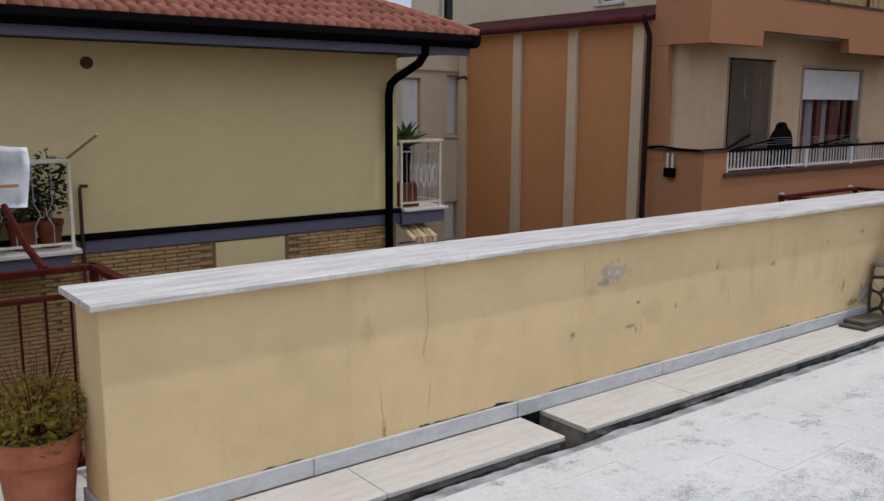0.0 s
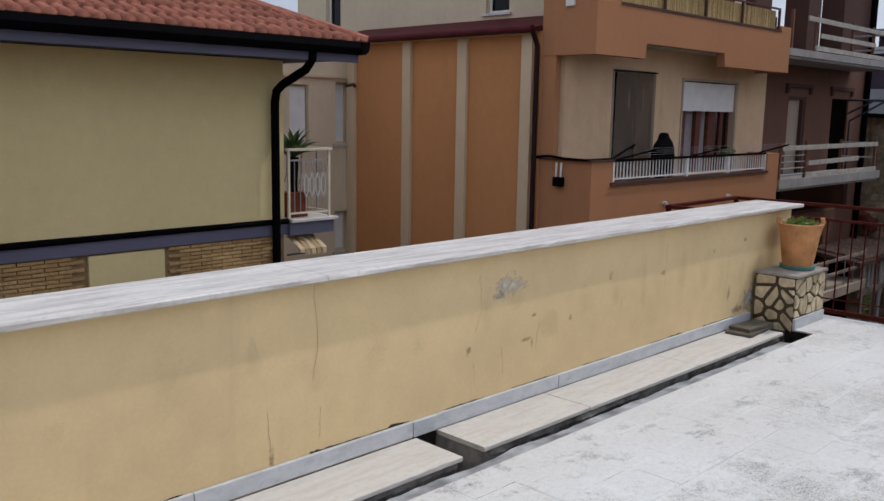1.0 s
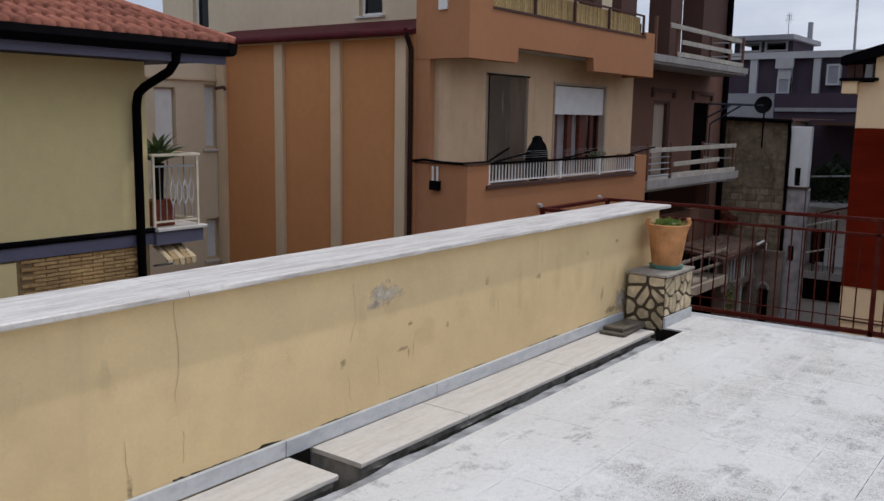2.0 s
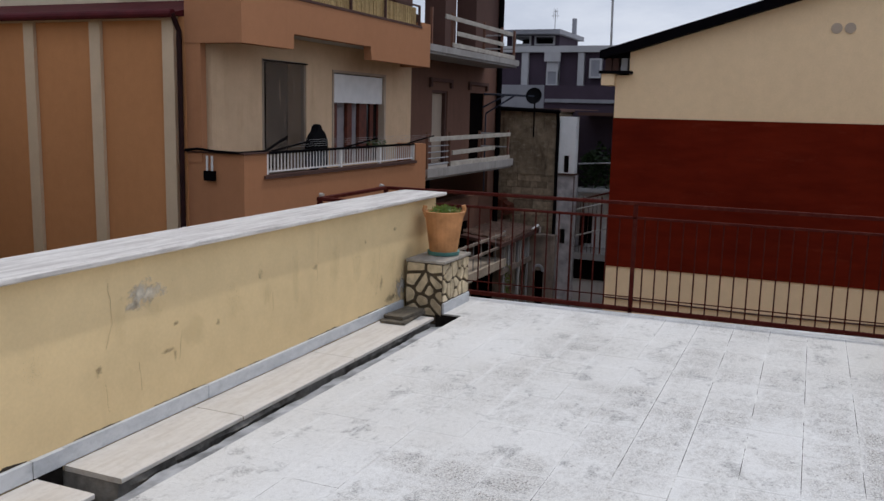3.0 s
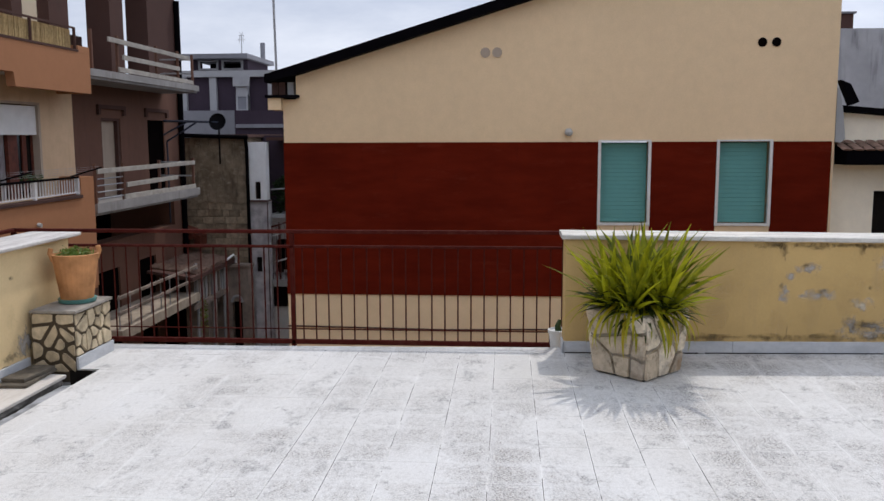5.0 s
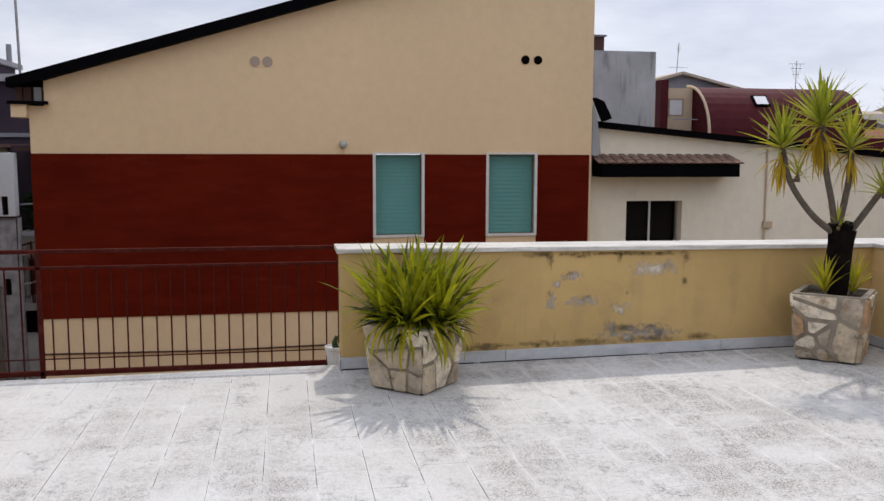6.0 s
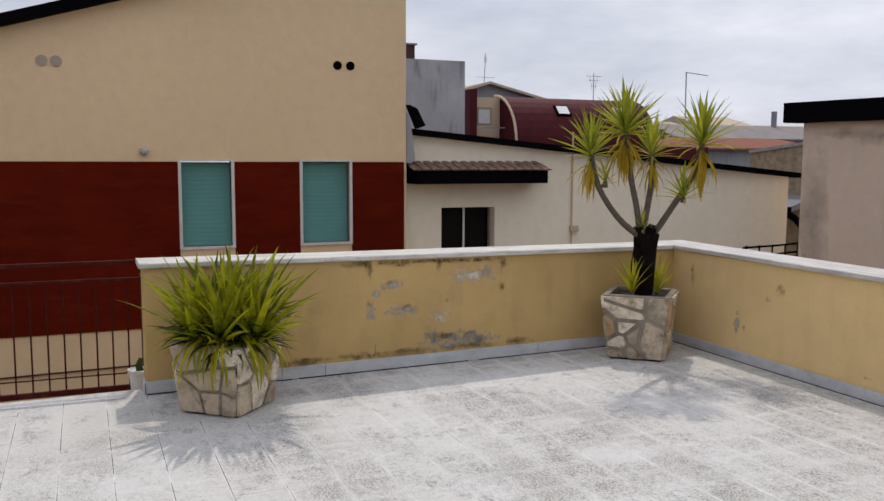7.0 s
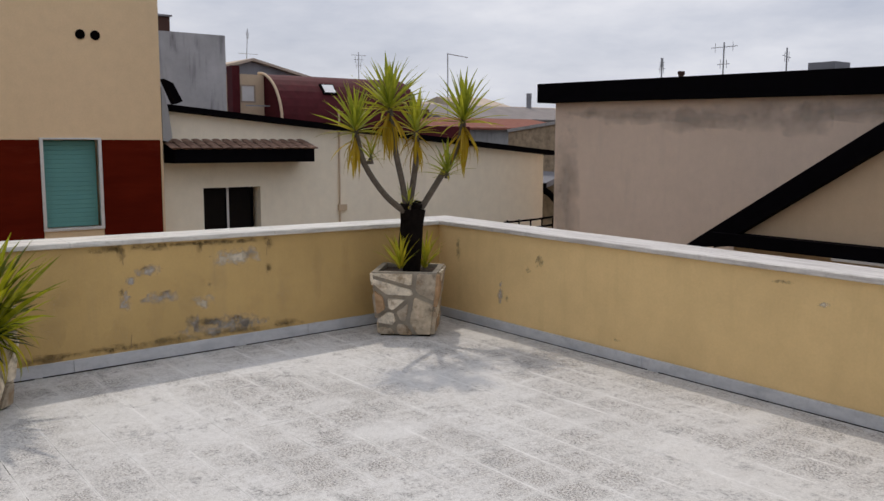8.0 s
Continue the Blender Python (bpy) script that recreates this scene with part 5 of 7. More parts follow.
def hpart(name, bm, material, parent=None, label="", smooth=False):
    """A part of the yellow house, given in world places."""
    if parent is None:
        bmesh.ops.transform(bm, matrix=HO, verts=bm.verts[:])
        return part(name, bm, material, house, label, smooth)
    bmesh.ops.transform(bm, matrix=HO, verts=bm.verts[:])
    return part(name, bm, material, parent, label, smooth)


hpart("wall", box(-7.0, HX, HY, 13.5, 0.46, 2.19), M_HOUSE)
hpart("lower_wall", box(-7.0, HX, HY + 0.02, 13.5, GROUND_Z, 0.28), M_BRICKJ)
hpart("band", box(-7.0, HX + 0.02, HY - 0.03, 13.5, 0.283, 0.405), M_BAND, None, "blue-grey painted band")
hpart("flashing", tube([(1.30, HY - 0.035, 0.425), (3.0, HY - 0.035, 0.432), (4.90, HY - 0.035, 0.432)], 0.028, 8), M_BLACK, None, "black pipe along the band")
hpart("infill_panel", box(2.62, 3.39, HY - 0.012, HY + 0.03, -1.0, 0.262), M_HOUSE, None, "plain yellow plastered panel")
vent = hpart("vent", tube([(1.47, HY - 0.02, 2.0), (1.47, HY + 0.02, 2.0)], 0.055, 16), M_BROWN, None, "round brown wall vent")
# eaves
hpart("soffit", box(-7.6, 5.34, 7.45, 13.5, 2.20, 2.27), M_BAND, None, "blue-grey painted soffit")
hpart("eaves_board", box(-7.6, 5.36, 7.425, 7.448, 2.172, 2.27), M_BAND)
gut = bmesh.new()
prof = [(7.32, 2.385), (7.30, 2.32), (7.335, 2.262), (7.42, 2.255), (7.50, 2.275), (7.50, 2.385)]
prism(prof, "x", -7.6, 5.40, gut)
hpart("gutter", gut, M_BLACK, None, "black sheet-metal gutter")
gut2 = prism([(5.31, 2.255), (5.40, 2.28), (5.42, 2.385), (5.31, 2.385)], "y", 7.30, 13.5)
hpart("gutter", gut2, M_BLACK)
hpart("downpipe", tube([(4.74, 7.40, 2.30), (4.74, 7.42, 2.18), (4.735, 7.52, 2.08), (4.71, 7.90, 1.93), (4.69, 7.99, 1.86), (4.68, 8.01, 1.74), (4.68, 8.01, 0.2), (4.68, 8.01, -2.5)], 0.046, 12), M_BLACK, None, "black downpipe")
PITCH = 0.43
deck = bmesh.new()
rise = lambda s: 2.385 + PITCH * s  # noqa: E731
dv = [deck.verts.new(p) for p in ((-7.6, 7.42, rise(0.0)), (5.36, 7.42, rise(0)), (5.36 - 3.4, 7.42 + 3.4, rise(3.4)), (-7.6, 7.42 + 3.4, rise(3.4)))]
deck.faces.new(dv)
dw = [deck.verts.new(p) for p in ((5.36, 7.42, rise(0)), (5.36, 13.5, rise(0)), (1.96, 13.5, rise(3.4)), (1.96, 10.82, rise(3.4)))]
deck.faces.new(dw)
roof = hpart("roof", deck, M_BRICKJ)

# small balcony at the house corner
def small_balcony():
    root = thing("balcony", "small balcony with ivory metal railing and marble floor edge", "balcony", at=(HX, HY, 0.29))
    o = Matrix.Translation((-HX, -HY, -0.29))

    def bp(name, bm, m, label=""):
        bmesh.ops.transform(bm, matrix=o, verts=bm.verts[:])
        return part(name, bm, m, root, label)

    bp("slab", box(HX + 0.022, 5.48, 8.02, 10.8, 0.27, 0.415), M_BAND, "blue-grey slab edge")
    bp("floor_slab", box(HX + 0.022, 5.52, 7.98, 10.8, 0.417, 0.45, 0.005), M_CAP, "white marble floor")
    for x, y in ((4.89, 8.07), (5.45, 8.07), (5.45, 9.4), (5.45, 10.7)):
        bp("post", box(x - 0.013, x + 0.013, y - 0.013, y + 0.013, 0.45, 1.21), M_IVORYMETAL)
    bp("handrail", box(4.86, 5.485, 8.045, 8.095, 1.21, 1.24, 0.004), M_IVORYMETAL)
    bp("handrail", box(5.425, 5.475, 8.095, 10.75, 1.21, 1.24, 0.004), M_IVORYMETAL)
    bp("lower_rail", box(4.88, 5.45, 8.06, 8.08, 0.50, 0.52), M_IVORYMETAL)
    bp("lower_rail", box(5.44, 5.46, 8.08, 10.7, 0.50, 0.52), M_IVORYMETAL)
    for k in range(1, 7):
        x = 4.89 + 0.56 * k / 7
        if k < 3:
            bp("bar", tube([(x, 8.07, 0.52), (x, 8.07, 1.10)], 0.006, 6), M_GREYMETAL)
            continue
        for s in (-1, 1):
            bp("ornament", tube([(x, 8.07, 0.52), (x, 8.07, 0.68), (x + s * 0.028, 8.07, 0.76), (x + s * 0.028, 8.07, 0.88), (x, 8.07, 0.96), (x, 8.07, 1.10)], 0.009, 6), M_ALU)
    bp("upper_rail", box(4.91, 5.43, 8.06, 8.08, 1.095, 1.115), M_GREYMETAL)
    for k in range(4):
        y = 8.3 + 0.3 * k
        for s in (-1, 1):
            bp("ornament", tube([(5.45, y, 0.52), (5.45, y, 0.66), (5.45, y + s * 0.06, 0.78), (5.45, y, 0.9), (5.45, y, 1.21)], 0.009, 6), M_GREYMETAL)
    return root


small_balcony()
palm_pot = thing("balcony_pot", "square terracotta planter on a small balcony", "flower pot", at=(5.09, 8.28, 0.451))
part("pot_body", prism([(-0.13, -0.11), (0.13, -0.11), (0.13, 0.11), (-0.13, 0.11)], "z", 0, 0.26), M_TERRA_D, palm_pot)
part("rim", box(-0.145, 0.145, -0.125, 0.125, 0.24, 0.28, 0.004), M_TERRA_D, palm_pot)
rng = random.Random(3)
palm = thing("balcony_palm", "small dark green palm in a balcony pot", "plant", at=(5.10, 8.28, 0.71))
part("trunk", tube([(0, 0, 0), (0.0, 0.0, 0.2), (0.01, 0, 0.42)], 0.05, 8, None, 0.06), M_BARK, palm)
frond = mesh_of("frond", strap(1.0, 0.2, 0.7, 0.0, 6, 0.25), M_DARKGREEN)
for k in range(34):
    az, el = 2.4 * k, radians(30 + 56 * (k + 0.5) / 34)
    way = Vector((math.cos(az) * math.cos(el), math.sin(az) * math.cos(el), math.sin(el)))
    shared("frond", frond, aim(way, fall(way), (0, 0, 0.40), 0.36 * rng.uniform(0.8, 1.15)), palm)
# awning under the small balcony
aw = thing("awning", "faded tan and cream striped awning with scalloped edge", "awning", at=(4.92, 8.05, 0.05))
for k in range(5):
    x = -0.02 + k * 0.075
    b = bmesh.new()
    q = [b.verts.new(p) for p in ((x, 0.1, 0.20), (x + 0.072, 0.1, 0.20), (x + 0.072, -0.17, 0.08), (x + 0.058, -0.18, 0.02), (x + 0.036, -0.182, 0.0), (x + 0.014, -0.18, 0.02), (x, -0.17, 0.08))]
    b.faces.new(q)
    bmesh.ops.solidify(b, geom=b.faces[:], thickness=0.006)
    part("stripe", b, M_AWNING if k % 2 else M_AWNING_L, aw)
part("arm", tube([(0.0, 0.1, -0.02), (0.0, -0.25, 0.05)], 0.012, 6), M_GREYMETAL, aw)

# balcony with plants and washing on the house's west part
def west_balcony():
    root = thing("balcony", "balcony with ivory railing, crowded with potted plants", "balcony", at=(0, 7.6, 0.26))
    o = Matrix.Translation((0, -7.6, -0.26))

    def bp(name, bm, m, label=""):
        bmesh.ops.transform(bm, matrix=o, verts=bm.verts[:])
        return part(name, bm, m, root, label)

    bp("slab", box(-2.5, 1.11, 7.62, HY - 0.035, 0.24, 0.37), M_BAND, "blue-grey slab edge")
    bp("floor_slab", box(-2.5, 1.19, 7.56, HY - 0.035, 0.372, 0.41, 0.005), M_CAP, "white marble floor")
    for x in (-2.4, -1.2, 0.0, 1.13):
        bp("post", box(x - 0.013, x + 0.013, 7.587, 7.613, 0.41, 1.15), M_IVORYMETAL)
    bp("handrail", box(-2.5, 1.155, 7.575, 7.625, 1.15, 1.185, 0.004), M_IVORYMETAL)
    bp("handrail", box(1.105, 1.155, 7.627, HY - 0.01, 1.15, 1.185, 0.004), M_IVORYMETAL)
    bp("lower_rail", box(-2.5, 1.13, 7.59, 7.61, 0.455, 0.475), M_IVORYMETAL)
    for k in range(1, 24):
        x = -2.4 + 3.53 * k / 24
        bp("bar", tube([(x, 7.6, 0.475), (x, 7.6, 0.62), (x + 0.05 * (-1) ** k, 7.6, 0.72), (x, 7.6, 0.82), (x, 7.6, 1.15)], 0.0045, 5), M_GREYMETAL)
    return root


west_balcony()
rng = random.Random(8)
for k, (x, z, s) in enumerate(((1.0, 0.0, 0.11), (0.78, 0.0, 0.12), (0.5, 0.0, 0.12), (0.2, 0, 0.12))):
    p = thing("balcony_pot", "terracotta pot on a balcony floor", "flower pot", at=(x, 7.82, 0.4115), group="pots on the balcony")
    part("pot_body", lathe([(s * 0.7, 0), (s, 0.2), (s * 1.08, 0.2), (s * 1.08, 0.24), (s * 0.9, 0.24)], 16), M_TERRA_D, p)
    pl = thing("balcony_plant", "dark leafy plant in a balcony pot", "plant", at=(x, 7.82, 0.62), group="plants on the balcony")
    stalks(rng, 14, 0.14, 0.4, 0.004, M_STEM, pl)
    leaf_clump(rng, 420, 0.17, 0.42 if k else 0.70, 0.035, M_SHADEGREEN if k % 2 == 0 else M_DARKGREEN, pl)
rack = thing("drying_rack", "white wire clothes airer fixed over a balcony railing", "clothes airer", at=(0.4, 7.5, 1.19))
for x in (-0.9, 0.72):
    part("arm", tube([(x, 0.08, 0.0), (x + 0.13, -0.35, 0.21)], 0.012, 6), M_IVORYMETAL if x < 0 else M_REED, rack)
for k in range(4):
    part("wire", tube([(-0.9 + 0.026 * k, 0.0 - 0.085 * k, 0.04 + 0.042 * k), (0.72 + 0.026 * k, 0.0 - 0.085 * k, 0.04 + 0.042 * k)], 0.002, 5), M_CREAM, rack)
b = bmesh.new()
cols, rowsn = 16, 10
grid = [[b.verts.new((-0.75 + 0.98 * i / cols + 0.02 * math.sin(j * 0.5), -0.26 + 0.03 * math.sin(i * 0.9) + 0.02 * math.sin(j * 0.8 + i * 0.3), 0.15 - 0.47 * j / rowsn + 0.012 * math.sin(i * 0.7))) for j in range(rowsn + 1)] for i in range(cols + 1)]
for i in range(cols):
    for j in range(rowsn):
        b.faces.new((grid[i][j], grid[i + 1][j], grid[i + 1][j + 1], grid[i][j + 1]))
bmesh.ops.solidify(b, geom=b.faces[:], thickness=0.012)
towel = tagged(part("towel", b, M_CLOTH, smooth=True), "white towel hung out to dry on an airer", "towel")
towel.matrix_world = pose(0.50, 7.46, 1.17)
hem = part("stripe", box(-0.5, 0.14, -0.305, -0.300, -0.165, -0.14), M_TERRA_O, towel, "faded orange stripe")
# a dark strut that leans on the railing, and a thin wall pipe
strut = tagged(part("strut", tube([(0.09, 4.13, 0.90), (0.06, 4.3, 0.98), (0.02, 4.55, 1.16)], 0.018, 6), M_RAIL), "brown iron strut fixed to the railing", "strut")
hpart("wall_pipe", tube([(1.40, HY - 0.05, 0.90), (1.34, HY - 0.05, 0.905), (1.33, HY - 0.05, 0.86), (1.33, HY - 0.05, -0.5)], 0.016, 8), M_BROWN, None, "thin rusty wall pipe")

# beige house behind the small balcony
back = thing("beige_house", "beige plastered house with white shuttered windows", "house", at=(7, 12.05, GROUND_Z))
bo = Matrix.Translation((-7, -12.05, -GROUND_Z))


def shift(o, bm):
    bmesh.ops.transform(bm, matrix=o, verts=bm.verts[:])
    return bm


holes = [(7.71, 8.11, 1.13, 2.07), (8.67, 8.98, 1.08, 2.14), (8.66, 8.97, -0.81, -0.09)]
part("wall", shift(bo, wall("y", 12.05, 12.35, 4.0, 9.08, GROUND_Z, 2.86, holes)), M_CREAM_B, back)
part("string_course", shift(bo, box(6.5, 8.9, 12.0, 12.048, 2.20, 2.235)), M_CREAM, back)
for u0, u1, z0, z1 in holes:
    w = window_in(back, "y", 0.0, u0 - 7, u1 - 7, z0 - GROUND_Z, z1 - GROUND_Z, 0.10, M_SHUTTER, M_CREAM, M_CONC_L, mullion=False)
part("roller_blind", shift(bo, box(7.75, 8.07, 12.11, 12.13, 1.16, 2.04)), M_SHUTTER, back, "white roller blind")
part("wall_lamp", shift(bo, tube([(8.92, 12.05, 2.08), (8.92, 11.85, 2.1), (8.88, 11.78, 2.07)], 0.03, 8)), M_BROWN, back, "small brown wall lamp")

# orange house with pilasters and balconies
OX, OY, RY = 8.97, 6.90, 7.46
orange = thing("orange_house", "orange plastered house with cream pilasters and corner balconies", "house", at=(OX, OY, GROUND_Z))
oo = Matrix.Translation((-OX, -OY, -GROUND_Z))


def op(name, bm, m, label="", parent=None):
    return part(name, shift(oo, bm), m, parent or orange, label)


op("side_wall", box(OX, OX + 0.4, 7.80, 12.048, GROUND_Z, 2.80), M_ORANGE)
for y in (11.935, 10.52, 9.29, 8.03):
    op("pilaster", box(OX - 0.06, OX - 0.002, y - 0.095, y + 0.095, GROUND_Z, 2.755), M_CREAM, "cream pilaster")
op("cornice", box(OX - 0.075, OX - 0.002, 7.9, 11.85, 2.757, 2.80), M_CREAM, "cream cornice")
edge = prism([(OX - 0.16, 2.802), (OX - 0.16, 2.84), (OX + 1.13, 3.16), (OX + 1.13, 2.802)], "y", 7.83, 13.0)
op("lean_to_roof", edge, M_DKRED, "dark red sheet-metal roof")
op("gutter", tube([(OX - 0.19, 7.83, 2.82), (OX - 0.19, 13.0, 2.82)], 0.055, 10), M_DKRED, "dark red gutter")
op("downpipe", tube([(OX - 0.19, 7.84, 2.82), (OX - 0.12, 7.84, 2.7), (OX - 0.06, 7.84, 2.6), (OX - 0.06, 7.84, -4)], 0.036, 10), M_PIPE, "dark maroon downpipe")
# upper storey set back behind the lean-to roof
uh = [(9.40, 9.90, 3.26, 4.6), (13.70, 14.16, 3.23, 5.0)]
op("upper_wall", wall("x", OX + 1.13, OX + 1.43, 7.8, 15.1, 2.9, 6.2, uh), M_CREAM_B)
for u0, u1, z0, z1 in uh:
    window_in(orange, "x", 1.13, u0 - OY, u1 - OY, z0 - GROUND_Z, z1 - GROUND_Z, 0.09, M_GLASS, M_SHUTTER, M_CAP, mullion=False)
# corner: recessed cream wall with the balcony in front
rh = [(10.25, 11.35, 0.72, 2.32), (12.22, 14.13, 0.72, 2.27)]
cw = wall("y", RY, RY + 0.3, 9.35, 15.28, GROUND_Z, 2.678, rh)
op("balcony_wall", cw, M_CREAM_W, "cream wall behind the balcony")
corner = bmesh.new()
arc = [(9.35, RY)] + [(9.35 - 0.22 * math.sin(a), RY + 0.22 - 0.22 * math.cos(a)) for a in (0.3, 0.6, 0.9, 1.2, 1.5)] + [(9.13, 8.2), (9.35, 8.2)]
prism(arc, "z", -1.0, 2.678, corner)
op("rounded_corner", corner, M_CREAM_W, "rounded cream wall corner")
op("flank", box(OX + 0.01, OX + 0.12, 7.56, 7.80, 0.9, 2.5), M_ORANGE_L)
# lower balcony front
front = bmesh.new()
prism([(OX + 0.02, 7.80), (OX + 0.02, OY), (OX + 0.54, OY), (OX + 0.54, OY + 0.12), (OX + 0.14, OY + 0.12), (OX + 0.14, 7.80)], "z", -0.9, 1.03, front)
box(OX + 0.54, 14.34, OY, OY + 0.12, -0.9, 0.684, bm=front)
box(14.34, 14.80, OY, OY + 0.12, -0.9, 1.03, bm=front)
box(14.68, 14.80, OY + 0.12, RY, -0.9, 1.03, bm=front)
op("balcony_front", front, M_ORANGE_L, "peach plastered balcony front")
op("balcony_floor", box(OX + 0.14, 14.68, OY + 0.12, RY, 0.40, 0.58), M_CONC_L)
op("balcony_soffit", box(OX + 0.05, 14.8, OY + 0.02, RY, -0.95, -0.905), M_ORANGE_L)
op("lower_front", box(9.6, 15.2, RY + 0.02, RY + 0.3, GROUND_Z, -0.6), M_ORANGE)
op("coping", box(OX - 0.01, OX + 0.56, OY - 0.02, OY + 0.14, 1.031, 1.05), M_BROWN)
op("coping", box(OX - 0.01, OX + 0.16, OY + 0.14, 7.80, 1.031, 1.05), M_BROWN)
op("sill_strip", box(OX + 0.47, 14.34, OY - 0.03, OY + 0.13, 0.685, 0.735), M_BROWN, "dark sill strip")
rail = op("balcony_railing", box(OX + 0.54, 14.34, OY + 0.03, OY + 0.07, 1.015, 1.05), M_BLACK, "white barred balcony railing with dark top rail")
op("bottom_rail", box(OX + 0.54, 14.34, OY + 0.035, OY + 0.065, 0.765, 0.785), M_WHITEMETAL, "", rail)
bars = mesh_of("bar", tube([(0, 0, 0.785), (0, 0, 1.014)], 0.011, 5), M_WHITEMETAL)
for k in range(1, 56):
    shared("bar", bars, Matrix.Translation((0.54 + 4.80 * k / 56, 0.05, -GROUND_Z)), rail)
for x in (9.56, 11.6, 12.95, 14.32):
    op("rail_post", box(x - 0.025, x + 0.025, OY + 0.025, OY + 0.075, 0.736, 1.014), M_WHITEMETAL, "", rail)
# curtain door and window with blind
op("door_surround", wall("y", RY - 0.012, RY + 0.05, 10.22, 11.36, 0.72, 2.34, [(10.26, 11.33, 0.70, 2.30)]), M_TAUPE)
op("interior", box(10.0, 14.4, RY + 0.9, RY + 0.95, 0.4, 2.5), M_DARK)
cur = bmesh.new()
n = 90
rng = random.Random(55)
pleat = [0.5 * math.sin(i * 0.62) + 0.35 * math.sin(i * 0.27 + 1) + rng.uniform(-0.15, 0.15) for i in range(n + 1)]
rows = []
for k in range(7):
    z, deep = 0.60 + 1.71 * k / 6, 0.028 - 0.0035 * k
    rows.append([cur.verts.new((10.25 + 1.09 * i / n, RY - 0.045 + deep * pleat[i], z)) for i in range(n + 1)])
for lo, hi in zip(rows, rows[1:]):
    for i in range(n):
        cur.faces.new((lo[i], lo[i + 1], hi[i + 1], hi[i]))
curtain = op("door_curtain", cur, M_CURTAIN, "sheer brown mesh door curtain")
op("curtain_rod", tube([(10.20, RY - 0.045, 2.315), (11.38, RY - 0.045, 2.315)], 0.012, 8), M_BLACK, "thin dark rod", curtain)
op("blind_box", box(12.27, 14.07, RY + 0.02, RY + 0.07, 1.75, 2.22), M_SHUTTER, "white roller shutter half down")
sash = [(12.29, 12.38), (12.55, 12.91), (13.07, 13.34), (13.61, 13.75), (13.87, 14.04)]
win = op("window", wall("y", RY + 0.10, RY + 0.16, 12.25, 14.08, 0.60, 1.77, [(u0, u1, 0.66, 1.75) for u0, u1 in sash]), M_WOODRED, "red-brown wooden window")
for k, (u0, u1) in enumerate(sash):
    if k in (1, 2):
        net = bmesh.new()
        n = 16
        for z in (0.64, 1.76):
            for i in range(n + 1):
                net.verts.new((u0 - 0.01 + (u1 - u0 + 0.02) * i / n, RY + 0.175 + 0.012 * math.sin(i * 1.9 + k), z))
        net.verts.ensure_lookup_table()
        for i in range(n):
            net.faces.new([net.verts[q] for q in (i, i + 1, n + 2 + i, n + 1 + i)])
        bmesh.ops.solidify(net, geom=net.faces[:], thickness=0.003)
        op("net_curtain", net, M_NET, "pale net curtain", win)
    else:
        op("pane", box(u0, u1, RY + 0.125, RY + 0.135, 0.66, 1.74), M_GLASS, "", win)
op("reveal", wall("y", RY - 0.02, RY + 0.1, 12.21, 14.14, 0.72, 2.28, [(12.25, 14.08, 0.70, 2.24)]), M_TAUPE)
# upper bay with a notch along its lower edge, and reed-screened railing above
bay = prism([(OX, 2.46), (10.18, 2.46), (10.20, 2.67), (12.50, 2.67), (12.54, 2.46), (14.90, 2.46), (14.90, 3.14), (OX, 3.14)], "y", OY, OY + 0.14)
op("bay_front", bay, M_ORANGE_L, "peach plastered bay above the balcony")
op("bay_side", box(OX, OX + 0.14, OY + 0.14, 7.80, 2.46, 4.2), M_ORANGE_L)
op("bay_floor", box(OX + 0.14, 14.9, OY + 0.14, 7.8, 2.68, 2.84), M_CONC_L)
op("bay_end", box(14.76, 14.9, OY + 0.14, 7.8, 2.46, 3.25), M_ORANGE_L)
op("bay_corner", box(OX, 9.52, OY, OY + 0.14, 3.141, 4.2), M_ORANGE_L)
op("bay_corner", box(14.50, 14.90, OY, OY + 0.14, 3.141, 3.25), M_ORANGE_L)
op("wall_light", box(OX - 0.03, OX - 0.001, 7.26, 7.40, 3.10, 3.24), M_SHUTTER, "small white box on the wall")
rr = op("upper_railing", box(9.52, 14.5, OY + 0.03, OY + 0.06, 3.52, 3.55), M_BROWN, "brown railing with reed screen")
for x in (9.54, 10.7, 11.9, 13.1, 14.48):
    op("rail_post", box(x - 0.015, x + 0.015, OY + 0.025, OY + 0.065, 3.142, 3.52), M_BROWN, "", rr)
op("rail_foot", box(9.52, 14.5, OY - 0.01, OY + 0.1, 3.142, 3.18), M_BROWN, "", rr)
reed = mesh_of("reed", tube([(0, 0, 3.185), (0, 0, 3.50)], 0.016, 4), M_REED)
rng = random.Random(19)
for k in range(130):
    shared("reed", reed, Matrix.Translation((0.58 + 4.88 * k / 130, 0.09 + rng.uniform(-0.006, 0.006), -GROUND_Z)), rr)
op("upper_back", box(9.4, 14.9, 7.8, 8.1, 2.84, 6.2), M_CREAM_B)
op("upper_pillar", box(13.6, 13.9, 7.5, 7.8, 2.84, 6.2), M_BROWN)
for x, z in ((10.9, 0.36), (12.9, 0.36)):
    op("spout", tube([(x, OY + 0.02, z), (x, OY - 0.06, z - 0.01)], 0.035, 8), M_CONC_L, "small pale drain spout")
lamp_root = op("hanging_lamp", box(OX - 0.05, OX + 0.01, 7.34, 7.50, 0.67, 0.80), M_BLACK, "black lamp on white brackets")
for y in (7.38, 7.46):
    op("bracket", box(OX - 0.03, OX - 0.01, y - 0.012, y + 0.012, 0.80, 1.0), M_SHUTTER, "", lamp_root)
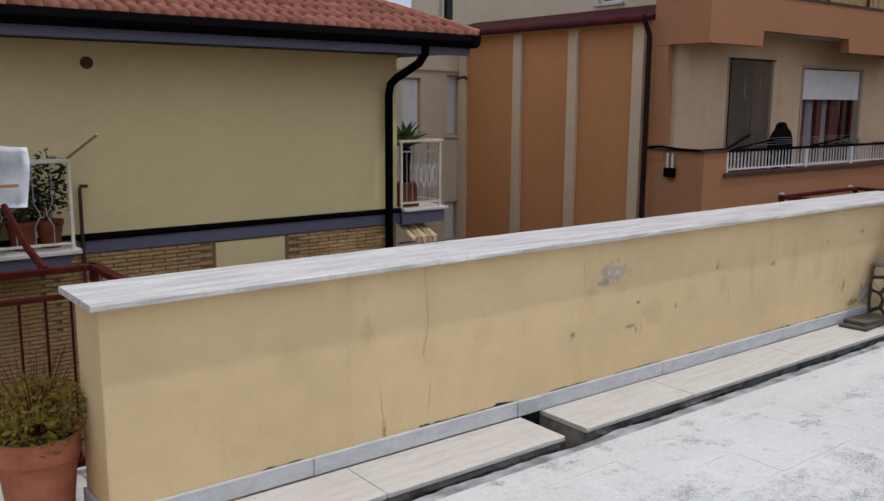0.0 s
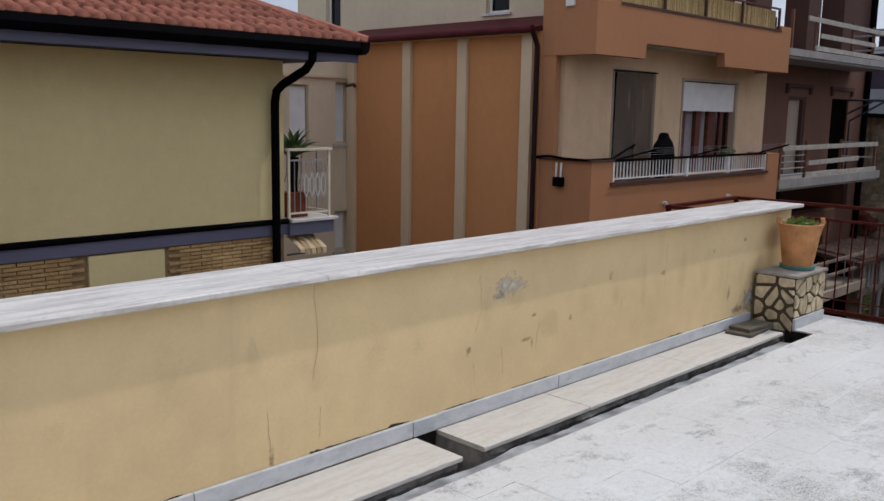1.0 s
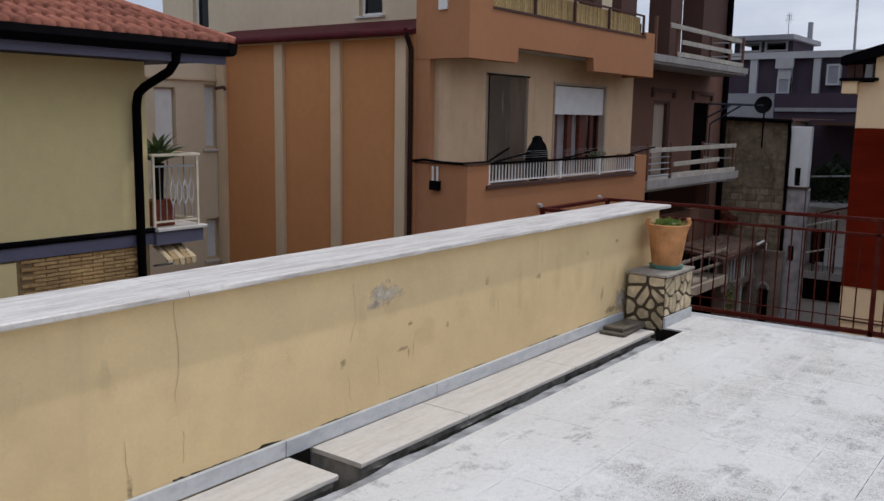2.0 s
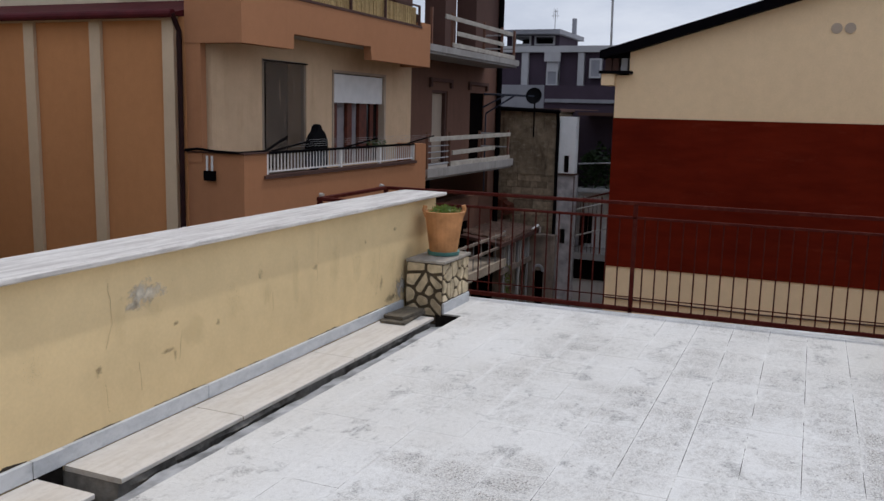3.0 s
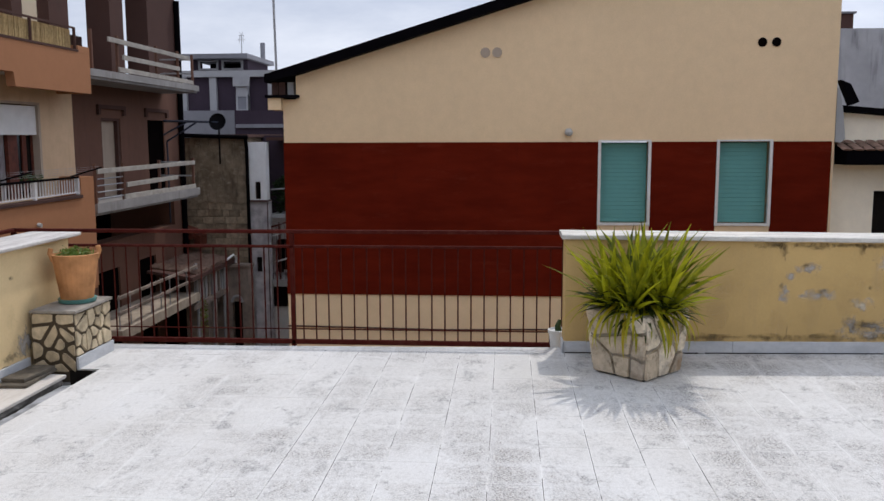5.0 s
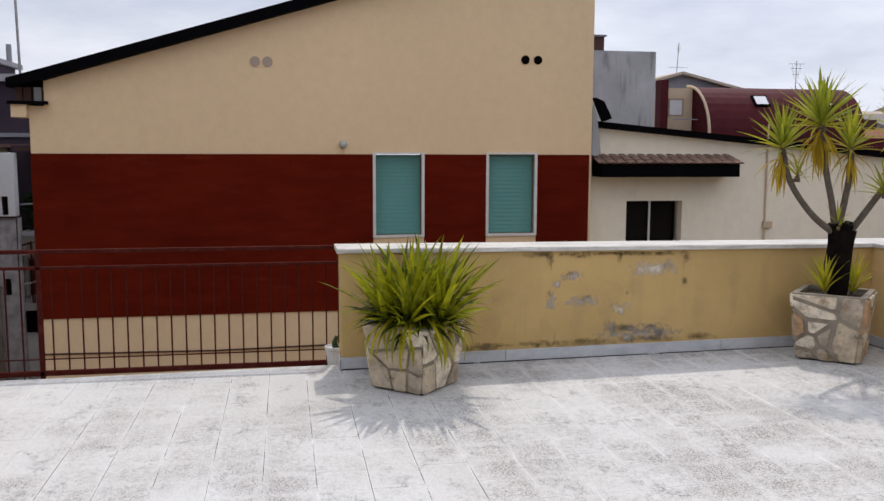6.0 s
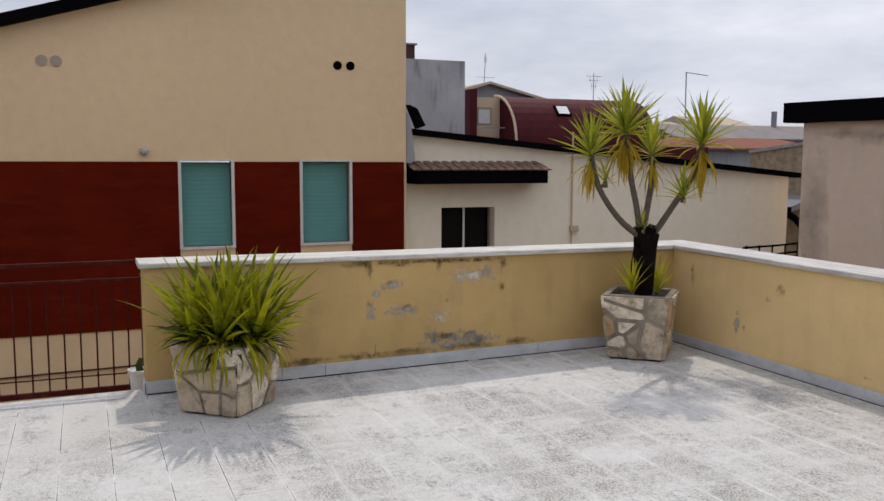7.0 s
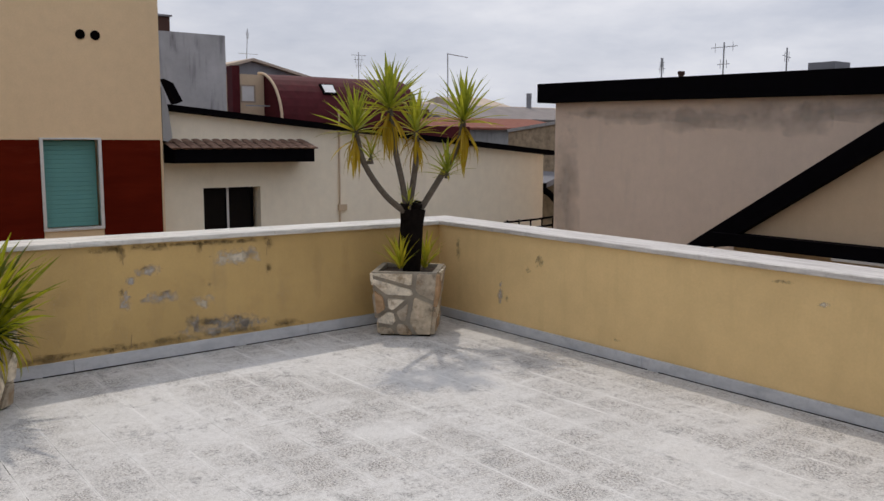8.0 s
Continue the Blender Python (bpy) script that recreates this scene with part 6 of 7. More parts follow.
# cable and airer wires along the balcony
op("cable", tube([(OX - 0.02, 7.82, 1.06), (OX - 0.03, 7.6, 1.085), (OX - 0.03, 7.3, 1.06), (OX - 0.02, 6.95, 1.055), (9.53, 6.93, 1.06), (9.75, 6.90, 1.16), (9.98, 6.87, 1.25)], 0.018, 6), M_BLACK, "thick black cable")
air = thing("balcony_airer", "wire clothes airer folded along a balcony railing", "clothes airer", at=(12, 6.9, 1.05))
for x in (-2.05, 0.05, 2.35):
    part("arm", tube([(x - 0.2, 0.08, 0.0), (x + 0.25, -0.25, 0.14)], 0.014, 6), M_BLACK, air)
for k in range(4):
    part("wire", tube([(-2.05 + 0.08 * k, -0.06 * k, 0.05 + 0.035 * k), (2.4 + 0.08 * k, -0.06 * k, 0.05 + 0.035 * k)], 0.0025, 4), M_GREYMETAL, air)
jac = bmesh.new()
prism([(-0.25, 0.03), (-0.1, -0.02), (0.08, 0.02), (0.25, -0.01), (0.27, 0.26), (0.24, 0.44), (0.17, 0.55), (0.08, 0.60), (0.05, 0.67), (-0.06, 0.66), (-0.09, 0.58), (-0.19, 0.50), (-0.26, 0.38), (-0.28, 0.2)], "y", -0.06, 0.06, jac)
bmesh.ops.bevel(jac, geom=jac.edges[:], offset=0.02, segments=2, affect="EDGES")
jk = tagged(part("jacket", jac, M_BLACKCLOTH), "black jacket hung over the balcony airer", "jacket")
jk.matrix_world = pose(11.0, 7.02, 0.745)
for k, x in enumerate((13.2, 13.45)):
    pl = thing("balcony_plant", "small green plant behind a balcony railing", "plant", at=(x, 7.2, 1.0), group="plants on the orange balcony")
    leaf_clump(rng, 60, 0.12, 0.16, 0.03, M_DARKGREEN, pl)


class Site:
    """A building: its empty stands on the ground, its parts are given in world places."""

    def __init__(self, name, label, category, x, y, z=GROUND_Z):
        self.root = thing(name, label, category, at=(x, y, z))
        self.o = Matrix.Translation((-x, -y, -z))
        self.x, self.y, self.z = x, y, z

    def p(self, name, bm, m, label="", parent=None, smooth=False):
        return part(name, shift(self.o, bm), m, parent or self.root, label, smooth)

    def win(self, axis, face, u0, u1, z0, z1, depth, pane, fr, sill=None, **more):
        off = (self.x, self.y) if axis == "x" else (self.y, self.x)
        return window_in(self.root, axis, face - off[0], u0 - off[1], u1 - off[1], z0 - self.z, z1 - self.z, depth, pane, fr, sill, **more)

    def shutter(self, axis, face, u0, u1, z0, z1, depth, m, **more):
        off = (self.x, self.y) if axis == "x" else (self.y, self.x)
        return roller(self.root, axis, face - off[0], u0 - off[1], u1 - off[1], z0 - self.z, z1 - self.z, depth, m, **more)


# ---- gabled house with the red band, east of the terrace ----
GX, GN, GS = 11.65, 2.66, -4.57
gab = Site("gabled_house", "sand-coloured house with a dark red clad band and turquoise shutters", "house", GX, 0)
roof_z = lambda y: 2.565 + 0.30 * (2.7 - y)  # noqa: E731
W1, W2 = (-2.235, -1.555, 0.54, 1.635), (-3.79, -3.085, 0.54, 1.635)
gab.p("lower_wall", wall("x", GX, GX + 0.35, GS, GN, GROUND_Z, -0.452), M_GABLE)
gab.p("middle_wall", wall("x", GX, GX + 0.35, GS, GN, -0.452, 1.638, [W1, W2]), M_GABLE)
up = prism([(GN, 1.638), (GN, 2.20), (2.48, 2.20), (2.48, roof_z(2.48) - 0.12), (GS, roof_z(GS) - 0.12), (GS, 1.638)], "x", GX, GX + 0.35)
gab.p("upper_wall", up, M_GABLE)
band = wall("x", GX - 0.016, GX - 0.001, -4.535, GN + 0.002, -0.45, 1.622, [(W1[0], W1[1], 0.40, 1.64), (W2[0], W2[1], 0.40, 1.64)])
gab.p("cladding", band, M_RED, "dark red clad band")
for u0, u1, z0, z1 in (W1, W2):
    fr = gab.p("window", wall("x", GX - 0.03, GX + 0.02, u0 - 0.004, u1 + 0.004, z0 - 0.02, z1 + 0.012, [(u0 + 0.034, u1 - 0.034, z0 + 0.015, z1 - 0.01)]), M_ALU, "window with pale metal surround")
    gab.shutter("x", GX, u0 + 0.036, u1 - 0.036, z0 + 0.016, z1 - 0.02, 0.10, M_TURQ, label="turquoise roller shutter let down")
    gab.p("under_panel", wall("x", GX - 0.008, GX + 0.01, u0, u1, 0.40, z0 - 0.022), M_GABLE, "", fr)
fas = prism([(2.86, roof_z(2.86) + 0.005), (GS, roof_z(GS)), (GS, roof_z(GS) - 0.127), (2.48, roof_z(2.48) - 0.127), (2.86, roof_z(2.86) - 0.10)], "x", GX - 0.18, GX + 0.4)
gab.p("roof_edge", fas, M_BLACK, "black sloping roof edge")
deck = prism([(2.9, roof_z(2.9) - 0.1), (GS, roof_z(GS) - 0.1), (GS, roof_z(GS) - 0.02), (2.9, roof_z(2.9) - 0.02)], "x", GX + 0.4, GX + 9)
gab.p("roof", deck, M_BLACK)
gab.p("north_wall", box(GX + 0.35, GX + 6.6, GN - 0.3, GN, GROUND_Z, 2.3), M_GABLE)
gab.p("south_wall", box(GX + 0.35, GX + 9, GS, GS + 0.3, GROUND_Z, 4.4), M_GABLE)
gab.p("corbel", box(GX - 0.10, GX + 0.35, GN + 0.002, 2.84, 2.06, 2.215), M_GABLE)
gab.p("corbel_slab", box(GX - 0.14, GX + 0.35, 2.43, 2.87, 2.217, 2.255), M_BLACK, "thin black ledge")
for y in (2.56, 2.68, 2.78):
    gab.p("flue", box(GX + 0.05, GX + 0.2, y - 0.04, y + 0.045, 2.256, 2.43), M_CONC if y < 2.6 else M_BROWN)
for y, dark in ((-0.06, 0), (-0.215, 0), (-3.61, 1), (-3.785, 1)):
    z = 2.79 if not dark else 2.885
    if dark:
        gab.p("vent", tube([(GX - 0.012, y, z), (GX + 0.01, y, z)], 0.058, 18), M_DARK, "open round vent hole")
    else:
        gab.p("vent", tube([(GX - 0.012, y, z), (GX + 0.01, y, z)], 0.065, 18), M_TAUPE, "round vent closed with a grille")
lt = gab.p("wall_lamp", lathe([(0.022, 0), (0.045, 0.02), (0.054, 0.05), (0.042, 0.085), (0.02, 0.10)], 16), M_CONC_L, "round white wall lamp")
lt.matrix_basis = pose(-0.045, -1.16, 1.70 - GROUND_Z)
bmesh_o = lt.data
bmesh_o.transform(Matrix.Translation((GX, 0, GROUND_Z)))
gab.p("cable", tube([(GX - 0.02, GN, -0.90), (GX - 0.02, 0.5, -0.93), (GX - 0.02, -2, -0.89), (GX - 0.02, GS, -0.92)], 0.012, 6), M_BROWN, "thin brown cable along the wall")

ant = thing("antenna_mast", "thin steel antenna mast standing on the gabled house ledge", "antenna", at=(11.9, 2.80, 2.256))
part("mast", tube([(0, 0, 0), (0, 0.02, 1.3), (0, 0.03, 2.6)], 0.016, 8), M_GREYMETAL, ant)

# ---- ivory house with tile awning ----
WX = 11.92
ivo = Site("ivory_house", "low ivory plastered house with a sloping dark roof edge", "house", WX, -8)
top_z = lambda y: 2.06 + (y + 4.72) * 0.0905  # noqa: E731
DK = (-6.06, -5.21, 0.12, 0.965)
ivo.p("lower_wall", wall("x", WX, WX + 0.3, -11.65, GS - 0.002, GROUND_Z, 1.2, [DK]), M_WHITE)
ivo.p("upper_wall", prism([(GS - 0.002, 1.2), (GS - 0.002, top_z(GS) - 0.06), (-11.65, top_z(-11.65) - 0.06), (-11.65, 1.2)], "x", WX, WX + 0.3), M_WHITE)
ivo.p("roof_edge", prism([(GS - 0.1, top_z(GS - 0.1) + 0.025), (-11.95, top_z(-11.95) + 0.025), (-11.95, top_z(-11.95) - 0.05), (GS - 0.1, top_z(GS - 0.1) - 0.05)], "x", WX - 0.14, WX + 0.35), M_BLACK, "dark sloping roof edge")
ivo.p("roof", prism([(GS - 0.1, top_z(GS) - 0.02), (-11.95, top_z(-11.95) - 0.02), (-11.95, top_z(-11.95) - 0.07), (GS - 0.1, top_z(GS) - 0.07)], "x", WX + 0.35, WX + 6), M_BROWN)
ivo.p("end_wall", box(WX + 0.3, WX + 6, -11.65, -11.35, GROUND_Z, 1.35), M_WHITE)
wd = ivo.win("x", WX, -6.0, -5.21, 0.12, 0.965, 0.12, M_GLASS, M_BLACK, None, fw=0.03)
ivo.p("window_bar", box(WX + 0.10, WX + 0.13, -5.62, -5.59, 0.12, 0.965), M_ALU, "pale window bar", wd)
ivo.p("plaster_scar", prism([(-4.70, 1.65), (-4.66, 2.0), (-4.60, 2.3), (-4.575, 2.3), (-4.575, 1.62), (-4.64, 1.6)], "x", WX - 0.28, WX - 0.002), M_CONC, "grey unpainted plaster scar")
ivo.p("flashing", prism([(-4.60, 2.40), (-4.72, 2.35), (-4.84, 2.12), (-4.74, 2.08)], "x", WX - 0.32, WX - 0.16), M_BLACK, "bent black flashing")
can = ivo.p("canopy", prism([(11.50, 1.32), (11.50, 1.495), (11.92, 1.60), (11.92, 1.32)], "y", -6.71, -4.68), M_BLACK, "black canopy with a terracotta tile top")
ivo.p("conduit", tube([(WX - 0.02, -7.36, 0.0), (WX - 0.02, -7.36, 1.9), (WX - 0.02, -7.36, 2.08)], 0.014, 8), M_CREAM, "grey conduit")
ivo.p("junction_box", box(WX - 0.05, WX - 0.002, -7.47, -7.33, 0.56, 0.65), M_CREAM)
ct = bmesh.new()
rng = random.Random(44)
for k in range(15):
    y = -6.70 + k * 0.144
    for s in range(3):
        x0 = 11.475 + s * 0.145
        z0 = 1.535 + (x0 - 11.5) * 0.26 + rng.uniform(-0.004, 0.006)
        tube([(x0, y, z0), (x0 + 0.17, y, z0 + 0.042)], 0.07, 8, ct, 0.055)
for v in ct.verts:
    v.co.z = 1.518 + (v.co.x - 11.5) * 0.26 + (v.co.z - 1.535 - (v.co.x - 11.5) * 0.26) * 0.22
ivo.p("canopy_tiles", ct, M_ROOFOLD, "old terracotta canopy tiles", can)

# small things past the ivory house's end
yard = Site("yard_shed", "old stone shed with a tiled lean-to behind the ivory house", "shed", 14.5, -14.8)
yard.p("stone_wall", prism([(13.6, GROUND_Z), (15.5, GROUND_Z), (15.5, 1.80), (13.6, 2.0)], "y", -15.6, -14.0), M_RUBBLE)
yard.p("coping", prism([(13.6, 2.002), (15.5, 1.802), (15.5, 1.87), (13.6, 2.07)], "y", -15.62, -13.96), M_CONC, "grey coping")
yard.p("lean_to", prism([(-14.0, 0.95), (-13.3, 0.72), (-13.3, 0.62), (-14.0, 0.80)], "x", 13.6, 15.0), M_FARGREY, "grey lean-to sheet")
yard.p("pipe", tube([(13.75, -13.35, 0.64), (13.72, -13.6, 0.5), (13.7, -13.8, 0.3), (13.7, -13.9, -1.5)], 0.07, 8), M_BLACK)
yard.p("lean_to_edge", box(13.55, 15.0, -13.34, -13.29, 0.60, 0.74), M_BLACK)
yr = thing("balcony_rail", "dark iron balcony railing beside the ivory house", "railing", at=(11.45, -10.9, -0.6))
for z in (0.86, 0.72, 0.5):
    part("rail", tube([(0.05, 0.55, z - 0.02), (0.0, -0.1, z), (-0.02, -0.6, z + 0.03)], 0.018, 6), M_BLACK, yr)
for k in range(5):
    part("post", tube([(0.03 - 0.012 * k, 0.5 - 0.26 * k, 0.0), (0.03 - 0.012 * k, 0.5 - 0.26 * k, 0.88)], 0.014, 6), M_BLACK, yr)
tagged(part("balcony_floor", box(9.9, 12.4, -12.0, -10.0, -0.75, -0.62), M_CONC_L), "concrete balcony floor below the terrace level", "balcony", kind="structure")
tagged(part("balcony_support", box(10.5, 12.2, -11.8, -10.2, GROUND_Z, -0.752), M_CONC), "plain masonry under the balcony", "masonry", kind="structure")

# ---- long taupe wall and black-edged gable to the south ----
tau = Site("taupe_building", "long taupe plastered wall with damp patches and black fascia", "building", 4, -11.3)
tau.p("wall", box(-8, 11.28, -11.6, -11.3, GROUND_Z, 2.26), M_TAUPE_W)
tau.p("body", box(-8, 11.2, -16, -11.6, GROUND_Z, 2.26), M_TAUPE_W)
tau.p("fascia", slope_top(box(-8, 11.60, -16.2, -11.16, 2.24, 2.565, 0.01), (5.64, -0.035), (11.53, 0.03), "x"), M_BLACK, "deep black fascia")
rng = random.Random(52)
for u, z, w, h in ((10.95, 1.2, 0.55, 2.2), (9.4, 2.1, 1.9, 0.32), (7.6, 2.08, 2.2, 0.42), (5.9, 2.1, 1.8, 0.36), (8.5, 2.02, 0.9, 0.4), (6.7, 1.98, 0.7, 0.4), (4.6, 2.05, 1.6, 0.4), (10.4, 2.12, 0.8, 0.22)):
    pts = [(u + a, min(2.198, z + b)) for a, b in blob(rng, w * 1.35, h * 1.5, 26, 0.18)]
    tau.p("damp_patch", prism(pts, "y", -11.302, -11.296 - rng.uniform(0, 0.002)), SOFT["damp", "y"])
tau.p("vent_cap", box(8.45, 8.95, -15.7, -15.2, 2.57, 3.0), M_FARGREY)
sg = Site("gable_roof_house", "cream gable end with wide black barge boards", "house", 4.5, -9.5)
bz = lambda x: 0.38 + (7.03 - x) * 0.634  # noqa: E731
sg.p("gable_wall", prism([(6.6, 0.46), (3.2, 0.46), (3.2, bz(3.2) - 0.2), (3.3, bz(3.3) - 0.2)], "y", -9.8, -9.5), M_CREAM)
sg.p("lower_wall", box(0.0, 6.5, -11.15, -9.55, GROUND_Z, 0.42), M_CREAM)
sg.p("barge_board", prism([(7.03, bz(7.03)), (3.2, bz(3.2)), (3.2, bz(3.2) - 0.27), (6.6, 0.40), (6.95, 0.33)], "y", -9.86, -9.36), M_BLACK, "wide black barge board")
sg.p("barge_board", prism([(3.2, bz(3.2)), (-0.6, bz(7.0)), (-0.55, bz(7.0) - 0.2), (3.2, bz(3.2) - 0.27)], "y", -9.86, -9.36), M_BLACK)
sg.p("gable_wall", prism([(3.2, 0.46), (0.0, 0.46), (3.2, bz(3.2) - 0.2)], "y", -9.8, -9.5), M_CREAM)
sg.p("gutter", box(-0.5, 6.65, -9.5, -9.3, 0.42, 0.565), M_BLACK, "black gutter board")
sg.p("strip", box(3.0, 5.15, -9.34, -9.28, 0.395, 0.42), M_ALU, "pale metal strip")
sg.p("roof", prism([(7.0, bz(7.0) - 0.1), (3.2, bz(3.2) - 0.1), (3.2, bz(3.2) - 0.05), (7.0, bz(7.0) - 0.05)], "y", -11.2, -9.86), M_BLACK)

# ---- roofs beyond to the south-east ----
blk = Site("concrete_block", "tall grey stained concrete stair block with a chimney", "building", 19.3, -8.2)
blk.p("wall", box(19.3, 22, -8.84, -5.0, GROUND_Z, 3.93), M_BLOCK)
ch = blk.p("chimney", box(19.5, 19.9, -7.66, -7.40, 3.932, 4.26, 0.01), M_BROWN, "dark brick chimney")
blk.p("cap", box(19.45, 19.95, -7.70, -7.36, 4.262, 4.30), M_FARGREY, "", ch)
red = Site("vaulted_house", "house with a dark red curved metal roof and skylights", "house", 26, -14)
red.p("end_wall", box(26, 30, -13.05, -11.95, GROUND_Z, 3.62), M_CREAM)
red.p("pillar", box(25.8, 26.2, -12.15, -11.9, GROUND_Z, 3.85), M_DKRED, "dark red pillar")
red.win("x", 26.0, -12.75, -12.25, 2.75, 3.3, -0.02, M_SHUTTER, M_TAUPE, None, mullion=False)
red.p("balcony_rail", box(25.5, 25.53, -13.0, -12.2, 2.62, 2.66), M_GREYMETAL)
vault = bmesh.new()
prof = [(26.4 - 1.75 * math.sin(a) * 0.9, 2.1 + 1.58 * math.cos(a)) for a in (math.radians(d) for d in range(0, 91, 10))] + [(26.4, 2.1)]
prism(prof, "y", -13.08, -18.3, vault)
vlt = red.p("vault", vault, M_DKRED, "dark red curved sheet-metal roof")
rim = bmesh.new()
tube([(p[0] - 0.03, -13.05, p[1] + 0.02) for p in prof[:-1]], 0.045, 6, rim)
red.p("rim", rim, M_CREAM, "pale vault rim", vlt)


def on_vault(a, off):
    """A place on the vault's curve at a degrees from its top, off above the sheet."""
    w = math.radians(a)
    return (26.4 - (1.575 + off) * math.sin(w), 2.1 + (1.58 + off) * math.cos(w))


for y in (-14.95, -17.1):
    sk = red.p("skylight", prism([on_vault(38, 0.0), on_vault(38, 0.06), on_vault(54, 0.06), on_vault(54, 0.0)], "y", y - 0.26, y + 0.26), M_BLACK, "roof skylight")
    red.p("pane", prism([on_vault(40, 0.062), on_vault(40, 0.07), on_vault(52, 0.07), on_vault(52, 0.062)], "y", y - 0.2, y + 0.2), M_CHALK, "", sk)
red.p("rear_gable", prism([(-12.2, 3.75), (-14.05, 4.30), (-16.6, 3.7), (-16.6, 3.2), (-12.2, 3.2)], "x", 29, 30), M_FARGREY, "grey gable behind the vault")
red.p("rear_roof", prism([(-12.1, 3.88), (-14.05, 4.40), (-16.7, 3.78), (-16.7, 3.69), (-14.05, 4.31), (-12.1, 3.76)], "x", 28.8, 34), M_TAUPE_D)
red.p("flat_roof", box(23.0, 24.7, -19.0, -9.0, GROUND_Z, 2.05), M_DKRED)


def far_house(x, y0, y1, z_eave, z_ridge, wall_m, roof_m, label, depth=5.0):
    s = Site("far_house", label, "house", x, (y0 + y1) / 2)
    s.p("wall", box(x, x + depth, y0, y1, GROUND_Z, z_eave), wall_m)
    r = s.p("roof", prism([(x - 0.3, z_eave - 0.05), (x + depth / 2, z_ridge), (x + depth + 0.3, z_eave - 0.05), (x + depth + 0.3, z_eave - 0.12), (x - 0.3, z_eave - 0.12)], "y", y0 - 0.2, y1 + 0.2), roof_m)
    return s


fh = far_house(25.0, -25.8, -18.6, 2.1, 2.47, M_CONC, M_ROOFTILE, "low house with a terracotta tiled roof")
f2 = far_house(31.0, -33.0, -24.0, 2.62, 3.25, M_CONC_L, M_PALEROOF, "grey house with a pale sheet roof")
f3 = far_house(40.0, -36.0, -32.6, 3.55, 4.15, M_CREAM, M_TAUPE_D, "distant house with a dark hipped roof")
f6 = far_house(48.0, -66.0, -38.0, 3.2, 4.1, M_FARGREY, M_TAUPE_D, "distant row of grey roofs")
f7 = far_house(34.0, -27.5, -23.5, 3.0, 3.5, M_FARWHITE, M_TAUPE_D, "distant white house with a dark roof")
f2.p("flue", tube([(33.4, -31.4, 3.0), (33.4, -31.4, 3.95)], 0.13, 10), M_FARGREY)
for s, y, z, m in ((fh, -20.2, 2.35, M_BROWN), (f3, -34.6, 4.0, M_BROWN)):
    s.p("chimney", box(s.x + 2.2, s.x + 2.6, y - 0.25, y + 0.25, z - 0.3, z + 0.4), m)
f7.p("window", wall("x", 33.97, 33.995, -26.6, -26.0, 2.45, 2.9), M_GLASS)

# ---- brown house with scaffolded balconies to the north-east ----
BY = 7.8
bro = Site("brown_house", "unfinished brown house with plank-railed concrete balconies", "house", 18, BY)
D1, D2 = (17.08, 17.95, 0.50, 2.10), (19.36, 20.32, 0.50, 2.10)
D3, D4 = (16.6, 17.6, -3.2, -1.0), (18.6, 19.5, -3.2, -1.0)
# slot cut into the wall to stand in for shade under the balcony
D5 = (15.5, 20.75, -0.42, 0.27)
bro.p("wall", wall("y", BY, BY + 0.35, 15.3, 21.3, GROUND_Z, 3.05, [D1, D2, D3, D4, D5]), M_BROWN_W)
bro.p("side_wall", box(20.95, 21.3, BY + 0.35, 13.0, GROUND_Z, 3.05), M_BROWN_W)
bro.p("interior", box(15.5, 20.9, 9.5, 9.6, GROUND_Z, 3.0), M_DARK)
bro.p("dark_doorway", box(19.362, 20.318, BY + 0.03, BY + 0.07, 0.502, 2.098), M_DARK, "dark doorway")
for u0, u1, z0, z1 in (D3, D4):
    bro.p("dark_window", box(u0 + 0.002, u1 - 0.002, BY + 0.04, BY + 0.08, z0 + 0.002, z1 - 0.002), M_DARK, "dark window opening")
bro.p("upper_parapet", box(15.3, 21.3, 10.6, 10.9, 2.9, 3.75), M_BROWN)
for x0, x1, z1, y0 in ((15.3, 16.0, 6.5, BY), (17.72, 18.35, 6.5, BY), (19.62, 21.3, 6.5, BY), (15.3, 15.8, 6.5, 10.3), (17.9, 18.9, 3.9, 9.0), (20.0, 21.3, 6.5, 10.5)):
    bro.p("pillar", box(x0, x1, y0, y0 + 0.5, 3.052, z1), M_BROWN)
bro.p("upper_slab", box(15.3, 21.3, BY, 11.0, 5.6, 5.9), M_BROWN)
bro.p("shutter", box(17.12, 17.91, BY + 0.10, BY + 0.14, 0.5, 2.06), M_TAUPE, "pale closed shutter door")
bro.p("shutter_frame", wall("y", BY + 0.02, BY + 0.12, 17.08, 17.95, 0.5, 2.10, [(17.14, 17.86, 0.4, 2.04)]), M_BROWN)
for u0, u1 in ((16.9, 18.15), (19.2, 20.5)):
    bro.p("lintel", box(u0, u1, BY - 0.06, BY - 0.002, 2.28, 2.36), M_BROWN)
    bro.p("lintel", box(u0, u0 + 0.1, BY - 0.06, BY - 0.002, 2.16, 2.279), M_BROWN)
    bro.p("lintel", box(u1 - 0.1, u1, BY - 0.06, BY - 0.002, 2.16, 2.279), M_BROWN)


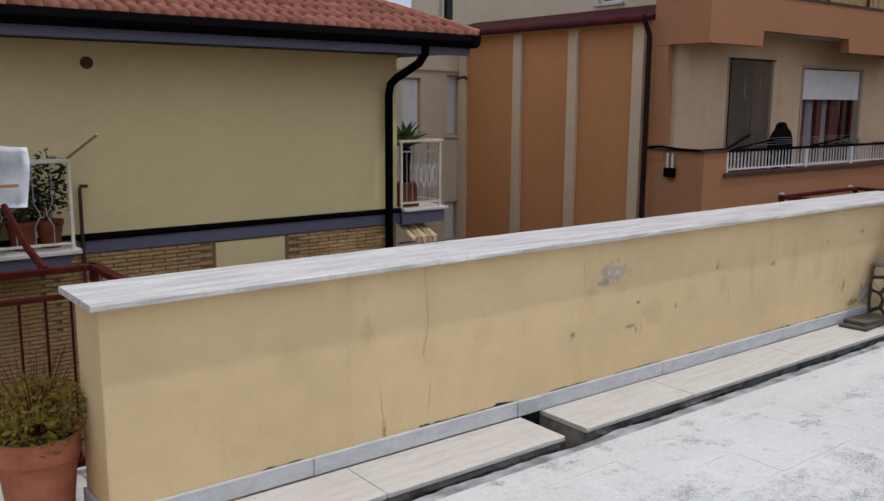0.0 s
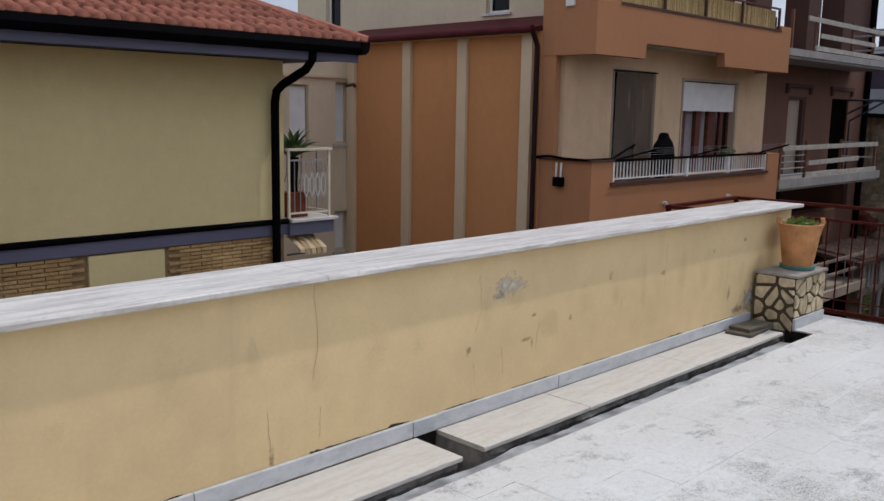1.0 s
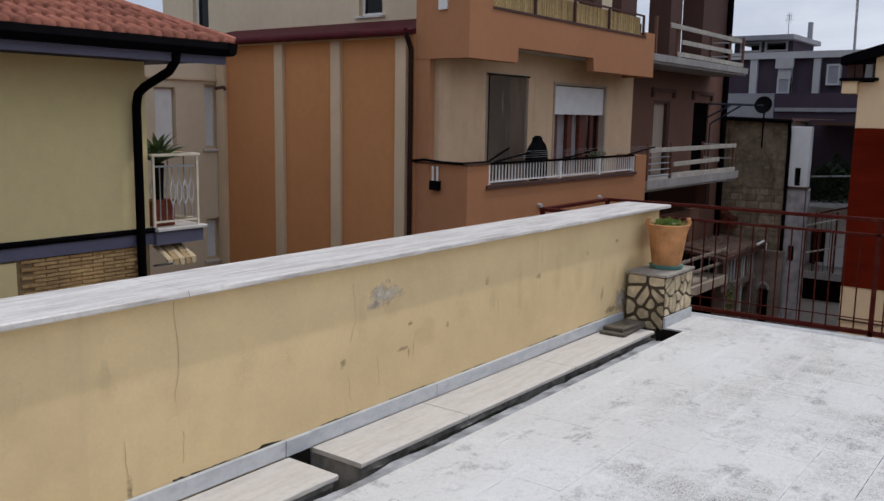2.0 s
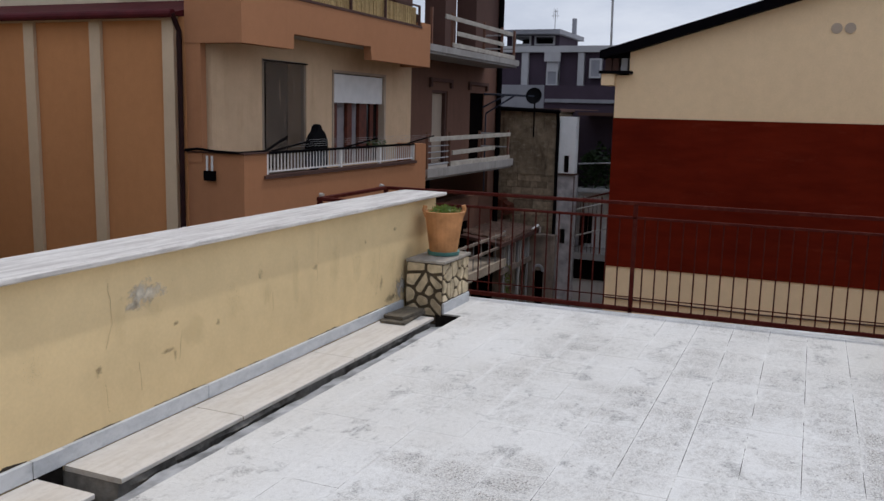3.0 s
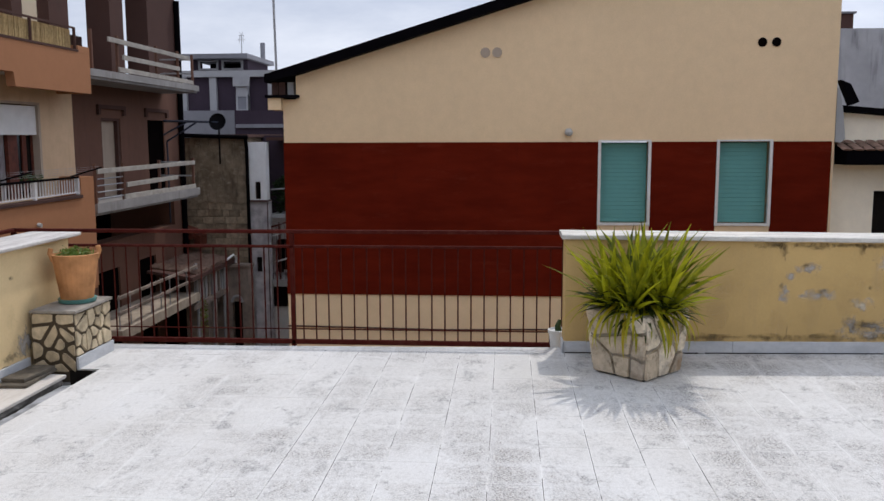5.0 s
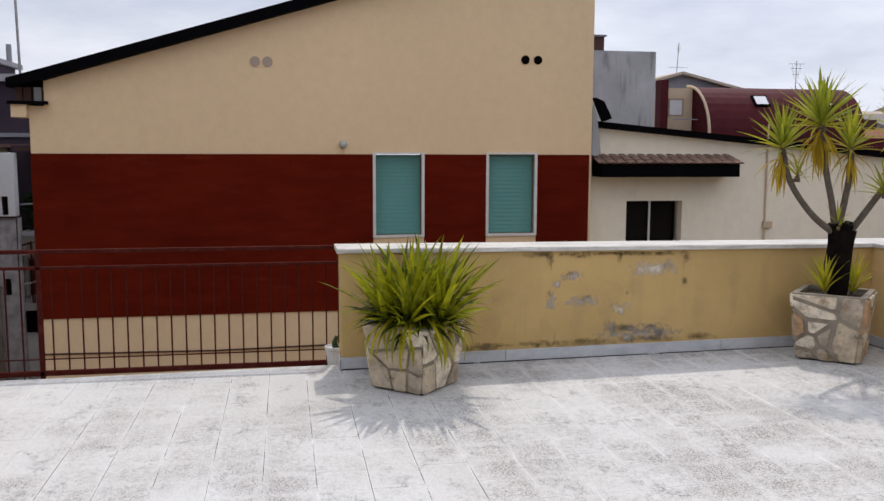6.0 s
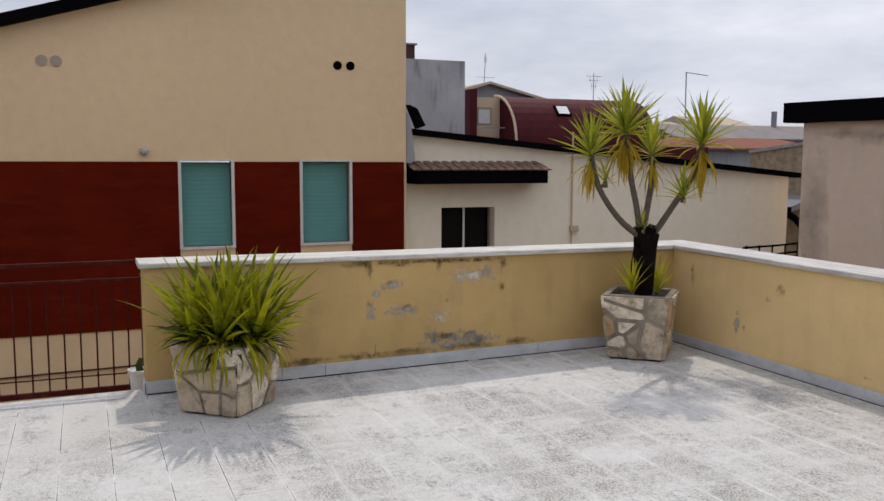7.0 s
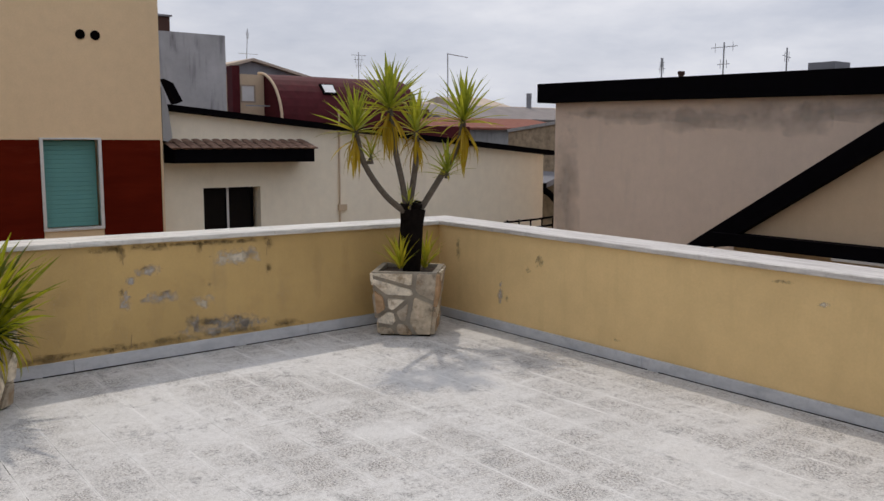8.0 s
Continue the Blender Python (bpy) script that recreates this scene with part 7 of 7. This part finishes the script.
def plank_balcony(z0, z1, x0, x1, planks, posts, label):
    s = Site("balcony", label, "balcony", (x0 + x1) / 2, 7.0, z0)
    s.p("slab", box(x0, x1, 6.95, BY - 0.002, z0, z1, 0.012), M_SLAB)
    s.p("slab_lip", box(x0 - 0.02, x1 + 0.03, 6.91, 6.948, z0 + 0.05, z1 + 0.02), M_SLAB)
    for x in posts:
        s.p("post", box(x - 0.025, x + 0.025, 6.99, 7.04, z1, z1 + 0.72), M_BROWN_W)
    for pz, a, c, tilt_z in planks:
        b = box(a, c, 6.955, 6.985, pz - 0.045, pz + 0.045, 0.004)
        for v in b.verts:
            v.co.z += tilt_z * (v.co.x - a) / (c - a)
        s.p("plank", b, M_PLANK, "weathered plank rail")
    for pz in (z1 + 0.62, z1 + 0.3):
        s.p("end_rail", tube([(x1 - 0.05, 7.0, pz), (x1 - 0.05, BY, pz)], 0.02, 6), M_GREYMETAL)
    return s


low_b = plank_balcony(0.31, 0.51, 14.95, 20.1, ((1.10, 15.1, 20.0, 0.02), (0.80, 16.3, 18.9, 0.03), (0.575, 16.2, 20.0, 0.0)), (15.1, 16.25, 18.0, 20.0), "concrete balcony with weathered plank rails on steel posts")
for k in range(4):
    low_b.p("side_bar", tube([(15.15, 7.02, 0.6 + 0.12 * k), (16.25, 7.02, 0.6 + 0.12 * k)], 0.012, 5), M_GREYMETAL)
plank_balcony(2.73, 2.89, 14.9, 20.3, ((3.50, 15.8, 19.9, 0.0), (3.22, 16.4, 19.3, 0.0), (2.98, 16.2, 20.1, -0.01)), (15.2, 16.25, 18.1, 19.3, 20.2), "upper concrete balcony with plank rails on steel posts")
bro.p("downpipe", tube([(21.25, BY - 0.07, 5.0), (21.25, BY - 0.07, -6)], 0.07, 8), M_BLACK)
dish = thing("satellite_dish", "dark satellite dish on a pipe bracket", "satellite dish", at=(20.55, 6.55, 2.06))
dp = lathe([(0.02, 0.0), (0.10, 0.012), (0.16, 0.035), (0.205, 0.075), (0.20, 0.08), (0.15, 0.045), (0.05, 0.02)], 24)
bmesh.ops.transform(dp, matrix=Matrix.Rotation(radians(-78), 4, "Y"), verts=dp.verts[:])
part("reflector", dp, M_SAT, dish)
part("arm", tube([(0.0, 0, 0), (-0.1, 0.6, 0.02), (-0.25, 1.25, 0.03)], 0.028, 6), M_BLUEPIPE, dish)
part("brace", tube([(-0.1, 0.5, 0.0), (-0.2, 1.2, -0.45)], 0.022, 6), M_BLUEPIPE, dish)
part("brace", tube([(-0.12, 0.75, 0.0), (-0.3, 1.25, -0.3)], 0.022, 6), M_BLUEPIPE, dish)
part("drop_pipe", tube([(-0.2, 1.2, -0.45), (-0.2, 1.2, -2.4)], 0.02, 6), M_BLUEPIPE, dish)
part("mast", tube([(0.03, 0, -0.05), (0.03, 0, -1.0)], 0.02, 6), M_BLACK, dish)

# low balcony and tiled outhouse in the lane below
lane = Site("lane_house", "crumbling low house with a broken tiled roof in the lane", "house", 20, 7)
lane.p("wall", wall("y", 6.95, 7.2, 19.7, 21.95, GROUND_Z, -1.42, [(20.05, 20.5, -5.0, -2.75), (21.15, 21.6, -5.0, -2.35)]), M_LANE)
lane.p("arch", tube([(21.1 + 0.28 * (1 - math.cos(a)), 6.93, -2.42 + 0.28 * math.sin(a)) for a in (math.pi * k / 10 for k in range(11))], 0.05, 6), M_LANE)
lane.p("interior", box(19.8, 21.9, 7.75, 7.78, GROUND_Z, -1.5), M_DARK)
lane.p("end_wall", wall("x", 21.72, 21.9, 6.22, 6.948, GROUND_Z, -1.62, [(6.48, 6.74, -5.5, -2.52)]), M_LANE)
lane.p("end_coping", box(21.66, 21.94, 6.2, 6.96, -1.618, -1.54), M_LANE)
lane.p("arch", tube([(21.71, 6.48 + 0.13 * (1 - math.cos(a)), -2.54 + 0.16 * math.sin(a)) for a in (math.pi * k / 10 for k in range(11))], 0.04, 6), M_CONC)
lane.p("arch_shade", box(21.91, 21.95, 6.3, 6.9, -6, -2.0), M_DARK)
lane.p("parapet", box(19.2, 21.95, 6.82, 6.948, -2.27, -2.14), M_LANE)
lane.p("parapet_panel", box(19.9, 21.95, 6.915, 6.948, -2.139, -1.60), M_SHADYGREY, "flaking blue-grey parapet panel")
lane.p("parapet_rail", box(19.2, 21.95, 6.85, 6.95, -1.60, -1.53), M_LANE)
for k in range(10):
    lane.p("baluster", box(19.68 + 0.24 * k, 19.78 + 0.24 * k, 6.875, 6.914, -2.139, -1.601), M_CONC if k % 3 else M_LANE)
for x, z1 in ((19.5, -1.2), (20.6, -1.5), (21.4, -1.6)):
    lane.p("downpipe", tube([(x, 6.85, z1), (x + 0.03, 6.85, -2.2), (x, 6.86, -6.5)], 0.03, 6), M_CONC)
rt = bmesh.new()
rng = random.Random(61)
for i in range(14):
    for j in range(4):
        x, y = 19.3 + i * 0.19, 6.75 + j * 0.26
        z = -1.42 + 0.13 * (y - 6.75) + rng.uniform(-0.025, 0.025)
        tube([(x, y, z), (x + rng.uniform(-0.02, 0.02), y + 0.32, z + 0.05)], 0.085, 6, rt, 0.07)
lane.p("roof_tiles", rt, M_ROOFOLD, "broken terracotta roof tiles")
lane.p("roof_bed", prism([(6.72, -1.44), (7.78, -1.30), (7.78, -1.36), (6.72, -1.53)], "x", 18.9, 21.95), M_BROWN)
lane.p("gutter_hook", tube([(21.3, 6.7, -1.36), (21.75, 6.68, -1.30), (21.95, 6.68, -1.40), (21.98, 6.70, -1.60)], 0.03, 6), M_CHALK, "white bent gutter pipe")
lane.p("pipe", tube([(20.9, 6.88, -1.5), (20.85, 6.88, -2.2), (20.75, 6.88, -2.6), (20.75, 6.88, -6)], 0.035, 6), M_CONC_L)
lb = Site("balcony", "low concrete lane balcony with a pipe railing", "balcony", 18, 6.9, -2.05)
lb.p("slab", box(15.3, 19.4, 6.75, BY - 0.002, -2.05, -1.86), M_WARMSLAB)
for z in (-1.54, -1.25):
    lb.p("rail", box(15.3, 19.4, 6.78, 6.82, z - 0.03, z + 0.03, 0.004), M_LANE)
for k in range(9):
    lb.p("rail_post", tube([(15.4 + 0.49 * k, 6.835, -1.86), (15.4 + 0.49 * k, 6.835, -1.21)], 0.014, 5), M_GREYMETAL)
iv = thing("climbing_plant", "straggling green climber hanging on the lane wall", "plant", at=(19.85, 6.86, -2.9))
leaf_clump(random.Random(13), 160, 0.12, 1.0, 0.05, M_HERB, iv)

# old stone house at the lane's end, with a white house beside it
SX = 22.0
sto = Site("stone_house", "old house of weathered stone blocks with a dark eave", "house", SX, 7.5)
sto.p("wall", box(SX + 0.03, 26, 6.34, 9.5, GROUND_Z, 1.70), M_RUBBLEJ)
coat = [(6.335, 1.69), (8.62, 1.69)]
rng = random.Random(23)
for k in range(24):
    coat.append((8.62 - 2.285 * k / 23, 0.02 + 0.16 * noise.noise((k * 0.45, 4, 0)) + rng.uniform(-0.035, 0.035)))
sto.p("render_coat", prism(coat, "x", SX - 0.034, SX - 0.02), M_OLDCOAT, "stained old render over the upper stonework")
for k in range(7):
    y = 8.04 - 0.1 * k
    z = -0.48 - 0.05 * k + rng.uniform(-0.03, 0.03)
    sto.p("eave_board", prism([(y, z), (y + 0.098, z + 0.04), (y + 0.098, z - rng.uniform(0.18, 0.42)), (y, z - rng.uniform(0.18, 0.42))], "x", SX - 0.5 + rng.uniform(-0.1, 0.1), SX - 0.036), M_WOODRED, "dark board of a collapsed eave")
sto.p("eave", box(SX - 0.15, 26.2, 6.25, 9.7, 1.705, 1.78), M_BROWN, "dark eave board")
sto.p("gutter", tube([(SX - 0.2, 6.22, 1.70), (SX - 0.2, 9.6, 1.82)], 0.05, 8), M_BLACK)
sto.p("downpipe", tube([(SX - 0.16, 6.30, 1.70), (SX - 0.1, 6.30, 1.5), (SX - 0.06, 6.30, 1.4), (SX - 0.06, 6.30, -6)], 0.045, 8), M_BLACK)
wht = Site("white_house", "white plastered house with a small window and balcony", "house", 22.6, 5.2)
wht.p("lower_wall", wall("x", 22.06, 22.35, 5.80, 6.33, GROUND_Z, 0.05, [(6.02, 6.17, -1.80, -1.40)]), M_SHADYGREY, "dull blue-grey lower wall")
wht.p("wall", wall("x", 22.05, 22.35, 5.84, 6.33, 0.09, 1.58, [(6.0, 6.15, 0.11, 0.56)]), M_CHALK)
wht.p("string_course", box(22.0, 22.35, 5.80, 6.33, 0.05, 0.09), M_BROWN)
wht.win("x", 22.05, 6.0, 6.15, 0.11, 0.56, 0.08, M_GLASS, M_BROWN, None, mullion=False, fw=0.015)
wht.win("x", 22.06, 6.02, 6.17, -1.80, -1.40, 0.08, M_GLASS, M_BROWN, None, mullion=False, fw=0.015)
# upper back wall is dark: the recess's shade is put into its colour
wht.p("recess", box(23.4, 23.7, 4.0, 6.3, -0.5, 1.75), M_PURPLE)
wht.p("door_leaf", box(23.34, 23.38, 5.79, 5.95, -2.0, -1.09), M_DARK, "dark open shutter leaf")
for k in range(6):
    y = 5.95 - 0.16 * k
    wht.p("hanging_sheet", tube([(22.42, y, -2.76), (22.44, y - 0.03, -3.4), (22.42, y + 0.02, -4.6)], 0.05, 6), M_CHALK if k % 2 else M_CONC_L)
wht.p("clothes_line", tube([(22.0, 6.45, -0.05), (22.1, 5.9, -0.42), (22.2, 5.3, -0.60)], 0.008, 4), M_CONC_L)
wht.p("recess", wall("x", 23.4, 23.7, 4.0, 6.3, GROUND_Z, -0.502, [(5.60, 5.96, -1.98, -1.08)]), M_CHALK)
wht.p("recess_side", box(22.35, 23.4, 6.25, 6.33, GROUND_Z, 1.58), M_BROWN)
wht.p("interior", box(24.0, 24.1, 5.0, 6.3, -4, 1), M_DARK)
wht.p("canopy", box(22.2, 23.4, 4.0, 5.855, 1.62, 1.70), M_BROWN)
wht.p("balcony_slab", box(22.2, 23.4, 3.9, 6.05, -2.2, -2.02), M_SLAB)
# black block filled in as the shade beneath the slab
wht.p("balcony_under_shade", box(22.3, 23.4, 3.9, 6.0, -2.75, -2.202), M_DARK)
wht.p("upper_slab", box(22.3, 23.4, 3.9, 5.855, -0.40, -0.30), M_CONC)
for z in (-0.55, -0.80, -1.5):
    wht.p("rail", tube([(22.25, 6.05, z - 0.15), (22.25, 4.0, z + 0.45)], 0.022, 6), M_RAIL if z > -0.7 else M_CONC_L)
for y in (6.05, 5.6, 5.1):
    wht.p("post", tube([(22.25, y, -2.02), (22.25, y, -0.5)], 0.02, 6), M_RAIL)
wht.p("downpipe", tube([(22.03, 5.83, -6.0), (22.03, 5.83, 0.02)], 0.012, 6), M_BROWN)
for k in range(9):
    wht.p("rail_bar", tube([(22.25, 6.0 - 0.11 * k, -2.02), (22.25, 6.0 - 0.11 * k, -0.72 + 0.03 * k)], 0.009, 4), M_BROWN)
wht.p("upper_rail", tube([(22.28, 5.8, 0.35), (22.28, 4.2, 0.45)], 0.022, 6), M_GREYMETAL)
wht.p("shed_wall", box(22.35, 22.4, 4.9, 6.0, -6, -2.76), M_CONC_L)
wp2 = thing("balcony_plant", "dark bushy plants crowding a shaded balcony", "plant", at=(22.75, 5.35, -0.30))
leaf_clump(random.Random(14), 700, 0.5, 1.25, 0.09, M_SHADEGREEN, wp2)

# far building closing the lane
FX = 30.0
far = Site("far_apartments", "distant white and purple apartment block with a flat-roofed penthouse", "apartment block", FX, 8.5)
far.p("purple_wall", box(FX + 0.1, FX + 8, 4.5, 11.0, GROUND_Z, 3.78), M_PURPLE)
far.p("lower_block", box(FX - 1.2, FX + 0.1, 4.0, 8.75, GROUND_Z, 2.6), M_PURPLE)
far.p("white_block", box(FX - 1.2, FX + 0.1, 8.76, 12.0, GROUND_Z, 2.6), M_FARGREY)
far.p("ledge", box(FX - 1.3, FX - 1.21, 4.0, 8.7, 2.02, 2.14), M_FARGREY)
far.p("roof_band", box(FX - 0.1, FX + 8.2, 4.4, 11.1, 3.78, 4.0), M_FARWHITE, "white roof band")
for y0, y1 in ((9.74, 9.98), (7.70, 7.92), (10.8, 11.1), (6.3, 6.5)):
    far.p("pilaster", box(FX - 0.05, FX + 0.1, y0, y1, 2.6, 3.78), M_FARWHITE)
far.p("window_bay", box(FX - 0.12, FX + 0.1, 8.60, 9.02, 2.6, 3.78), M_FARWHITE)
far.p("corbel", box(FX - 0.2, FX - 0.12, 8.52, 9.10, 3.45, 3.78), M_FARWHITE)
for y0, y1, z0, z1 in ((8.66, 8.96, 2.66, 3.1), (7.12, 7.42, 2.95, 3.5)):
    w = far.p("window", wall("x", FX - 0.16, FX + 0.05, y0 - 0.06, y1 + 0.06, z0 - 0.06, z1 + 0.06, [(y0, y1, z0, z1)]), M_FARWHITE)
    far.p("pane", wall("x", FX - 0.13, FX - 0.10, y0, y1, z0, z1), M_FARGREY, "", w)
far.p("penthouse", wall("x", FX + 0.8, FX + 1.1, 8.85, 10.85, 4.0, 4.44, [(9.95, 10.6, 4.12, 4.38), (9.05, 9.75, 4.12, 4.38)]), M_PURPLE)
for y0, y1 in ((9.95, 10.6), (9.05, 9.75)):
    far.p("penthouse_window", wall("x", FX + 0.76, FX + 0.82, y0 - 0.04, y1 + 0.04, 4.08, 4.42, [(y0 + 0.03, y1 - 0.03, 4.14, 4.37)]), M_FARWHITE)
far.p("penthouse_side", box(FX + 1.1, FX + 3.4, 8.85, 9.0, 4.0, 4.44), M_PURPLE)
far.p("penthouse_back", box(FX + 2.5, FX + 2.6, 9.0, 10.8, 4.0, 4.44), M_DARK)
far.p("penthouse_roof", box(FX + 0.2, FX + 3.7, 8.68, 11.05, 4.442, 4.6), M_FARGREY, "flat overhanging roof")
far.p("chimney", tube([(FX + 2.6, 8.8, 4.6), (FX + 2.6, 8.8, 5.2)], 0.09, 10), M_FARGREY)


# ---- aerials and wires on the skyline ----
def aerial(at, h, spans, label, lean=0.0):
    """A rooftop aerial: mast, boom and cross rods; spans are (height, half length, number of rods)."""
    root = thing("tv_aerial", label, "aerial", at=at)
    part("mast", tube([(0, 0, 0), (0, lean, h)], 0.014, 6), M_GREYMETAL, root)
    for z, half, n_rod in spans:
        part("boom", tube([(0, lean - half, z), (0, lean + half, z)], 0.008, 5), M_GREYMETAL, root)
        for k in range(n_rod):
            y = lean - half + 2 * half * (k + 0.5) / n_rod
            part("rod", tube([(0, y, z - 0.12), (0, y, z + 0.12)], 0.005, 4), M_GREYMETAL, root)
    return root


aerial((29.5, -14.1, 3.9), 1.56, ((0.7, 0.36, 0), (1.35, 0.06, 3)), "thin roof aerial on the grey gable", -0.08)
aerial((27.0, -17.2, 3.3), 1.35, ((0.9, 0.12, 3), (1.1, 0.2, 3), (1.25, 0.3, 0)), "tall roof aerial behind the red vault")
bent = thing("tv_aerial", "thin bent roof aerial on the terracotta roof", "aerial", at=(26.5, -20.8, 2.5))
part("mast", tube([(0, 0, 0), (0, 0.02, 2.3)], 0.022, 6), M_GREYMETAL, bent)
part("boom", tube([(0, 0.02, 2.28), (0, -0.95, 2.2)], 0.016, 5), M_GREYMETAL, bent)
aerial((30.6, 8.99, 4.6), 0.72, ((0.5, 0.14, 2), (0.65, 0.1, 2)), "aerial on the penthouse roof")


def cross_aerial(x, h, spans, label, y=-15.5):
    """An aerial whose booms run along the fascia."""
    root = aerial((x, y, 2.57), h, (), label)
    for z, half, n_rod, lift in spans:
        part("boom", tube([(-half, 0, z - lift), (half, 0, z + lift)], 0.007, 5), M_GREYMETAL, root)
        for k in range(n_rod):
            u = -half + 2 * half * (k + 0.5) / n_rod
            part("rod", tube([(u, 0, z - 0.09), (u, 0, z + 0.09)], 0.005, 4), M_GREYMETAL, root)


cross_aerial(10.9, 0.97, ((0.55, 0.14, 2, 0.0), (0.88, 0.3, 3, 0.0)), "branched roof aerial on the black-edged roof")
cross_aerial(9.55, 0.76, ((0.18, 0.16, 0, 0.05), (0.6, 0.08, 2, 0.03)), "short roof aerial on the black-edged roof")
cross_aerial(11.2, 0.60, ((0.4, 0.08, 2, 0.0), (0.52, 0.05, 2, 0.0)), "small roof aerial on the black-edged roof", -14.0)
fl = thing("flue_pipe", "short dark flue pipe on the black-edged roof", "flue", at=(10.75, -14.0, 2.57))
part("pipe", tube([(0, 0, 0), (0, 0, 0.28)], 0.05, 10), M_BROWN, fl)
part("cowl", tube([(0, 0, 0.27), (0, 0, 0.33)], 0.065, 10), M_BROWN, fl)


# ---- many alike pieces: roof tiles, bricks, floor tiles ----
# barrel tiles on the yellow house
b = bmesh.new()
seg, TL = 6, 0.28
for r0, r1 in ((0.055, 0.066),):
    lo, hi = [], []
    for k in range(seg + 1):
        a = math.pi * k / seg
        lo.append(b.verts.new((r1 * math.cos(a), 0.0, 0.058 * math.sin(a))))
        hi.append(b.verts.new((r0 * math.cos(a), TL, 0.042 * math.sin(a))))
    for k in range(seg):
        b.faces.new((lo[k], lo[k + 1], hi[k + 1], hi[k]))
    b.faces.new(lo[::-1])
tile_mesh = mesh_of("roof_tile", b, M_ROOFTILE, True)
rng = random.Random(2)
tilt = math.atan(PITCH)
row_step = 0.24
for r in range(8):
    for c in range(42):
        x = 5.29 - 0.133 * c
        s = r * row_step * math.cos(tilt)
        if x > 5.36 - s - 0.02:
            continue
        m = Matrix.Translation((x, 7.36 + s - HY, rise(s) + 0.010 + rng.uniform(-0.002, 0.002) - GROUND_Z)) @ Euler((tilt - 0.085, 0, rng.uniform(-0.01, 0.01))).to_matrix().to_4x4()
        shared("roof_tile", tile_mesh, m, roof)
hip = bmesh.new()
for k in range(9):
    s0, s1 = k * 0.3 - 0.05, k * 0.3 + 0.33
    tube([(5.36 - s0, 7.40 + s0 - HY, rise(s0) + 0.03 - GROUND_Z), (5.36 - s1, 7.40 + s1 - HY, rise(s1) + 0.045 - GROUND_Z)], 0.065, 8, hip, 0.055)
part("hip_tiles", hip, M_ROOFTILE, house)

# thin tan bricks of the yellow house's base, where they show
bl, bh, course = 0.235, 0.031, 0.039
brick_mesh = mesh_of("brick", box(0, bl, 0, 0.04, 0, bh, 0.003), M_BRICK)
brick_root = [o for o in house.children if o.name.startswith("lower_wall")][0]
for r in range(18):
    z = 0.24 - r * course
    off = 0.122 if r % 2 else 0.0
    for c in range(17):
        x = 1.0 + c * 0.244 + off
        if x + bl > HX or (2.62 < x + bl and x < 3.39):
            continue
        shared("brick", brick_mesh, Matrix.Translation((x, -0.010, z - GROUND_Z)), brick_root)
rest = bmesh.new()
for r in range(48):
    z = 0.24 - r * course
    off = 0.122 if r % 2 else 0.0
    for c in range(32):
        x = -2.95 + c * 0.244 + off
        if x + bl < 1.12 or (r > 17 and x + bl < HX and not (2.62 < x + bl and x < 3.39)):
            box(x, x + bl, -0.010, 0.028, z - GROUND_Z, z + bh - GROUND_Z, bm=rest)
tagged(part("bricks", rest, M_BRICK, brick_root), kind="stuff")

# terrace floor tiles: the ones walked nearest as pieces, the rest joined
gx, gy, tight = 0.0003, 0.0019, 0.0005  # half joints: across, along, and along where lime has closed them
tile_me = mesh_of("tile", box(gx, TILE - gx, gy, TILE - gy, -0.006, 0.0), M_FLOOR)
shut_me = mesh_of("tile", box(gx, TILE - gx, tight, TILE - tight, -0.006, 0.0), M_FLOOR)
cut_y = 2.632 - 9 * TILE
cut_me = mesh_of("tile", box(gx, TILE - gx, tight, cut_y, -0.006, 0.0), M_FLOOR)
rng = random.Random(6)
far_tiles = bmesh.new()
for i in range(-16, 25):
    for j in range(-20, 10):
        x, y = 4.88 - 18 * TILE + i * TILE, j * TILE
        x1, y1 = x + TILE, y + TILE
        if x > 6.73 or x < -4.5 or y < SOUTH_Y - 0.15:
            continue
        jig = rng.uniform(-0.0006, 0.0006)
        shut = y < -1.8 or y > 1.0
        if x > 3.0 and -3.3 < y and x1 < 6.735:
            sl = math.atan((floor_z(y1) - floor_z(y)) / TILE)
            shared("tile", cut_me if j == 9 else shut_me if shut else tile_me, Matrix.Translation((x, y, floor_z(y) + jig)) @ Matrix.Rotation(sl, 4, "X"), floor_ob)
        else:
            x, x1, y1, g = max(x, -4.299), min(x1, 6.733), min(y1, 2.632), tight if shut else gy
            q = [far_tiles.verts.new(p) for p in ((x + gx, y + g, floor_z(y) + jig), (x1 - gx, y + g, floor_z(y) + jig), (x1 - gx, y1 - g, floor_z(y1) + jig), (x + gx, y1 - g, floor_z(y1) + jig))]
            far_tiles.faces.new(q)
tagged(part("tiles", far_tiles, M_FLOOR, floor_ob), kind="stuff")

# stone blocks of the old house at the lane's end
rng = random.Random(17)
z = -3.0
while z < 1.62:
    h = rng.uniform(0.15, 0.24)
    y = 6.34
    while y < 8.5:
        w = rng.uniform(0.18, 0.42)
        b = box(-0.006, 0.035, y + 0.005 - 7.5, min(y + w - 0.006, 8.6) - 7.5, z - GROUND_Z, min(z + h - 0.010, 1.69) - GROUND_Z, 0.012)
        for v in b.verts:
            v.co += Vector((0.010 * noise.noise(v.co * 6.0), 0.012 * noise.noise(v.co * 5.0 + Vector((3, 0, 0))), 0.012 * noise.noise(v.co * 5.0 + Vector((0, 9, 0)))))
        part("stone_block", b, M_RUBBLE, sto.root)
        y += w
    z += h
